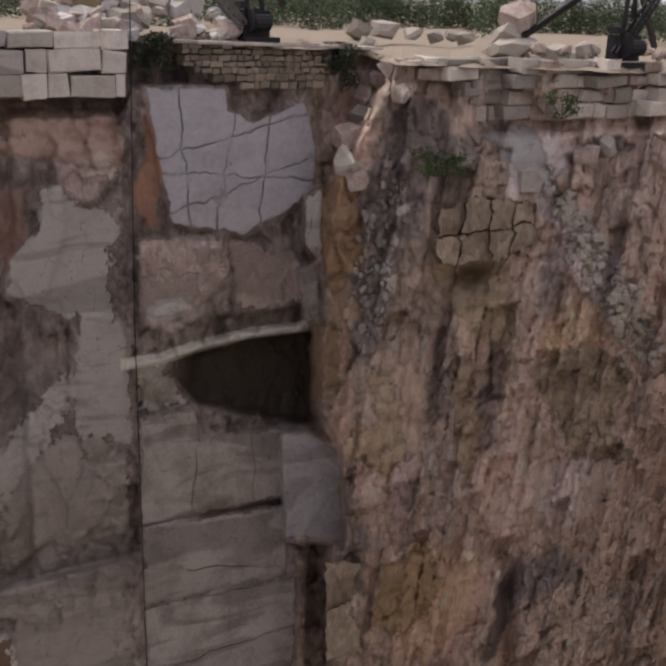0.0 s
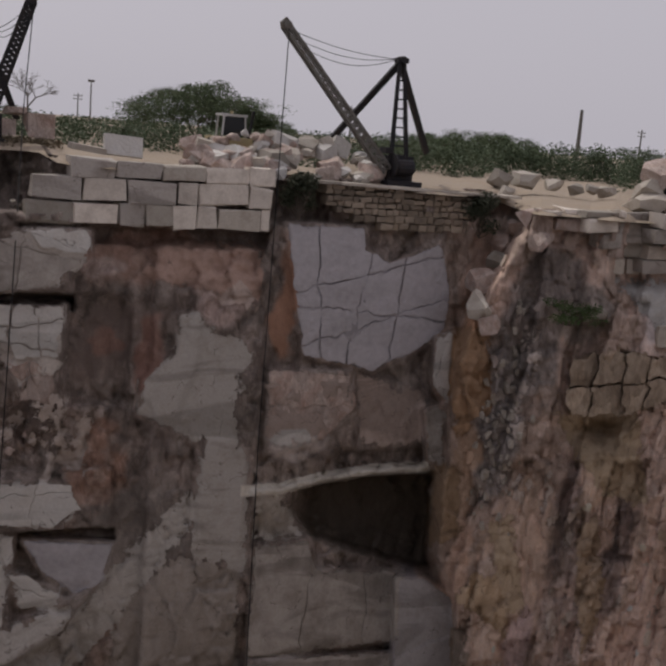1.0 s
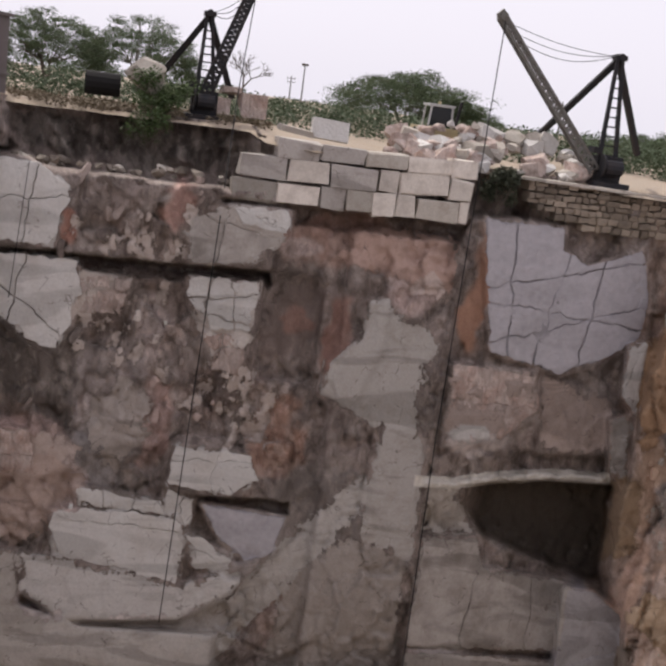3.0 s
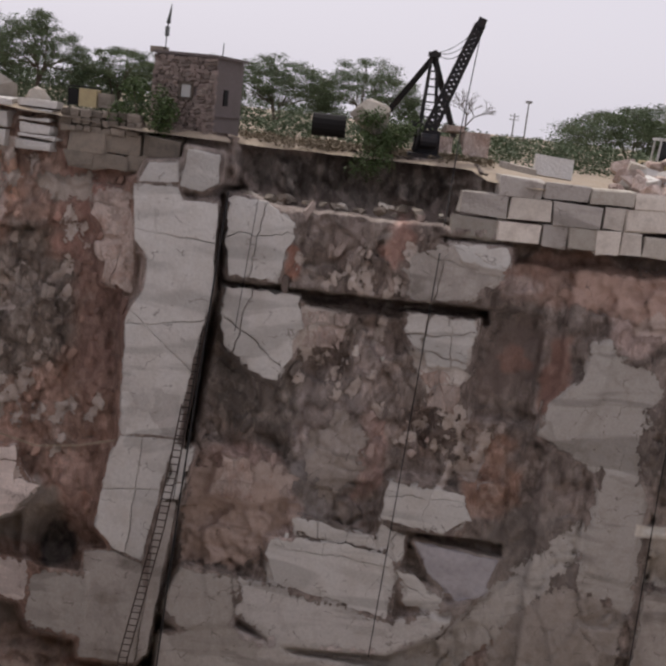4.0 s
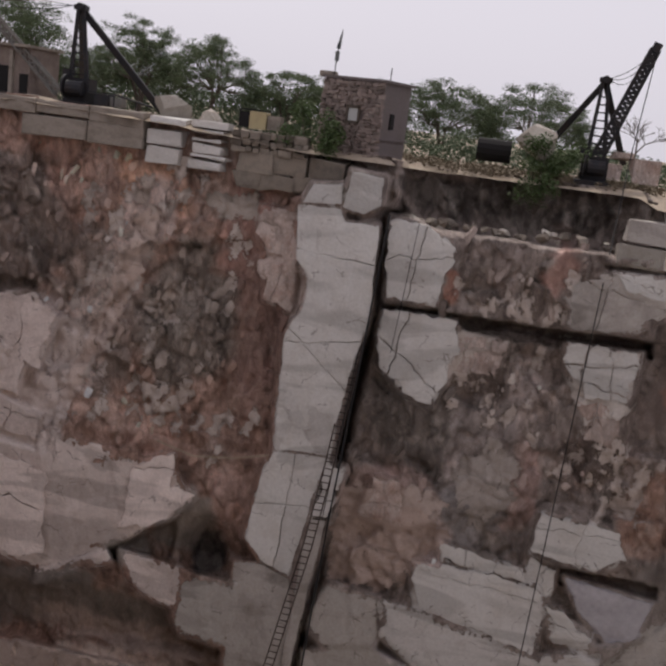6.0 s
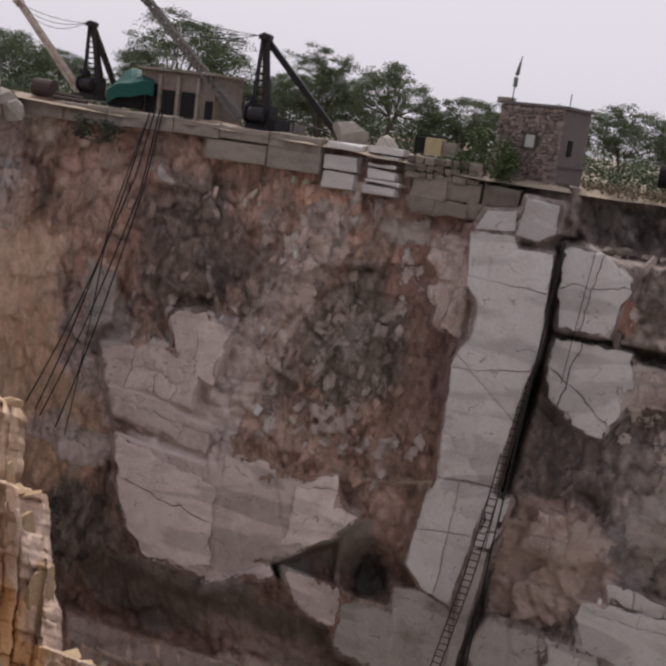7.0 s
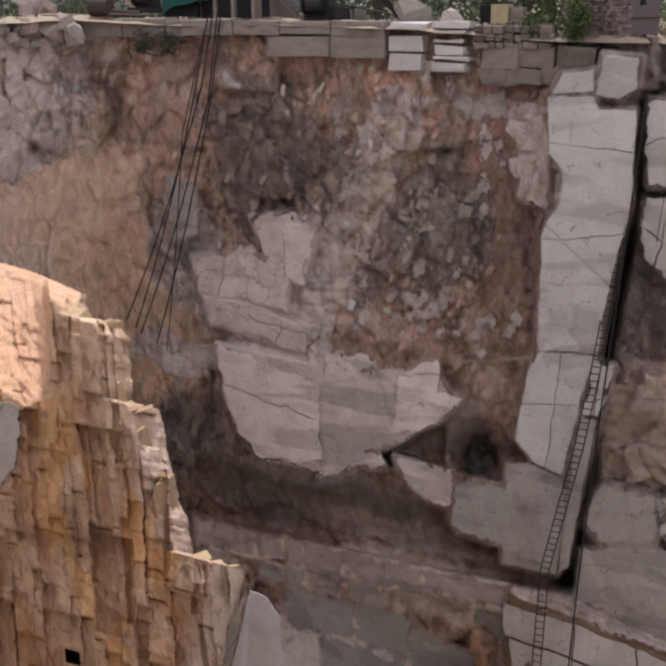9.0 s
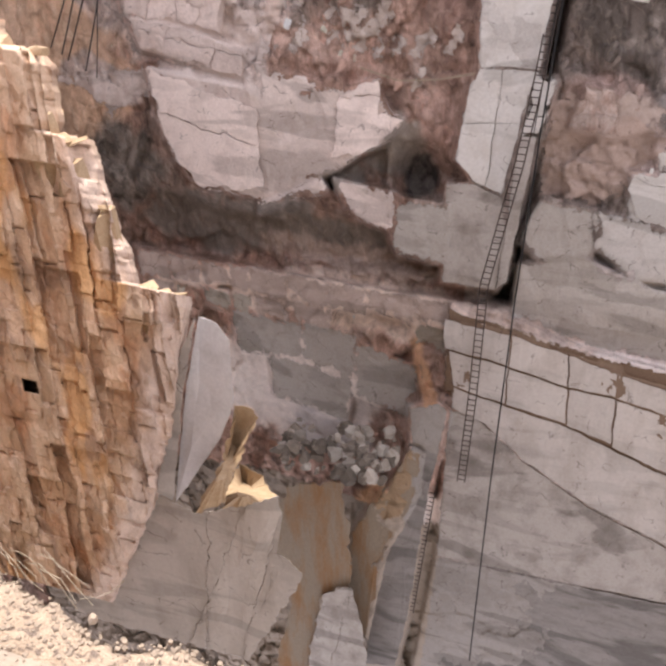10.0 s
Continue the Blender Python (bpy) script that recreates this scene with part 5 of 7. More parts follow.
rim_noise = (fbm(gx[0] / 1.5, gx[0] * 0, 71) - 0.5) * 0.5
keep = gz <= (rim + rim_noise)[None, :]
tone *= np.minimum(1.0, 0.72 / np.maximum(tone.max(-1, keepdims=True), 0.01))
np.clip(tone, 0.045, 0.76, out=tone)
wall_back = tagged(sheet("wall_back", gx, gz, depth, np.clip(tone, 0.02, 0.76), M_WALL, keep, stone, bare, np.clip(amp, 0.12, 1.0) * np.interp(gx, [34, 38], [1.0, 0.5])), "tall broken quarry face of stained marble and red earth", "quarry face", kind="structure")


def depth_at(x, z):
    """Depth of the far face there."""
    i = int(np.clip(round((0.6 - z) / STEP), 0, gz.shape[0] - 1))
    j = int(np.clip(round((x + 64) / STEP), 0, gx.shape[1] - 1))
    return float(depth[max(0, i - 1):i + 2, max(0, j - 1):j + 2].min())


# ---- plateau round the pit, out to the horizon ----
def plateau():
    b = Build()
    xs = np.arange(-64, 84.1, 1.0)
    rz = np.interp(xs, gx[0], rim + rim_noise * 0.3)
    dd = np.array([depth_at(x, z - 0.3) for x, z in zip(xs, rz)])
    ys = [-1.2, 0.8, 4.0, 12.0, 30.0, 80.0, 300.0, 3000.0]
    far_z = np.interp(xs, [-64, 0, 84], [-0.7, -1.9, -3.6])
    vs, n = [], len(xs)
    for k, y in enumerate(ys):
        for i, x in enumerate(xs):
            d = dd[i] + y
            z0 = rz[i] * dd[i] / FAR
            s = min(1.0, max(0.0, y) / 30.0)
            z = z0 * (1 - s) + far_z[i] * s - 0.05 + (0.25 * (noise.noise(Vector((x * 0.4, y * 0.3, 0)))) if 0 < y < 100 else 0)
            if y < 0:
                z -= 0.35
            vs.append((x * d / FAR, d, z))
    fs = [(k * n + i, k * n + i + 1, (k + 1) * n + i + 1, (k + 1) * n + i) for k in range(len(ys) - 1) for i in range(n - 1)]
    b.add(vs, fs)
    # the sides and the ground behind the standing point
    k = len(b.v)
    L, R_ = Vector(vs[n * 1]), Vector(vs[n * 1 + n - 1])
    ring = [L, (-52, 20, -1.2), (-26, 5, -1.5), (-6, 1.3, -1.7), (3, 1.0, -1.7), (30, 5, -2.0), (58, 22, -3), R_]
    out = [(-3000, 3000, -1), (-3000, 800, -1), (-3000, -500, -1), (-1200, -3000, -1), (1200, -3000, -1), (3000, -500, -2), (3000, 800, -3), (3000, 3000, -3)]
    b.add(list(ring) + list(out), [(i + 1, i, i + 8, i + 9) for i in range(7)])
    low = [(p[0] * 1.0, p[1], -75) for p in ring]
    b.add(list(ring) + low, [(i, i + 1, i + 9, i + 8) for i in range(7)])
    return tagged(part("ground", b, M_GROUND), "pale dusty ground of the quarry rim", "ground", kind="structure")


plateau()


# ---- the ochre crag on the near side ----
def near_crag():
    sx, sz = np.meshgrid(np.linspace(0, 1, 420), np.linspace(0, 1, 520))
    zz = -15.0 - 62.0 * sz
    right = np.interp(-zz, [15, 17.1, 18.5, 19.9, 20.6, 21.6, 21.8, 22.8, 27.0, 27.8, 28.0, 29.6, 31.4, 34.8, 37.1, 39.6, 39.8, 43.9, 45.2, 52.7, 57.8, 61.9, 68, 77], [-69, -60.0, -50.0, -45.1, -45.2, -44.8, -42.2, -41.6, -41.7, -42.3, -39.5, -39.2, -38.9, -38.3, -37.4, -37.2, -32.7, -33.8, -34.2, -35.6, -37.5, -38.4, -41.0, -45.0])
    right = right + (fbm(zz * 0 + 3.3, zz / 1.1, 15, 3) - 0.5) * 0.7
    xx = -70.0 + 38.6 * sx
    u = 1.0 - (right - xx) * 0.035
    d = 30.0
    bend = (fbm(xx / 5, zz / 9, 7) - 0.5) * 2.0
    lean_x = xx + bend * 0.6 + (fbm(xx / 2.0, zz / 1.3, 9, 3) - 0.5) * 0.5
    g1, k1 = pillars(lean_x, zz, 5.2, 12.0, 103)
    g2, k2 = pillars(lean_x + 0.2 * g1, zz, 2.3, 4.2, 113)
    g3, k3 = facets(xx / 0.75, zz / 1.3, 123)
    # the broad sunlit back of the crag
    foot = np.interp(xx, [-70, -58, -52, -49.8, -48.9, -48.3, -45, -30], [-29.5, -29.3, -29.5, -28.8, -26.0, -20.9, -20.6, -19]) + (fbm(xx / 1.2, zz / 1.2, 171, 3) - 0.5) * 1.6
    back = np.clip((zz - foot) / np.maximum(2.0, -17.3 - foot), 0, 1)
    on = smooth(zz - foot, -0.2, 0.6)
    calm = 1 - 0.75 * on
    g1, g2 = g1 * calm, g2 * calm
    d = d + 10.0 * back
    d = d + 1.15 * g1 + 0.55 * g2 + 0.12 * g3 + 0.9 * (fbm(xx / 7, zz / 7, 133) - 0.5) + 0.12 * (fbm(xx / 0.5, zz / 1.5, 143, 3) - 0.5)
    d = d + 0.22 * (1 - smooth(k2, 0, 0.12)) * (fbm(xx / 4, zz / 4, 153) > 0.5)
    d = d + 1.2 * smooth(zz, -22.0, -17.5) - 0.05 * (-zz - 20)
    d = d + 7.0 * smooth(xx - right, -0.45, 0.1) + 1.5 * smooth(u, 0.9, 1.0)
    # the square drilled hole
    hole = (np.abs(xx + 49.4) < 0.75) & (np.abs(zz + 51.8) < 0.7)
    d = d + 1.2 * hole
    t = np.zeros(xx.shape + (3,))
    t[:] = (0.37, 0.27, 0.18)
    for k, (c, sc, lo) in enumerate((((0.30, 0.175, 0.095), 3.0, 0.52), ((0.45, 0.36, 0.26), 4.0, 0.55), ((0.46, 0.28, 0.11), 5.0, 0.56), ((0.20, 0.14, 0.10), 2.2, 0.64))):
        m = smooth(fbm(xx / sc, zz / (sc * 2.6), 200 + k), lo, lo + 0.1)[..., None] * 0.8
        t = t * (1 - m) + np.array(c) * m
    greyside = (smooth(u, 0.84, 0.93) * smooth(-zz, 26, 31))[..., None] * 0.8
    t = t * (1 - greyside) + np.array((0.34, 0.30, 0.265)) * greyside
    # sunlight on the back is also painted in, as a warm bright tone
    lit = on[..., None] * 0.8
    t = t * (1 - lit) + np.array((0.50, 0.335, 0.225)) * lit
    t = t * (0.95 + 0.28 * g2[..., None] + 0.12 * g3[..., None]) * (0.85 + 0.36 * fbm(xx / 0.6, zz / 1.5, 163)[..., None]) * 1.8
    t = (t * 0.82 + t.mean(-1, keepdims=True) * 0.18) * np.array((1.07, 0.955, 0.90))
    t = t * np.minimum(1.0, 0.64 / np.maximum(t.max(-1, keepdims=True), 0.01))
    # the hole's inner shade is painted into its colour, near black
    t = np.clip(t * (1 - hole[..., None] * 0.9), 0.015, 0.7)
    return tagged(sheet("rock_crag", xx, zz, d, t, M_OCHRE, xx < right + 0.1), "jointed ochre rock crag standing out of the pit", "rock crag", kind="structure")


crag = near_crag()
def ledge_stones():
    rng = random.Random(14)
    for x, z, s in ((-42.6, -21.9, 0.9), (-43.6, -21.9, 0.7), (-40.6, -28.2, 0.9), (-41.6, -28.3, 0.7), (-39.4, -33.4, 0.6), (-34.0, -40.0, 0.9), (-35.4, -40.1, 0.7), (-36.6, -40.0, 0.6)):
        part("ledge_stone", Build().rock(at(x, z, 30.2), (s * rng.uniform(0.3, 0.8), 0.7, s * rng.uniform(0.12, 0.4)), rng, 8), M_OCHRE_PLAIN, crag)
    for x, z, h in ((-43.4, -29.5, 2.6), (-41.6, -33.0, 2.8), (-39.4, -37.0, 3.0), (-45.8, -24.0, 2.4), (-36.4, -42.0, 2.4)):
        part("rock_column", Build().rock(at(x, z, 30.2), (rng.uniform(0.7, 1.1), 1.2, h * 1.1), rng, 7, Euler((0.03, rng.uniform(-0.08, 0.08), rng.uniform(-0.4, 0.4))).to_matrix()), M_OCHRE_PLAIN, crag)


ledge_stones()


slab([(-29.9, -49.4), (-28.1, -49.4), (-28.4, -51.0), (-30.2, -55.4), (-31.7, -60.0), (-34.7, -62.3), (-32.8, -58.4), (-30.6, -52.8)], M_OCHRE_PLAIN, y=32.2, jag=0.12, name="rib", parent="crag", label="leaning ochre rock rib", thick=1.6, lean=0.3)
slab([(-30.0, -55.4), (-28.0, -56.4), (-26.7, -58.3), (-29.7, -59.9), (-32.2, -61.0), (-31.0, -57.9)], M_OCHRE_PLAIN, y=34.4, jag=0.08, name="ledge", parent="crag", label="sunlit sandy ledge", thick=1.2, lean=1.1)


# ---- the gravelly rim underfoot ----
def near_rim():
    b = Build()
    xs = np.linspace(-2.6, 1.2, 260)
    edge = np.interp(xs, [-4, -1.7, -1.36, -1.25, -0.95, -0.72, -0.45, 0.2, 3], [1.7, 1.5, 1.42, 1.39, 1.30, 1.32, 1.27, 1.15, 1.0])
    edge = edge + (fbm(xs * 9, xs * 0, 301) - 0.5) * 0.10
    n, rows = len(xs), 90
    vs = []
    for r in range(rows):
        for x, y1 in zip(xs, edge):
            s = r / (rows - 1)
            if s < 0.8:
                y = -2.0 + (y1 + 2.0) * (s / 0.8) ** 0.6
                z = -1.70 + 0.05 * (noise.noise(Vector((x * 5, y * 5, 1)))) + 0.03 * noise.noise(Vector((x * 14, y * 14, 2))) + 0.012 * noise.noise(Vector((x * 45, y * 45, 2)))
                z -= 0.10 * max(0, (s - 0.6) / 0.2) ** 2
            else:
                k = (s - 0.8) / 0.2
                y = y1 - 0.05 - 0.35 * k + 0.06 * noise.noise(Vector((x * 4, k * 4, 3)))
                z = -1.80 - 3.5 * k * k - 0.2 * k
            vs.append((x, y, z))
    b.add(vs, [(r * n + i, r * n + i + 1, (r + 1) * n + i + 1, (r + 1) * n + i) for r in range(rows - 1) for i in range(n - 1)])
    g = tagged(part("ground_near", b, M_GRAVEL, flat=False), "sunlit gravelly edge of the near rim", "ground", kind="structure")
    rng = random.Random(8)
    b = Build()
    for _ in range(5000):
        x = rng.uniform(-2.2, 0.3)
        y1 = float(np.interp(x, xs, edge))
        y = y1 - 0.03 - abs(rng.gauss(0, 0.35))
        s = rng.choice((0.0016, 0.002, 0.003, 0.004, 0.007))
        b.rock((x, y, -1.70 - 0.05 * max(0, 1 - (y1 - y) * 8)), (s * 1.5, s * 1.4, s), rng, 4)
    tagged(part("gravel", b, M_PEBBLE), "loose pale gravel along the rim", "gravel", kind="stuff")
    for x, y, s in ((-0.60, 1.24, 0.035), (-1.28, 1.22, 0.022), (-1.52, 1.33, 0.02), (-1.02, 1.28, 0.016), (-1.15, 1.15, 0.016)):
        tagged(part("stone", Build().rock((x, y, -1.71), (s * 1.4, s * 1.2, s), rng, 8), M_PEBBLE), "small pale stone lying on the gravel rim", "stone", "stones on the near rim")
    b = Build()
    for k in range(9):
        p = Vector((-1.12 + rng.gauss(0, 0.06), 1.34 + rng.gauss(0, 0.02), -1.75))
        a1 = rng.uniform(-2.4, 1.0)
        pts = [p + Vector((math.sin(a1) * s * 0.16, 0.05 * s, 0.10 * s + 0.02 * math.sin(s * 5 + k) - 0.06 * s * s)) for s in (0, 0.35, 0.7, 1.0)]
        b.tube(pts, 0.0009, 4)
    for k in range(7):
        p = Vector((-0.62, 1.22, -1.70))
        b.tube([p, p + Vector((0.03, 0.01, 0.02)), p + Vector((0.05 + 0.008 * k, 0.02, 0.045 + 0.004 * (k % 3)))], 0.0012, 4)
    tagged(part("dry_grass", b, M_DRY), "wisps of dry grass on the gravel edge", "grass", kind="stuff")


near_rim()
for face in FACES:
    carve(*face)


# ---- masonry along the rim ----
def block(x0, x1, z0, z1, y, mat, parent, rng, thick=1.4, name="block", chip=0.05, turn=0.0):
    """One roughly squared stone with worn edges; x and z in the plane of the far face."""
    c, w, h = at((x0 + x1) / 2, (z0 + z1) / 2, y), (x1 - x0) * y / FAR, (z1 - z0) * y / FAR
    vs, b = [], Build()
    for back, inset in ((0.0, 1), (0.07, 0), (thick, 0)):
        i_ = min(0.06, 0.12 * min(w, h)) * inset
        for sx, sz in ((-1, -1), (1, -1), (1, 1), (-1, 1)):
            vs.append(Vector((sx * (w / 2 - i_) + rng.uniform(-chip, chip), back + rng.uniform(-0.03, 0.03), sz * (h / 2 - i_) + rng.uniform(-chip, chip))))
    r = Euler((0, radians(turn), rng.uniform(-0.05, 0.05))).to_matrix()
    b.add([c + r @ p for p in vs], [(0, 1, 2, 3)] + [(k + (i + 1) % 4, k + i, k + 4 + i, k + 4 + (i + 1) % 4) for k in (0, 4) for i in range(4)])
    return part(name, b, mat, parent)


def courses(name, label, x0, x1, tops, wmin, wmax, mat, seed, y=None, chip=0.05, gap=0.05, inset=(), thick=1.4, piece="block"):
    """A wall of stones laid in courses; tops: the heights of the joints from the top down."""
    rng = random.Random(seed)
    w = thing(name, label, "retaining wall", kind="")
    for k in range(len(tops) - 1):
        a0 = x0 + (inset[k][0] if k < len(inset) else 0) + rng.uniform(-0.1, 0.1)
        a1 = x1 + (inset[k][1] if k < len(inset) else 0)
        while a0 < a1 - 0.3 * wmin:
            ww = min(rng.uniform(wmin, wmax), a1 - a0)
            ju = 0.10 if wmax > 1.5 else 0.05
            zt, zb = tops[k] + rng.uniform(-ju, ju), tops[k + 1] + gap + rng.uniform(-ju, ju)
            yy = (y if y else depth_at(a0 + ww / 2, zb) - 0.5) + rng.uniform(-0.12, 0.12)
            mm = rng.choice((mat, mat, mat, M_GREYM, M_PINK, M_RUBBLE)) if mat is M_BLOCK else mat
            block(a0, a0 + ww - gap, zb, zt, yy, mm, w, rng, thick, piece, chip, rng.gauss(0, 0.9))
            a0 += ww
    return w


courses("block_wall", "retaining wall of big pale quarried marble blocks", 6.3, 20.9, [-2.35, -3.4, -4.75, -6.1], 1.2, 3.2, M_BLOCK, 21, 58.3, 0.10, 0.08, ((2.5, 0.4), (0.3, 0), (0, -0.2)))
courses("block_wall", "stepped wall of squared pale stones on the spur", 40.4, 47.2, [-3.7, -4.3, -5.3, -6.4], 1.2, 3.2, M_BLOCK, 22, None, 0.11, 0.14, ((0, 0), (1.0, 0), (5.0, 0)))
courses("block_wall", "retaining wall of squared pale marble blocks", 47.0, 68, [-3.8, -4.9, -5.9, -7.0, -8.2], 1.0, 3.4, M_BLOCK, 23, None, 0.10, 0.13, ((0, 0), (0, 0), (-1, 0), (-0.4, 0)))
courses("block_wall", "stack of flat pale marble slabs on the rim", -21.7, -19.3, [-1.0, -1.7, -2.7, -3.9], 2.0, 2.6, M_MARBLE, 24, 58.6, 0.09, 0.14)
courses("block_wall", "stack of thin broken marble slabs", -19.0, -16.7, [-1.0, -1.4, -1.9, -2.3, -2.9, -3.3, -3.9], 1.7, 2.4, M_MARBLE, 25, 58.7, 0.10, 0.12)
courses("rubble_wall", "low wall of dark uncoursed rubble stones", -16.6, -12.0, [-1.2, -1.65, -2.1, -2.5], 0.35, 0.9, M_DARKSTONE, 26, 59.0, 0.07, 0.05)
courses("rubble_wall", "base of large grey boulders under the hut", -16.2, -9.5, [-2.4, -3.5, -4.6], 1.2, 2.6, M_DARKSTONE, 27, 59.2, 0.22, 0.12)
courses("terrace_wall", "dark retaining wall of small rubble stones", 24.3, 36.0, [-2.9, -3.25, -3.6, -4.0, -4.35, -4.75, -5.2, -5.7], 0.35, 0.95, M_TERRACE, 28, 59.0, 0.06, 0.05, ((0, 0), (0, 0), (0, 0), (0, 0), (0.8, 0), (2, -0.3), (4.0, -1.4)))
courses("concrete_wall", "stained concrete and block wall of the rim", -35.9, -22.0, [-0.85, -1.8, -3.1], 3.2, 4.6, M_CONC, 29, 58.4, 0.03, 0.04, ((0, 0), (6.0, 0)))
courses("parapet", "low stained concrete parapet", -44.0, -35.7, [-0.75, -1.95], 3.0, 5.0, M_CONC, 30, 58.8, 0.03, 0.03)
rng = random.Random(5)
cap = thing("terrace_cap", "thin pale stone slabs capping the terrace", "coping")
for x in np.arange(23.0, 36.0, 1.6):
    part("cap_slab", Build().box(at(x + 0.8, -2.78 - 0.02 * (x - 23), 60.2), (1.6, 3.2, 0.16), Euler((0, rng.uniform(-0.02, 0.02), 0)).to_matrix()), M_RUBBLE, cap)


# ---- boulders and rubble ----
def boulder(x, z, size, y, rng, mat=None, flat=0.75, label="angular pale marble boulder lying on the rim", group="boulders"):
    p = at(x, z, y)
    b = Build().rock((0, 0, 0), (size, size * rng.uniform(0.7, 1.1), size * flat), rng, 9)
    ob = part("boulder", b, mat or M_RUBBLE)
    ob.location = p
    return tagged(ob, label, "boulder", group)


rng = random.Random(17)
for i in range(85):
    u = rng.random()
    x = 15.3 + 12.2 * u
    crest = -0.35 - 1.8 * abs(u - 0.5) ** 1.3 + 0.5 * math.exp(-((u - 0.32) / 0.12) ** 2)
    v = rng.random()
    boulder(x, -2.5 + (crest + 2.5) * v, rng.choice((0.5, 0.8, 1.1, 1.6)), 60.2 + 3.5 * v, rng, rng.choice((M_RUBBLE, M_RUBBLE, M_PINK, M_MARBLE)), rng.uniform(0.5, 0.85), "angular marble boulder in a rubble heap", "rubble heap")
for x, z, s, y in ((36.6, -2.0, 1.5, 66), (38.6, -1.9, 1.7, 66), (40.7, -2.1, 1.2, 66), (42.6, -2.3, 1.1, 66), (43.9, -2.2, 0.9, 66), (45.2, -2.3, 1.1, 66), (37.2, -2.8, 0.9, 61)):
    boulder(x, z, s, y, rng, M_RUBBLE)
boulder(49.6, -0.9, 2.3, 58, rng, M_PINK, 0.8, "large tan boulder perched on a flat rock")
boulder(49.2, -2.9, 3.4, 57.5, rng, M_RUBBLE, 0.45, "broad flat grey rock on the rim")
boulder(48.8, -2.2, 2.4, 58, rng, M_RUBBLE, 0.5, "broad flat grey rock on the rim")
for i in range(50):
    x = rng.uniform(47.5, 68)
    boulder(x, -3.7 + rng.uniform(0, 0.9), rng.choice((0.35, 0.5, 0.8, 1.0)), depth_at(x, -5) + rng.uniform(0.5, 4), rng, rng.choice((M_RUBBLE, M_PINK)))
for i in range(38):
    x = rng.uniform(-6, 6.6)
    boulder(x, -5.05 + rng.uniform(-0.2, 0.25), rng.choice((0.3, 0.45, 0.7)), 61 + rng.uniform(0, 4), rng, rng.choice((M_DARKSTONE, M_RUBBLE, M_DARKSTONE)), 0.6, "small stone strewn over the bench", "bench rubble")
for x, z, s in ((37.4, -6.2, 1.5), (38.2, -5.2, 1.4), (39.0, -4.4, 1.2), (36.9, -7.3, 1.2), (36.1, -9.0, 2.3), (36.0, -10.6, 1.6), (37.0, -11.8, 1.2), (40.2, -6.0, 1.3), (55.4, -12.6, 1.3), (57.6, -11.0, 1.5), (59.4, -10.2, 1.4), (46.0, -10.9, 0.7), (52.2, -12.6, 1.5)):
    boulder(x, z, s, depth_at(x, z) - 0.2, rng, rng.choice((M_PINK, M_RUBBLE)), 0.9, "weathered tan boulder lodged in the spur", "spur boulders")
for x, z, s, y in ((-20.3, -0.35, 1.9, 60.5), (-18.0, -0.75, 1.2, 60.5), (-47.2, 0.0, 1.6, 58), (-48.0, 0.9, 1.7, 58), (-46.2, -0.1, 1.2, 58), (-47.6, -0.9, 1.3, 57), (-45.0, -0.9, 1.2, 57), (-44.2, -1.6, 1.4, 57), (1.0, 0.2, 2.4, 67)):
    boulder(x, z, s, y, rng, rng.choice((M_PINK, M_RUBBLE)), 0.8)
for i in range(26):
    x = rng.uniform(-56, -43)
    boulder(x, -1.1 - rng.uniform(0, 1.6), rng.choice((0.6, 1.0, 1.5)), depth_at(x, -2.5) - 0.3, rng, rng.choice((M_PINK, M_RUBBLE)), 0.6)
b = Build().box((0, 0, 0), (2.3, 0.35, 1.2), Euler((-0.25, 0.06, 0.1)).to_matrix())
tagged(part("marble_plate", b, M_MARBLE), "white marble plate propped on the rim", "stone slab").location = at(11.6, -1.5, 62)
b = Build().box((0, 0, 0), (2.0, 1.2, 0.35), Euler((0.05, 0.12, 0.1)).to_matrix())
tagged(part("marble_plate", b, M_RUBBLE), "flat grey stone slab lying on the rim", "stone slab").location = at(9.6, -1.75, 62)
for x, z, w, h in ((5.0, -0.9, 1.3, 1.0), (6.9, -0.7, 1.7, 1.5), (5.6, 0.0, 1.2, 0.5)):
    tagged(part("marble_block", Build().rock((0, 0, 0), (w, 1.4, h), rng, 4, Euler((0, 0, 0.2)).to_matrix()), M_PINK), "squared tan block beside the derrick", "stone block", "blocks by the derrick").location = at(x, z, 68)


# ---- derricks ----
def lattice_beam(parent, p, q, w, mat, n, name="boom", label="", deep=None):
    """Two flanges with bars between, as one riveted beam."""
    p, q = Vector(p), Vector(q)
    b = Build()
    d = (q - p).normalized()
    side = d.cross(Vector((0, 1, 0))).normalized()
    back = Vector((0, deep or w * 0.8, 0))
    for sg in (-1, 1):
        for bk in (0, 1):
            b.beam(p + side * sg * w / 2 * 0.9 + back * bk, q + side * sg * w / 2 * 0.62 + back * bk, w * 0.26, w * 0.2)
    for i in range(n):
        s0, s1 = i / n, (i + 0.5) / n
        k0, k1 = (0.9 - 0.28 * s0) * w / 2, (0.9 - 0.28 * s1) * w / 2
        for bk in (0, 1):
            b.beam(p.lerp(q, s0) - side * k0 + back * bk, p.lerp(q, s1) + side * k1 + back * bk, w * 0.17, w * 0.1)
            b.beam(p.lerp(q, s1) + side * k1 + back * bk, p.lerp(q, (i + 1) / n) - side * k0 + back * bk, w * 0.17, w * 0.1)
    return part(name, b, mat, parent, label)


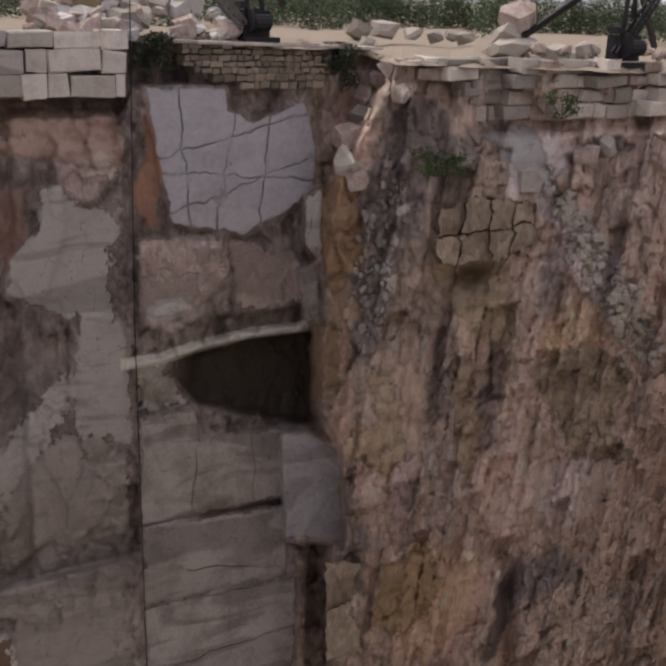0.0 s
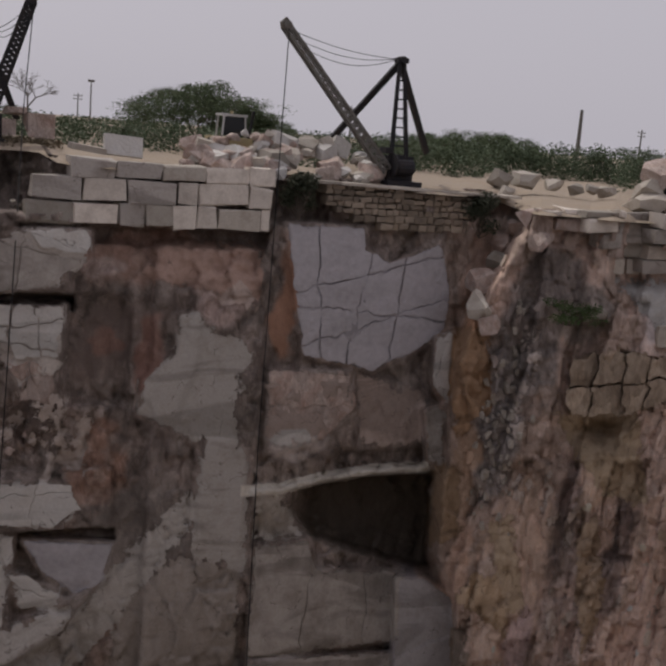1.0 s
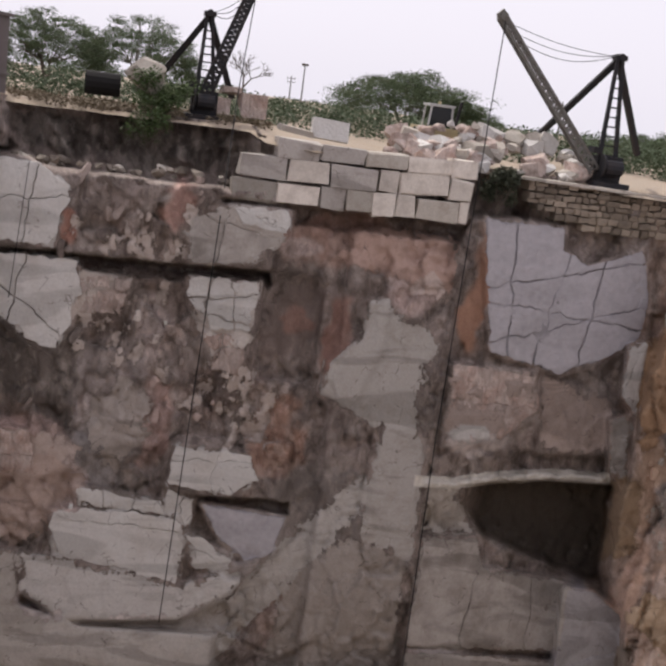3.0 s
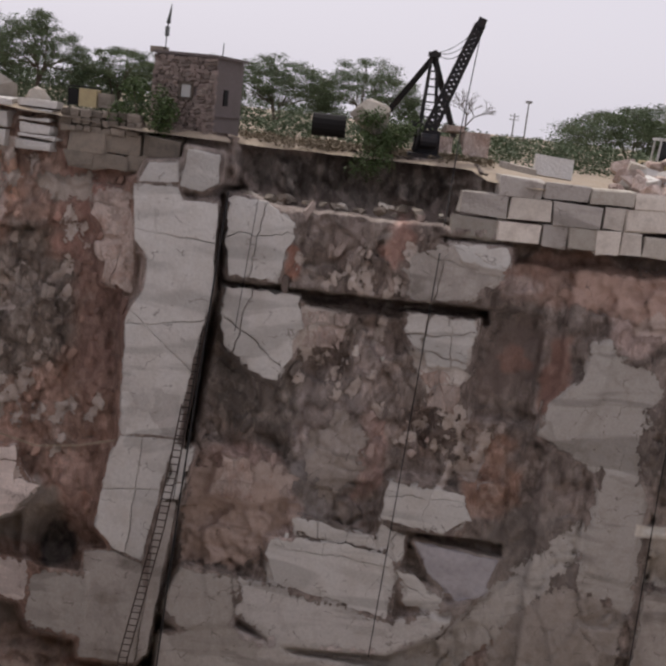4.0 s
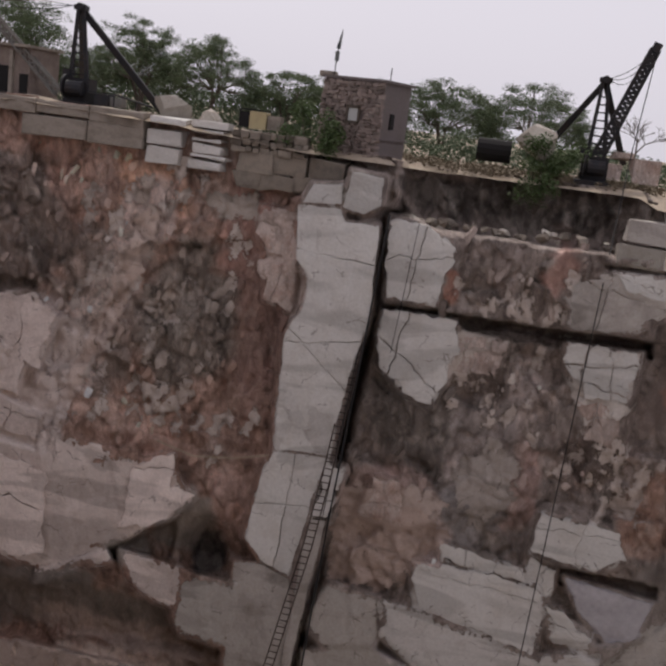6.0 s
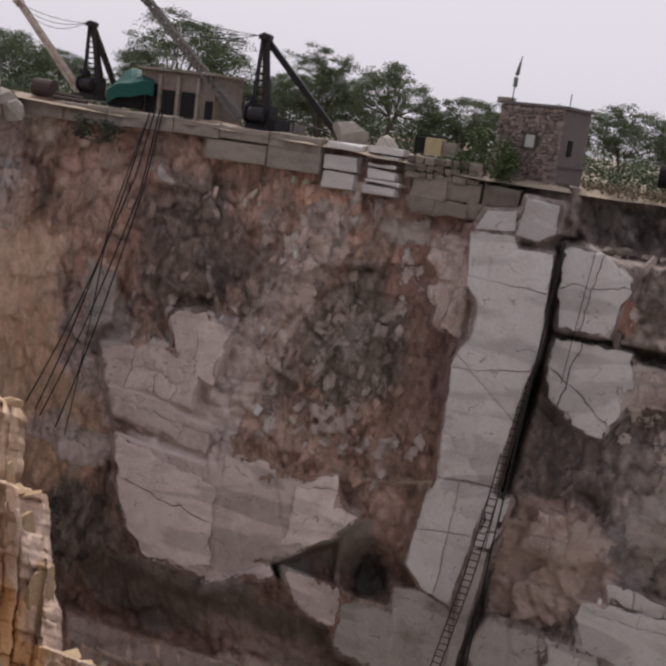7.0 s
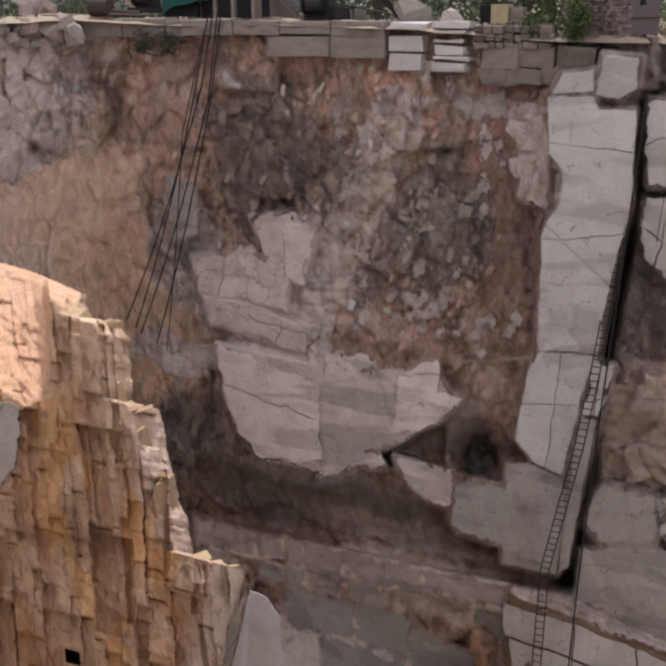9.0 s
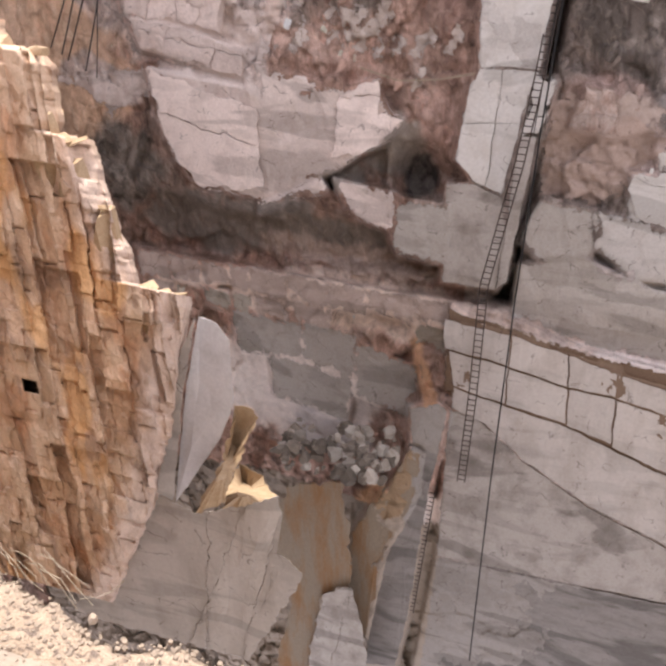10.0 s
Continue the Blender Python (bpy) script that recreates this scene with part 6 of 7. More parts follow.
def derrick(base, top, foot, tip, legs, y, boom_mat=None, boom_w=0.55, label="dark steel stiff-leg derrick crane with a raised boom", house=1.0, plumb=None):
    th = thing("derrick_crane", label, "crane", "derricks round the pit")
    B, T, F, P = at(*base, y), at(*top, y), at(*foot, y - 0.4), at(*tip, y - 1.0)
    for sg, tw in ((-1, 0.09), (1, 0.09)):
        b = Build().beam(B + Vector((sg * 0.62, 0, 0.2)), T + Vector((sg * 0.16, 0, 0)), 0.26, 0.22, 0.2)
        part("mast_leg", b, M_STEEL, th)
    n = 9
    for i in range(n):
        s = 0.22 + 0.7 * i / n
        c, hw = B.lerp(T, s), 0.62 - 0.46 * s
        part("rung", Build().beam(c + Vector((-hw, 0, 0)), c + Vector((hw, 0, 0)), 0.09), M_STEEL, th)
    for lx, lz, ly in legs:
        L = at(lx, lz, ly)
        part("back_leg", Build().beam(T + Vector((0, 0.2, -0.05)), L, 0.38, 0.3), M_STEEL, th)
    part("mast_head", Build().box(T + Vector((0, 0.05, 0.05)), (0.75, 0.6, 0.3)).tube([T + Vector((0, -0.3, 0.1)), T + Vector((0, 0.5, 0.1))], 0.22, 10), M_STEEL, th)
    bm_ = lattice_beam(th, F, P, boom_w, boom_mat or M_STEEL, 22, "boom", "" if not boom_mat else "weathered lattice boom")
    d = (P - F).normalized()
    part("boom_head", Build().box(P, (0.28, 0.5, 0.75), d.to_track_quat("Z", "Y").to_matrix()).tube([P + Vector((0, -0.3, 0)), P + Vector((0, 0.5, 0))], 0.25, 10), boom_mat or M_STEEL, bm_)
    # winch house at the foot of the mast
    h = house
    part("winch_frame", Build().box(B + Vector((0, 0.3, 0.75 * h)), (1.7 * h, 1.3, 1.7 * h)).box(B + Vector((-0.9 * h, 0.2, 1.9 * h)), (0.5 * h, 0.9, 0.4)), M_STEEL, th)
    part("drum", Build().tube([B + Vector((-0.5 * h, -0.7, 0.9 * h)), B + Vector((0.6 * h, -0.7, 0.9 * h))], 0.5 * h, 12), M_STEEL, th)
    part("gear", Build().tube([B + Vector((-0.75 * h, -0.6, 1.0 * h)), B + Vector((-0.62 * h, -0.6, 1.0 * h))], 0.75 * h, 16), M_STEEL, th)
    part("base_plate", Build().box(B + Vector((0, 0, -0.15)), (2.4 * h, 2.2, 0.35)), M_STEEL, th)
    part("brace", Build().beam(B + Vector((0.6, 0, 0.4)), B.lerp(T, 0.55) + Vector((0.4, 0.3, 0)), 0.1).beam(B + Vector((-0.9 * h, -0.3, 0)), B + Vector((-0.5 * h, 0, 2.3 * h)), 0.12), M_STEEL, th)
    for k in range(3):
        a0, a1 = T + Vector((0, -0.1 * k, 0.1 + 0.06 * k)), P + (F - P) * (0.03 + 0.06 * k)
        sag = [a0.lerp(a1, s) + Vector((0, 0, -(0.30 + 0.22 * k) * math.sin(3.14 * s))) for s in np.linspace(0, 1, 12)]
        part("topping_rope", Build().tube(sag, 0.022, 5), M_CABLE, th)
    if plumb:
        pts = [P + Vector((0.1, -0.2, 0))] + [at(px_, pz_, py_) for px_, pz_, py_ in plumb]
        part("hoist_rope", Build().tube(pts, 0.032, 6), M_CABLE, th)
    return th


derrick((29.05, -2.5), (28.65, 4.85), (28.3, -1.9), (20.95, 6.2), ((23.8, -0.8, 66), (30.9, -0.6, 65)), 61.0, M_GSTEEL, 0.62, plumb=((21.05, 0, 58.5), (20.9, -20, 57.2), (21.3, -50, 56)))
derrick((4.25, -1.55), (4.1, 3.9), (4.25, -0.5), (6.43, 5.85), ((1.9, 0.6, 71), (5.75, -0.4, 71)), 67.5, None, 0.75, "black steel derrick crane above the bench", 0.95, plumb=((6.1, 0, 66), (5.8, -7.9, 57.5), (4.7, -33, 56.4)))
derrick((-38.4, -0.1), (-38.7, 4.3), (-39.4, 0.1), (-44.45, 5.35), ((-36.6, 0.6, 73), (-37.6, 0.5, 74)), 69.0, M_PALESTEEL, 0.45, "derrick crane with a pale chequered lattice boom", 0.8)
derrick((-26.25, -0.8), (-26.45, 4.6), (-27.6, -0.4), (-34.9, 6.2), ((-21.0, -0.7, 64), (-26.0, 0.4, 68)), 61.5, M_GSTEEL, 0.5, "grey steel derrick crane beside the shed", 0.9)
derrick((-54.2, -0.3), (-54.6, 4.5), (-53.6, -0.2), (-48.9, 5.1), ((-57.5, -0.2, 62), (-56, 0, 64)), 58.0, M_GSTEEL, 0.5, "grey steel derrick crane at the far corner", 0.9)
derrick((60.5, -3.9), (60.4, 3.6), (59.8, -3.4), (66.5, 5.0), ((50.2, -2.2, 57), (63.5, -2.8, 58)), 53.5, None, 0.6, "dark steel derrick crane on the spur", 1.1)


# ---- hut with flagpole ----
def hut():
    th = thing("stone_hut", "small flat-roofed hut of brown rubble stone", "hut")
    A_, M_, Rr = Vector((-11.95, 62.3, 0)), Vector((-8.0, 60.4, 0)), Vector((-6.75, 64.0, 0))
    zt, zb = 2.45, -2.5
    rng = random.Random(3)
    k = A_ + (Rr - M_)
    core = Build()
    pts = [A_, M_, Rr, k]
    c0 = sum(pts, Vector()) / 4
    ins = [p + (c0 - p).normalized() * 0.12 for p in pts]
    core.add([p + Vector((0, 0, zb)) for p in ins] + [p + Vector((0, 0, zt)) for p in ins], [(3, 2, 1, 0), (4, 5, 6, 7)] + [(i, (i + 1) % 4, 4 + (i + 1) % 4, 4 + i) for i in range(4)])
    wall = part("wall", core, M_PLASTER, th, "grey-mauve plastered wall core")
    d, n = (M_ - A_).normalized(), None
    out = Vector((d.y, -d.x, 0))
    z, L = zb, (M_ - A_).length
    while z < zt - 0.1:
        h = rng.uniform(0.15, 0.27)
        s = 0.0
        while s < L - 0.05:
            w = min(rng.uniform(0.22, 0.55), L - s)
            mid = s + w / 2
            if not (1.9 < mid < 2.95 and -0.05 < z + h / 2 < 1.0):
                c = A_ + d * mid + out * (-0.06) + Vector((0, 0, z + h / 2))
                m = Matrix((d, -out, Vector((0, 0, 1)))).transposed()
                bb = Build().rock(c, (w * 1.06, 0.22 + 0.06 * rng.random(), h * 1.02), rng, 5, m)
                part("stone", bb, M_HUT, wall)
            s += w
        z += h
    fr = A_ + d * 2.42 + Vector((0, 0, 0.48))
    m = Matrix((d, -out, Vector((0, 0, 1)))).transposed()
    win = part("window", Build().box(fr + out * 0.02, (0.66, 0.06, 0.72), m), M_WINDOW, th, "pale shuttered window")
    fb = Build()
    for sx, sz, w, h in ((-0.42, 0, 0.14, 0.98), (0.42, 0, 0.14, 0.98), (0, 0.45, 0.98, 0.14), (0, -0.45, 0.98, 0.14)):
        fb.box(fr + d * sx + Vector((0, 0, sz)) + out * 0.05, (w, 0.14, h), m)
    part("frame", fb, M_BARK, win)
    d2 = (Rr - M_).normalized()
    o2 = Vector((d2.y, -d2.x, 0))
    m2 = Matrix((d2, -o2, Vector((0, 0, 1)))).transposed()
    # side opening: its inner shade is a near-black panel
    part("window", Build().box(M_ + d2 * 1.5 + Vector((0, 0, 0.3)) - o2 * 0.05, (0.5, 0.1, 0.9), m2), M_BLACK, th, "narrow dark side opening")
    part("ledge", Build().box(M_ + d2 * 1.9 + Vector((0, 0, -0.75)), (3.7, 0.12, 0.1), m2), M_PLASTER, th)
    roof = Build()
    big = [p + (p - c0).normalized() * 0.14 for p in pts]
    roof.add([p + Vector((0, 0, zt)) for p in big] + [p + Vector((0, 0, zt + 0.16)) for p in big], [(3, 2, 1, 0), (4, 5, 6, 7)] + [(i, (i + 1) % 4, 4 + (i + 1) % 4, 4 + i) for i in range(4)])
    part("roof", roof, M_PLASTER, th)
    part("pillar_stub", Build().box(A_ + Vector((0.2, 0.3, zt + 0.2)), (0.9, 0.6, 0.35), m), M_DARKSTONE, th)
    part("rod", Build().beam(M_ + Vector((0.2, 0.4, zt)), M_ + Vector((0.22, 0.4, zt + 0.85)), 0.05), M_STEEL, th)
    fp = thing("flagpole", "thin pole with a furled faded flag", "flagpole")
    b0 = at(-10.95, 2.35, 62.2)
    part("pole", Build().tube([b0, b0 + Vector((0.08, 0, 2.0))], 0.035, 6), M_STEEL, fp)
    part("flag", Build().beam(b0 + Vector((0.05, 0, 1.0)), b0 + Vector((0.05, 0, 1.55)), 0.24, 0.1).beam(b0 + Vector((0.07, 0, 1.7)), b0 + Vector((0.22, 0, 2.8)), 0.26, 0.04, 0.04), M_FLAG, fp)


M_FLAG = material("faded_flag_cloth", (0.14, 0.15, 0.15), scale=0.3, vary=0.3, bump=0.1)
hut()


# ---- shed with tarpaulin ----
def shed():
    th = thing("shed", "weathered low shed with dark doorways and a teal tarpaulin", "shed")
    p0, p1 = at(-34.9, 0, 62), at(-28.9, 0, 60.8)
    d = (p1 - p0).normalized()
    m = Matrix((d, Vector((-d.y, d.x, 0)), Vector((0, 0, 1)))).transposed()
    c = (p0 + p1) / 2
    part("wall", Build().box(c + Vector((0, 1.6, 0.6)), (6.1, 3.0, 2.9), m), M_SHED, th)
    part("roof", Build().box(c + Vector((0, 1.5, 2.12)), (6.5, 3.5, 0.16), m), M_CONC, th)
    # solid near-black panels stand in for the shade inside the doorways
    for s, w, h in ((-2.3, 0.9, 1.9), (-0.9, 1.0, 1.6), (0.7, 1.1, 1.6), (2.4, 0.6, 1.2)):
        part("doorway", Build().box(c + d * s + Vector((0, 0.08, h / 2 - 0.75)), (w, 0.12, h), m), M_BLACK, th)
    for s in (-1.6, -0.1, 1.5):
        part("post", Build().box(c + d * s + Vector((0, -0.02, 0.5)), (0.24, 0.2, 2.6), m), M_CONC, th)
    tb = Build()
    n = 9
    vs = []
    for i in range(n):
        s = i / (n - 1)
        for k in range(5):
            v = k / 4
            vs.append(at(-37.2 + 3.4 * s, 0.35 + 1.6 * math.sin(1.57 * min(1, s * 1.5)) * (0.5 + 0.5 * v) + 0.12 * math.sin(s * 9 + k), 61.2 + 2.6 * v - 0.3 * math.sin(s * 3)))
    tb.add(vs, [(i * 5 + k, (i + 1) * 5 + k, (i + 1) * 5 + k + 1, i * 5 + k + 1) for i in range(n - 1) for k in range(4)])
    for i in range(n - 1):
        q = [vs[i * 5], vs[(i + 1) * 5]]
        tb.add([q[0], q[1], q[1] - Vector((0, 0, 0.9)), q[0] - Vector((0, 0, 0.9))], [(0, 3, 2, 1)])
    part("tarpaulin", tb, M_TARP, th, "teal tarpaulin sheet")
    part("skirt", Build().box(at(-35.8, -0.05, 61.6), (2.6, 0.2, 1.2)), M_BLACK, th)


shed()


def machine(x, z, y, w, h, label, mats, seed):
    th = thing("generator", label, "generator")
    c = at(x, z, y)
    part("body", Build().box(c, (w * 0.45, 1.0, h)), mats[0], th)
    part("tank", Build().box(c + Vector((w * 0.42, 0.1, -0.05)), (w * 0.35, 0.9, h * 0.8)), mats[1], th)
    part("radiator", Build().box(c + Vector((-w * 0.38, 0, 0)), (w * 0.28, 0.9, h * 0.9)), M_BLACK, th)
    fr = Build()
    for sx in (-0.55, 0.55):
        fr.beam(c + Vector((w * sx, 0, -h * 0.6)), c + Vector((w * sx, 0, h * 0.55)), 0.07)
    fr.beam(c + Vector((-w * 0.55, 0, h * 0.58)), c + Vector((w * 0.3, 0, h * 0.58)), 0.07)
    part("frame", fr, M_STEEL, th)


machine(-15.0, -0.55, 60.5, 2.2, 1.0, "faded yellow and grey generator set on the rim", (M_YELLOW, M_CONC), 1)
machine(-24.6, -0.5, 61.0, 2.0, 0.7, "dark winch engine in a pipe frame", (M_STEEL, M_GSTEEL), 2)
tank = tagged(part("water_tank", Build().tube([at(-2.3, -0.55, 70), at(-0.4, -0.55, 70)], 0.75, 14), M_BLACK), "black plastic tank lying behind the bench", "tank")
tagged(part("steel_drum", Build().tube([at(-42.6, 0.0, 60), at(-41.2, -0.05, 60)], 0.6, 14), M_RUST), "rusty dark drum lying on the rim", "drum")
tagged(part("pipe_stack", Build().tube([at(-41.2, -0.5, 59.4), at(-38.6, -0.6, 59.4)], 0.14, 8).tube([at(-41.0, -0.25, 59.8), at(-38.9, -0.4, 59.8)], 0.12, 8), M_RUST), "rusty pipes lying along the parapet", "pipes")
tagged(part("rail", Build().tube([at(-24.0, -0.1, 60), at(-21.6, -0.55, 60)], 0.06, 6).tube([at(-24.0, -0.1, 60), at(-24.0, -0.8, 60)], 0.05, 6).tube([at(-22.6, -0.36, 60), at(-22.6, -0.9, 60)], 0.05, 6), M_STEEL), "bent steel pipe rail at the edge", "rail")


def backhoe():
    th = thing("backhoe_loader", "backhoe loader half hidden behind the rubble", "backhoe")
    c = at(17.9, -0.5, 66)
    part("chassis", Build().box(c + Vector((0, 0.5, -0.5)), (2.2, 3.6, 0.9)), M_YELLOW, th)
    cab = part("cab", Build().box(c + Vector((0, 0, 1.35)), (1.7, 1.6, 0.14)).beam(c + Vector((-0.78, -0.7, 0)), c + Vector((-0.7, -0.7, 1.3)), 0.1).beam(c + Vector((0.78, -0.7, 0)), c + Vector((0.7, -0.7, 1.3)), 0.1).beam(c + Vector((-0.78, 0.7, 0)), c + Vector((-0.7, 0.7, 1.3)), 0.1).beam(c + Vector((0.78, 0.7, 0)), c + Vector((0.7, 0.7, 1.3)), 0.1), M_WINDOW, th, "pale cab frame")
    part("windscreen", Build().box(c + Vector((0, -0.66, 0.65)), (1.4, 0.04, 1.2)), M_GLASS, cab)
    part("beacon", Build().tube([c + Vector((0, 0, 1.4)), c + Vector((0, 0, 1.62))], 0.1, 8), M_YELLOW, cab)
    part("arm", Build().beam(c + Vector((1.0, -0.6, -0.3)), c + Vector((1.15, -1.0, 1.7)), 0.16), M_STEEL, th)
    part("loader_arm", Build().beam(c + Vector((-0.9, -1.0, -0.1)), c + Vector((-1.9, -2.2, -0.9)), 0.25), M_STEEL, th)
    part("bucket", Build().box(c + Vector((-2.2, -2.4, -1.0)), (1.0, 0.7, 0.7), Euler((0.4, 0, 0)).to_matrix()), M_BLACK, th)
    for sx in (-1, 1):
        wh = part("wheel", Build().tube([c + Vector((sx * 0.85, 0.9, -0.9)), c + Vector((sx * 1.2, 0.9, -0.9))], 0.75, 16), M_BLACK, th)
        part("rim", Build().tube([c + Vector((sx * 1.18, 0.9, -0.9)), c + Vector((sx * 1.23, 0.9, -0.9))], 0.35, 12), M_YELLOW, wh)


backhoe()


# ---- poles ----
def pole(x, z0, z1, y, label, arms=0, head=False, r=0.12):
    th = thing("utility_pole" if not head else "lamp_post", label, "pole")
    p, q = at(x, z0, y), at(x, z1, y)
    part("shaft", Build().tube([p, q], r, 8, r * 0.6), M_GSTEEL, th)
    for k in range(arms):
        part("crossarm", Build().beam(q + Vector((-0.8, 0, -0.5 - 0.6 * k)), q + Vector((0.8, 0, -0.5 - 0.6 * k)), 0.12), M_GSTEEL, th)
        for s in (-0.7, 0.7):
            part("insulator", Build().tube([q + Vector((s, 0, -0.45 - 0.6 * k)), q + Vector((s, 0, -0.2 - 0.6 * k))], 0.06, 6), M_WINDOW, th)
    if head:
        part("lamp_head", Build().box(q, (0.8, 0.5, 0.3)), M_GSTEEL, th)


pole(9.7, -1.5, 1.95, 140, "tall lamp post beyond the trees", head=True, r=0.13)
pole(9.0, -1.5, 1.25, 190, "distant steel lattice pylon", 2, r=0.16)
pole(42.35, -1.5, 3.0, 140, "tall tapering mast beyond the scrub", 0, r=0.42)
pole(47.5, -1.5, 2.05, 150, "distant utility pole with crossarms", 2, r=0.22)
pole(25.5, -1.5, 1.9, 150, "distant utility pole with crossarms", 2, r=0.16)
pole(-48.4, -0.5, 4.5, 70, "utility pole with crossarms and insulators", 2, r=0.13)


# ---- trees and bushes ----
def leaves(b, rng, c, r, n, size, flat=0.45):
    for _ in range(n):
        d = Vector((rng.gauss(0, 1), rng.gauss(0, 1), rng.gauss(0, 1))).normalized() * (rng.random() ** 0.45)
        p = c + Vector((d.x * r, d.y * r, d.z * r * flat))
        u = Vector((rng.gauss(0, 1), rng.gauss(0, 1), rng.gauss(0, 0.5))).normalized() * size * rng.uniform(0.6, 1.3)
        v = u.cross(Vector((rng.gauss(0, 1), rng.gauss(0, 1), rng.gauss(0, 1)))).normalized() * size * rng.uniform(0.25, 0.5)
        k = len(b.v)
        b.v.extend((tuple(p - u), tuple(p + v), tuple(p + u), tuple(p - v)))
        b.f.append((k, k + 1, k + 2, k + 3))


def acacia(x, z0, z1, width, y, seed, dens=1.0, label="thorn tree with a wide airy crown of dusty green leaves"):
    rng = random.Random(seed)
    th = thing("tree", label, "tree", "thorn trees behind the rim")
    base, top = at(x, z0, y), at(x, z1, y)
    H, W_ = top.z - base.z, 1.15 * width * y / FAR
    tr, cr, tw = Build(), Build(), Build()
    stems = []
    for k in range(3):
        f = base + Vector((rng.uniform(-0.10, 0.10) * W_, rng.uniform(-0.3, 0.3), H * rng.uniform(0.25, 0.38)))
        tr.tube([base, base.lerp(f, 0.5) + Vector((rng.uniform(-0.15, 0.15), 0, 0)), f], 0.014 * H + 0.05, 6, 0.010 * H + 0.03)
        stems.append(f)
    n = int(78 * (0.6 + W_ / 12))
    for i in range(n):
        s = rng.uniform(-1, 1)
        ex = s * W_ / 2 * 0.95
        dome = 0.93 - 0.42 * abs(s) ** 2.2 + 0.10 * noise.noise(Vector((s * 3, seed, 0)))
        hh = H * dome * rng.uniform(0.36, 1.0) ** 0.75
        tip = base + Vector((ex, rng.uniform(-0.4, 0.4) * W_ * math.sqrt(max(0.05, 1 - s * s)), hh))
        f = min(stems, key=lambda q: abs(q.x - tip.x))
        mid = f.lerp(tip, 0.5) + Vector((rng.gauss(0, 0.03) * W_, 0, H * rng.uniform(0.0, 0.08)))
        if i % 4 == 0:
            tw.tube([f, mid, tip], 0.006 * H + 0.018, 5, 0.014)
        r = W_ * rng.uniform(0.06, 0.12)
        leaves(cr, rng, tip, r, int(120 * dens), 0.006 * W_ + 0.036, 0.42)
        for k in range(2):
            q = tip + Vector((rng.gauss(0, 0.07) * W_, rng.gauss(0, 0.05) * W_, -rng.uniform(0.02, 0.22) * H))
            leaves(cr, rng, q, r * 0.8, int(42 * dens), 0.006 * W_ + 0.036, 0.5)
        for k in range(3):
            q = tip + Vector((math.copysign(rng.uniform(-0.03, 0.10), s) * W_, rng.gauss(0, 0.03) * W_, rng.uniform(-0.03, 0.07) * H))
            tw.tube([tip, q], 0.014, 4, 0.006)
            leaves(cr, rng, tip.lerp(q, 0.7), W_ * 0.05, int(15 * dens), 0.055, 0.5)
    part("trunk", tr, M_BARK, th)
    tagged(part("limb", tw, M_BARK, th), kind="stuff")
    part("crown", cr, M_LEAF, th)


def bush(x, z, rx, rz, y, seed, n=900, mat=None, label="dense dark green bush growing on the rock"):
    rng = random.Random(seed)
    th = thing("bush", label, "bush", "bushes")
    b = Build()
    c = at(x, z, y)
    for k in range(12):
        d = Vector((rng.uniform(-1, 1) * rx, rng.uniform(-0.6, 0.6) * rx, rng.uniform(-0.8, 0.9) * rz))
        part("stem", Build().tube([c - Vector((0, 0, rz)), c + d], 0.03, 4, 0.012), M_BARK, th)
        leaves(b, rng, c + d * 0.75, rx * 0.42, n // 12, 0.13, rz / rx * 0.9)
    part("foliage", b, mat or M_BUSH, th)


acacia(15.9, -1.0, 2.45, 7.4, 95, 1, 1.0)
acacia(19.2, -1.0, 1.2, 4.5, 95, 2, 0.9)
acacia(-4.4, -0.9, 3.2, 5.6, 82, 3, 1.1)
acacia(0.6, -0.9, 3.55, 5.4, 84, 4, 1.1)
acacia(-18.2, -0.9, 4.1, 5.4, 76, 5, 1.2)
acacia(-22.4, -0.9, 4.7, 5.0, 78, 6, 1.2)
acacia(-31.9, -0.5, 5.9, 7.4, 74, 7, 1.2)
acacia(-46.6, -0.4, 3.8, 8.0, 84, 8, 1.1)
acacia(-13.4, -0.9, 2.7, 4.4, 76, 9, 1.1)
acacia(-41.0, -0.4, 2.6, 5.0, 90, 13, 1.0)
acacia(-24.6, -0.5, 2.8, 5.4, 82, 14, 1.1)
acacia(35.2, -1.4, 1.05, 7.0, 105, 10, 0.9)
acacia(31.0, -1.4, 0.7, 5.0, 105, 11, 0.9)
acacia(-9.0, -0.9, 2.9, 3.6, 84, 15, 1.0)
acacia(-52.5, -0.4, 3.2, 5.0, 80, 16, 1.0)
bush(-11.9, -1.0, 1.8, 2.1, 60.0, 31, 3000, None, "leafy green bush growing against the hut")
bush(2.0, -0.8, 2.0, 1.7, 66.0, 32, 2600, None, "green bush hanging over the bench")
bush(1.4, -2.4, 1.7, 1.5, 65.0, 33, 1000, None, "dark bush hanging over the bench")
bush(22.5, -3.6, 1.3, 1.6, 58.9, 34, 2400, M_DARKBUSH, "dark scrub in the corner by the terrace")
bush(35.4, -4.2, 1.5, 1.7, 58.6, 35, 2400, M_DARKBUSH, "dark scrub at the end of the terrace wall")
bush(43.3, -10.9, 2.0, 0.8, 51.5, 36, 900, None, "low green plant clump on the spur")
bush(54.6, -7.0, 1.3, 0.9, 50.5, 37, 500, None, "small dry scrub in the block wall")
bush(-37.6, -2.2, 1.6, 0.9, 58.4, 38, 900, M_DARKBUSH, "dark scrub below the parapet")


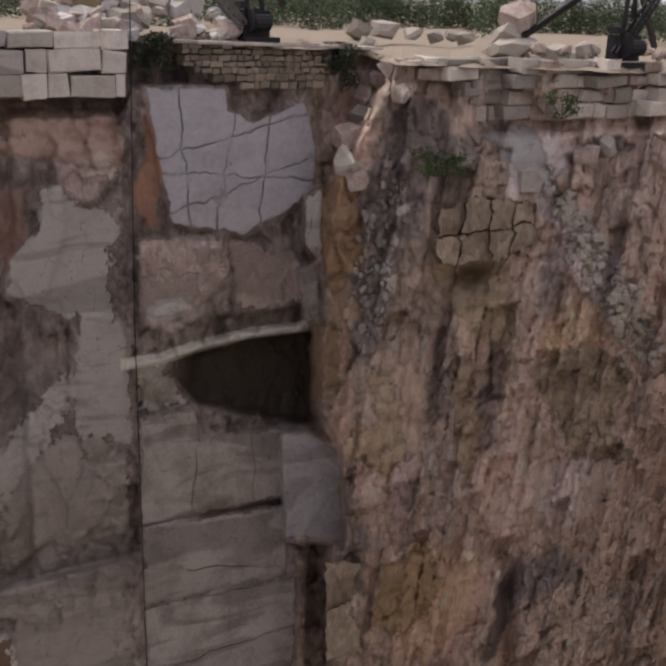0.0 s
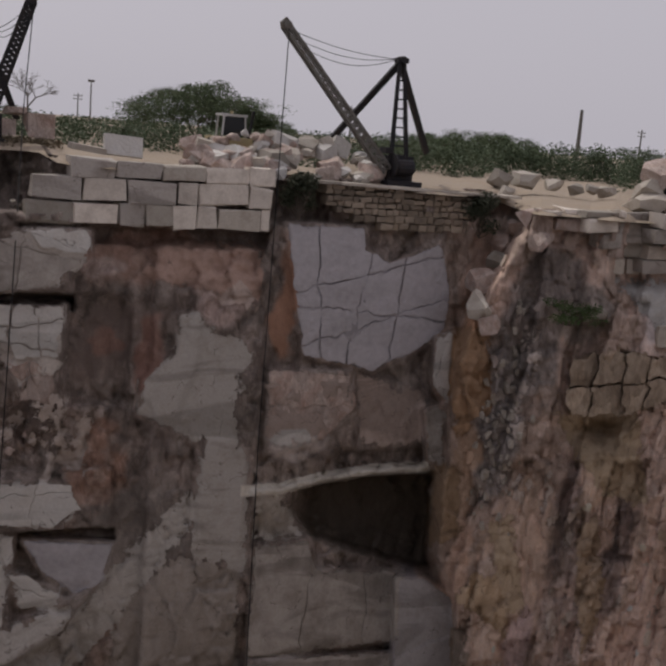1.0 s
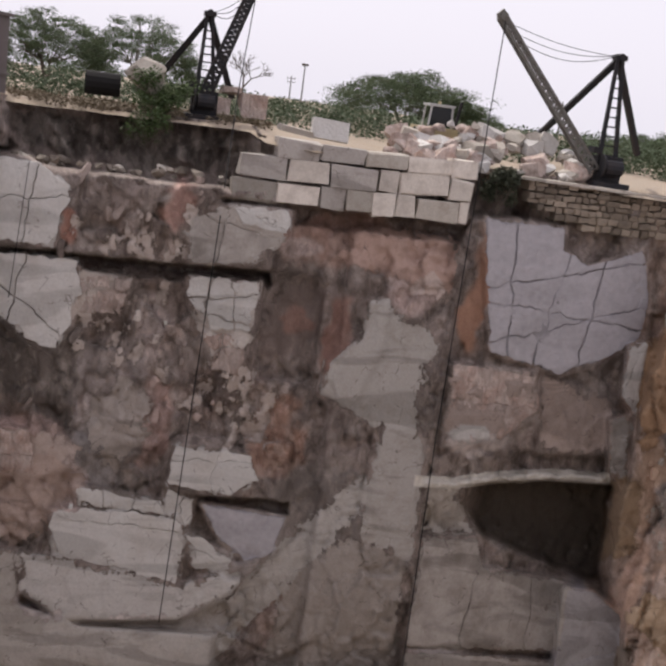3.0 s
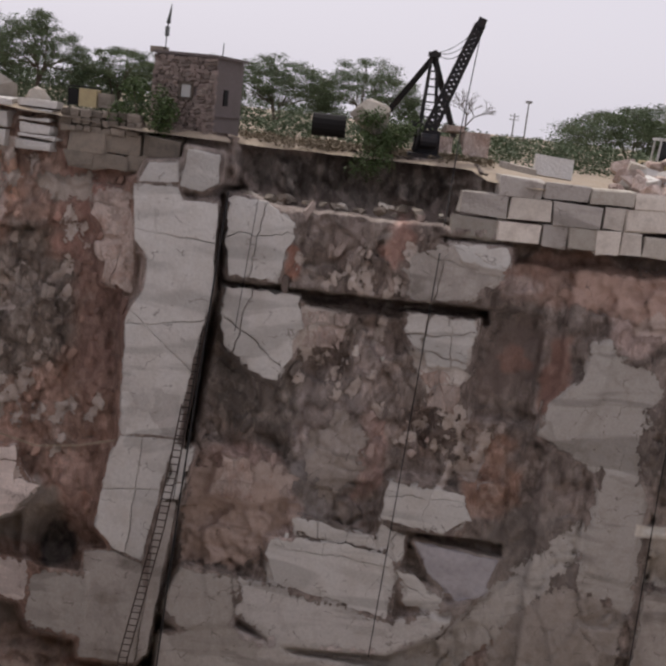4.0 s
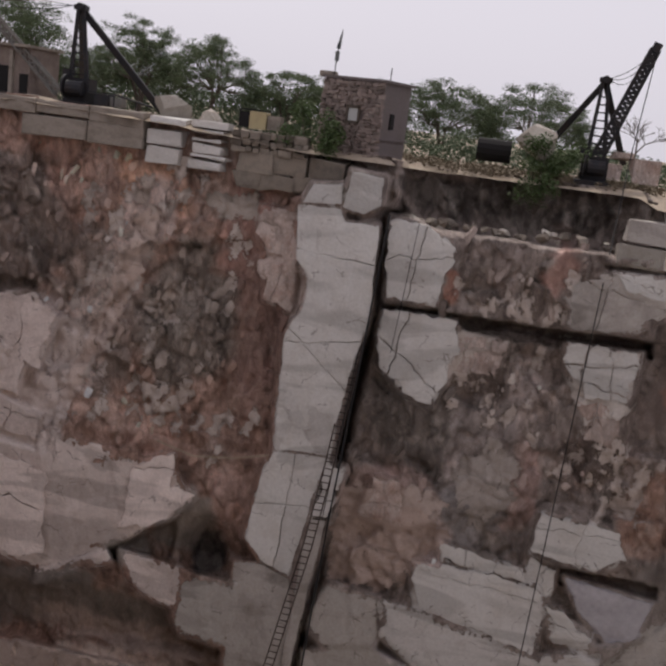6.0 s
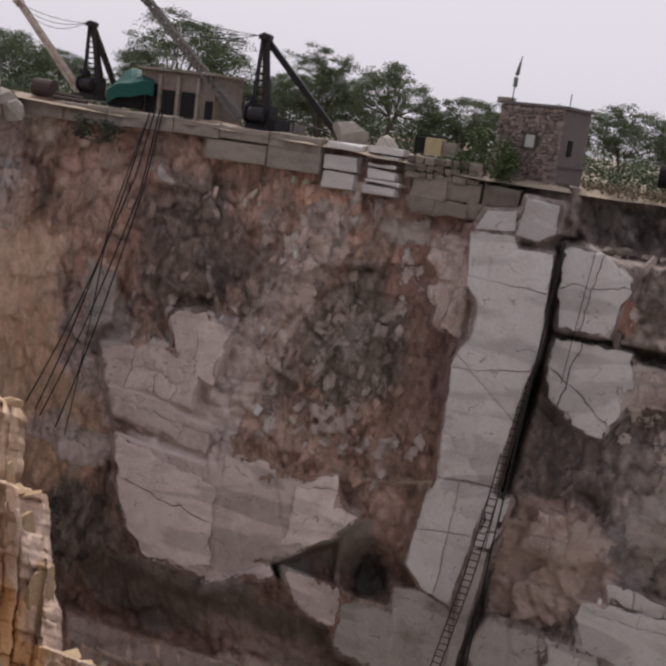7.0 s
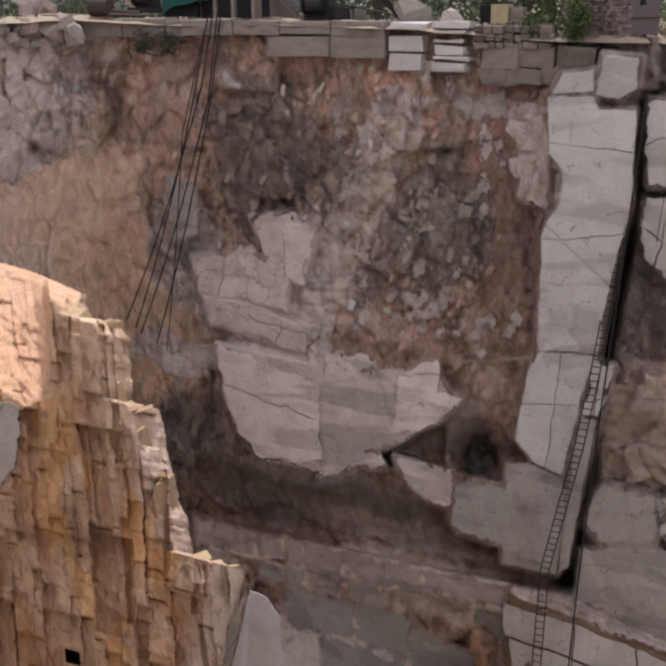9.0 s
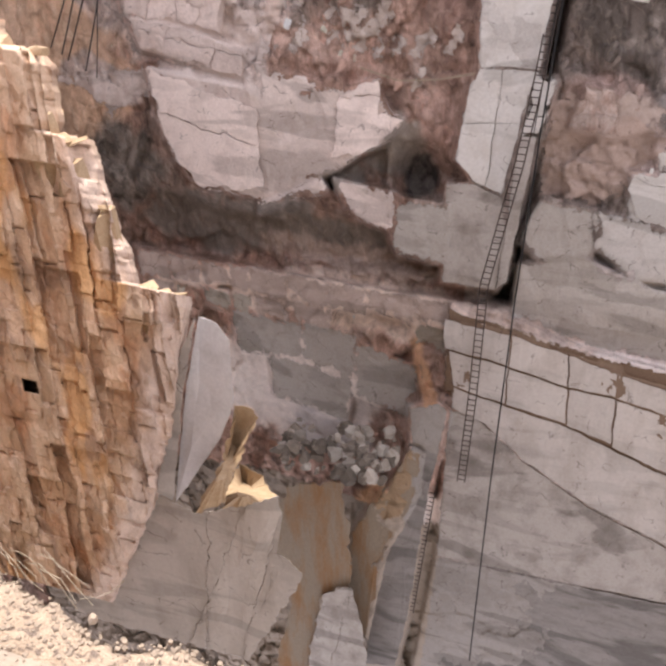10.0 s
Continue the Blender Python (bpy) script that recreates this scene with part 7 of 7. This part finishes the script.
def scrub():
    """Far belt of scrub that hides the horizon."""
    rng = random.Random(41)
    b = Build()
    for i in range(520):
        x = -60 + 145 * (i + rng.random()) / 520
        near = i % 2 == 0
        y = rng.uniform(74, 88) if near else rng.uniform(95, 130)
        if near and (-8 < x < 7 or 36 < x < 46 or 47 < x < 62):
            y = 96 if x > 10 else rng.uniform(73, 80)
        top = float(np.interp(x, [-60, -44, -20, -8, 4, 8, 22, 30, 50, 85], [1.5, 1.3, 1.3, 0.9, 0.5, 0.0, 0.2, 0.45, 1.0, 1.0])) * (rng.uniform(0.3, 1.0) if near and x < -12 else rng.uniform(-0.6, 0.6) if near else rng.uniform(0.5, 1.0))
        ground_z = float(np.interp(x, [-64, 0, 84], [-0.9, -1.9, -2.6])) * (0.8 if near else 0.5)
        if near and -8 < x < 7:
            top = rng.uniform(-0.8, 0.3)
        k = 0
        z = top - 0.4
        while z > ground_z - 0.3 and k < 5:
            leaves(b, rng, at(x + rng.gauss(0, 0.4), z, y), 1.3 * y / 90, 95, 0.15 * y / 90 + 0.03, 0.55)
            z -= 0.55
            k += 1
    tagged(part("scrub_belt", b, M_SCRUB), "distant belt of dusty green scrub", "scrub", kind="stuff")


scrub()


def dry_scrub():
    rng = random.Random(43)
    b = Build()
    for i in range(280):
        x = rng.uniform(-6.5, 8)
        leaves(b, rng, at(x, -1.8 + rng.uniform(-0.05, 0.25), rng.uniform(65.8, 72)), 0.7, 30, 0.14, 0.5)
    tagged(part("dry_scrub", b, M_DRYSCRUB), "low dry brown scrub behind the bench", "scrub", kind="stuff")


dry_scrub()


def bare_tree():
    rng = random.Random(9)
    th = thing("bare_tree", "small leafless tree behind the crane", "tree")
    b = Build()

    def grow(p, d, length, r, depth_):
        q = p + d * length
        b.tube([p, q], r, 4, r * 0.65)
        if depth_:
            for _ in range(3):
                nd = (d + Vector((rng.uniform(-0.95, 0.95), rng.uniform(-0.7, 0.7), rng.uniform(-0.35, 0.45)))).normalized()
                grow(q, nd, length * rng.uniform(0.62, 0.85), r * 0.62, depth_ - 1)

    grow(at(6.3, -0.6, 95), Vector((0.02, 0, 1)), 1.35, 0.12, 5)
    part("branches", b, M_BARK, th)


bare_tree()


# ---- ladders, pipe and cables in the pit ----
def ladder(points, y_off, width, label):
    """A steel ladder down the face along the points given in the far plane."""
    th = thing("ladder", label, "ladder", "ladders in the pit")
    pts = [at(x, z, y) for x, z, y in points]
    for sg in (-1, 1):
        part("stile", Build().tube([p + Vector((sg * width / 2, 0, 0)) for p in pts], 0.045, 6), M_RUST, th)
    total = sum((pts[i + 1] - pts[i]).length for i in range(len(pts) - 1))
    n = int(total / 0.42)
    me = None
    for i in range(n):
        s, k = (i + 0.5) / n * total, 0
        while k < len(pts) - 2 and s > (pts[k + 1] - pts[k]).length:
            s -= (pts[k + 1] - pts[k]).length
            k += 1
        p = pts[k].lerp(pts[k + 1], s / (pts[k + 1] - pts[k]).length)
        if me is None:
            me = Build().tube([Vector((-width / 2, 0, 0)), Vector((width / 2, 0, 0))], 0.035, 5).mesh("rung", M_RUST)
        r = new("rung", me)
        r.parent, r.location = th, p


ladder([(-7.3, -10.4, 60.2), (-8.35, -20.3, 57.0), (-9.1, -26.0, 56.4), (-10.75, -35.0, 56.0), (-11.0, -44.0, 54.4), (-11.45, -52.4, 54.2)], 0, 0.52, "long rusty steel ladder down the marble pillar")
ladder([(-13.7, -53.9, 53.8), (-15.1, -67.9, 53.8)], 0, 0.52, "lower rusty ladder against the sawn wall")
tagged(part("hose", Build().tube([at(-6.7, -4.9, 58.0), at(-7.2, -12, 57.4), at(-8.0, -24, 56.2), at(-8.6, -35.6, 55.6), at(-9.2, -52, 53.6), at(-9.7, -72, 53.5)], 0.055, 6), M_CABLE), "black hose hanging down the slot", "hose")
tagged(part("hose", Build().tube([at(-7.15, -9, 58.2), at(-7.9, -18.0, 57.6), at(-8.4, -24, 56.5)], 0.03, 6), M_CABLE), "thin black cable beside the ladder", "cable")
tagged(part("cable", Build().tube([at(-4.95, -5.2, 57.9), at(-5.4, -10.6, 57.9), at(-5.6, -13, 59)], 0.02, 5), M_CABLE), "thin cable over the grey slab", "cable")
for k, (x1, z1, x2, z2, x3, z3) in enumerate(((-33.5, -0.3, -34.6, -5.0, -41.7, -21.6), (-33.2, -0.4, -34.1, -5.7, -40.5, -22.4), (-33.9, -0.6, -35.3, -6.0, -40.9, -22.0), (-33.0, -0.6, -33.9, -5.6, -39.2, -23.0), (-34.2, -1.5, -36.2, -8, -38.4, -23.4))):
    mid = [at(x2 + (x3 - x2) * s, z2 + (z3 - z2) * s - 0.8 * math.sin(3.14 * s), 57.6 - 0.6 * s) for s in np.linspace(0, 1, 8)]
    tagged(part("cable", Build().tube([at(x1, z1, 58.2)] + mid, 0.05 if k < 4 else 0.035, 6), M_CABLE), "dark hoist cable slung down from the shed", "cable", "cables from the shed")
tagged(part("cable", Build().tube([at(-12.2, -20.6, 57), at(-14.5, -21.2, 57.6), at(-17.0, -21.5, 57.8), at(-19.5, -20.9, 57.6)], 0.035, 6), M_DRY), "slack tan rope along the red face", "rope")


rng = random.Random(71)
for i in range(130):
    u, v = rng.random(), rng.random()
    boulder(-25.4 + 9.4 * u - 1.5 * v, -48.8 - 5.2 * v - 3.5 * (1 - u) * rng.random() * 0.6, rng.choice((0.3, 0.4, 0.6, 0.9)), 55.0 - 5.5 * v, rng, rng.choice((M_DARKSTONE, M_DARKSTONE, M_RUBBLE)), 0.8, "grey broken marble stone in a rubble heap", "pit rubble")


def slide():
    """Loose pale debris that has run down the spur."""
    rng = random.Random(81)
    b = Build()
    for i in range(420):
        s = rng.random()
        x = 54.4 + 14 * s + rng.gauss(0, 0.55 + 0.9 * s)
        z = -13.0 - 16.5 * s + rng.gauss(0, 0.5)
        k = rng.choice((0.16, 0.22, 0.3, 0.45))
        b.rock(at(x, z, depth_at(x, z) - 0.05), (k * 1.3, k, k), rng, 6)
    tagged(part("slide_debris", b, M_RUBBLE), "pale loose debris run down the spur", "debris", kind="stuff")
    b = Build()
    for i in range(90):
        x, z = 38.6 + rng.gauss(0, 1.0), -19.5 + rng.gauss(0, 3.6)
        k = rng.choice((0.12, 0.18, 0.28))
        b.rock(at(x, z, depth_at(x, z) - 0.03), (k, k, k * 1.8), rng, 6)
    tagged(part("rock_chips", b, M_RUBBLE), "grey rock chips caught on the spur", "debris", kind="stuff")


slide()


def chips(name, label, spots, seed, total):
    """Angular fragments standing proud of the broken face, of its own colour; spots: x, z, spread in x and z, and share."""
    rng = random.Random(seed)
    b, cols = Build(), []
    share = sum(s[4] for s in spots)
    for x0, z0, sx, sz, w in spots:
        for i in range(int(total * w / share)):
            x, z = rng.gauss(x0, sx), rng.gauss(z0, sz)
            if not -62 < x < 80 or z > -2.8:
                continue
            i_, j_ = int((0.6 - z) / STEP), int((x + 64) / STEP)
            if amp[i_, j_] < 0.55 or cover[i_, j_] > 0.3:
                continue
            k = rng.choice((0.10, 0.14, 0.2, 0.28, 0.42))
            n0 = len(b.v)
            b.rock(at(x, z, depth_at(x, z) + 0.10), (k, k * 0.8, k * rng.uniform(1.0, 2.8)), rng, 7, Euler((rng.uniform(-0.3, 0.3), rng.uniform(-0.1, 0.6), rng.uniform(-0.6, 0.6))).to_matrix())
            c = tone[i_, j_] * rng.choice((0.75, 0.95, 1.1, 1.25))
            cols.extend([(c[0], c[1], c[2], 1.0)] * (len(b.v) - n0))
    me = b.mesh(name, M_WALL)
    if len(me.vertices) == len(cols):
        me.attributes.new("tone", "FLOAT_COLOR", "POINT").data.foreach_set("color", np.clip(np.array(cols, np.float32), 0.02, 0.6).ravel())
        me.attributes.new("bare", "FLOAT", "POINT").data.foreach_set("value", np.full(len(cols), -3.0, np.float32))
        me.attributes.new("broken", "FLOAT", "POINT").data.foreach_set("value", np.full(len(cols), 0.4, np.float32))
    ob = new(name, me)
    ob.parent = wall_back
    tagged(ob, label, kind="stuff")


chips("rock_fragments", "broken rock fragments bedded in the face", ((-23, -10, 2.0, 4.0, 2), (-28, -16, 3.5, 2.5, 2), (-31, -19, 3.5, 1.5, 1), (-20, -17, 2.5, 2.5, 1.5), (-13.4, -9, 0.8, 3, 0.7), (1, -12, 3, 1.5, 1), (7, -17, 2, 1.8, 1.0), (-3, -23, 2.0, 1.8, 1.0), (2, -7.5, 3, 1.2, 0.8), (-46, -5, 3, 3, 2), (-29, -8, 4, 3, 2), (-18, -11, 3, 4, 2.5), (0, -18, 3.5, 3, 1.0), (-28, -38, 6, 1.5, 1)), 91, 700)
chips("spur_fragments", "broken rock fragments bedded in the spur", ((60, -30, 6, 6, 3), (50, -30, 5, 7, 3), (42, -30, 3, 8, 2), (64, -17, 3, 5, 1.5), (46, -47, 5, 4, 1.5), (63, -55, 6, 4, 1.5), (38, -12, 1.5, 4, 0.8), (46, -17, 4, 3, 1), (40, -16, 2, 5, 1.5), (58, -47, 4, 2, 1.2)), 94, 250)
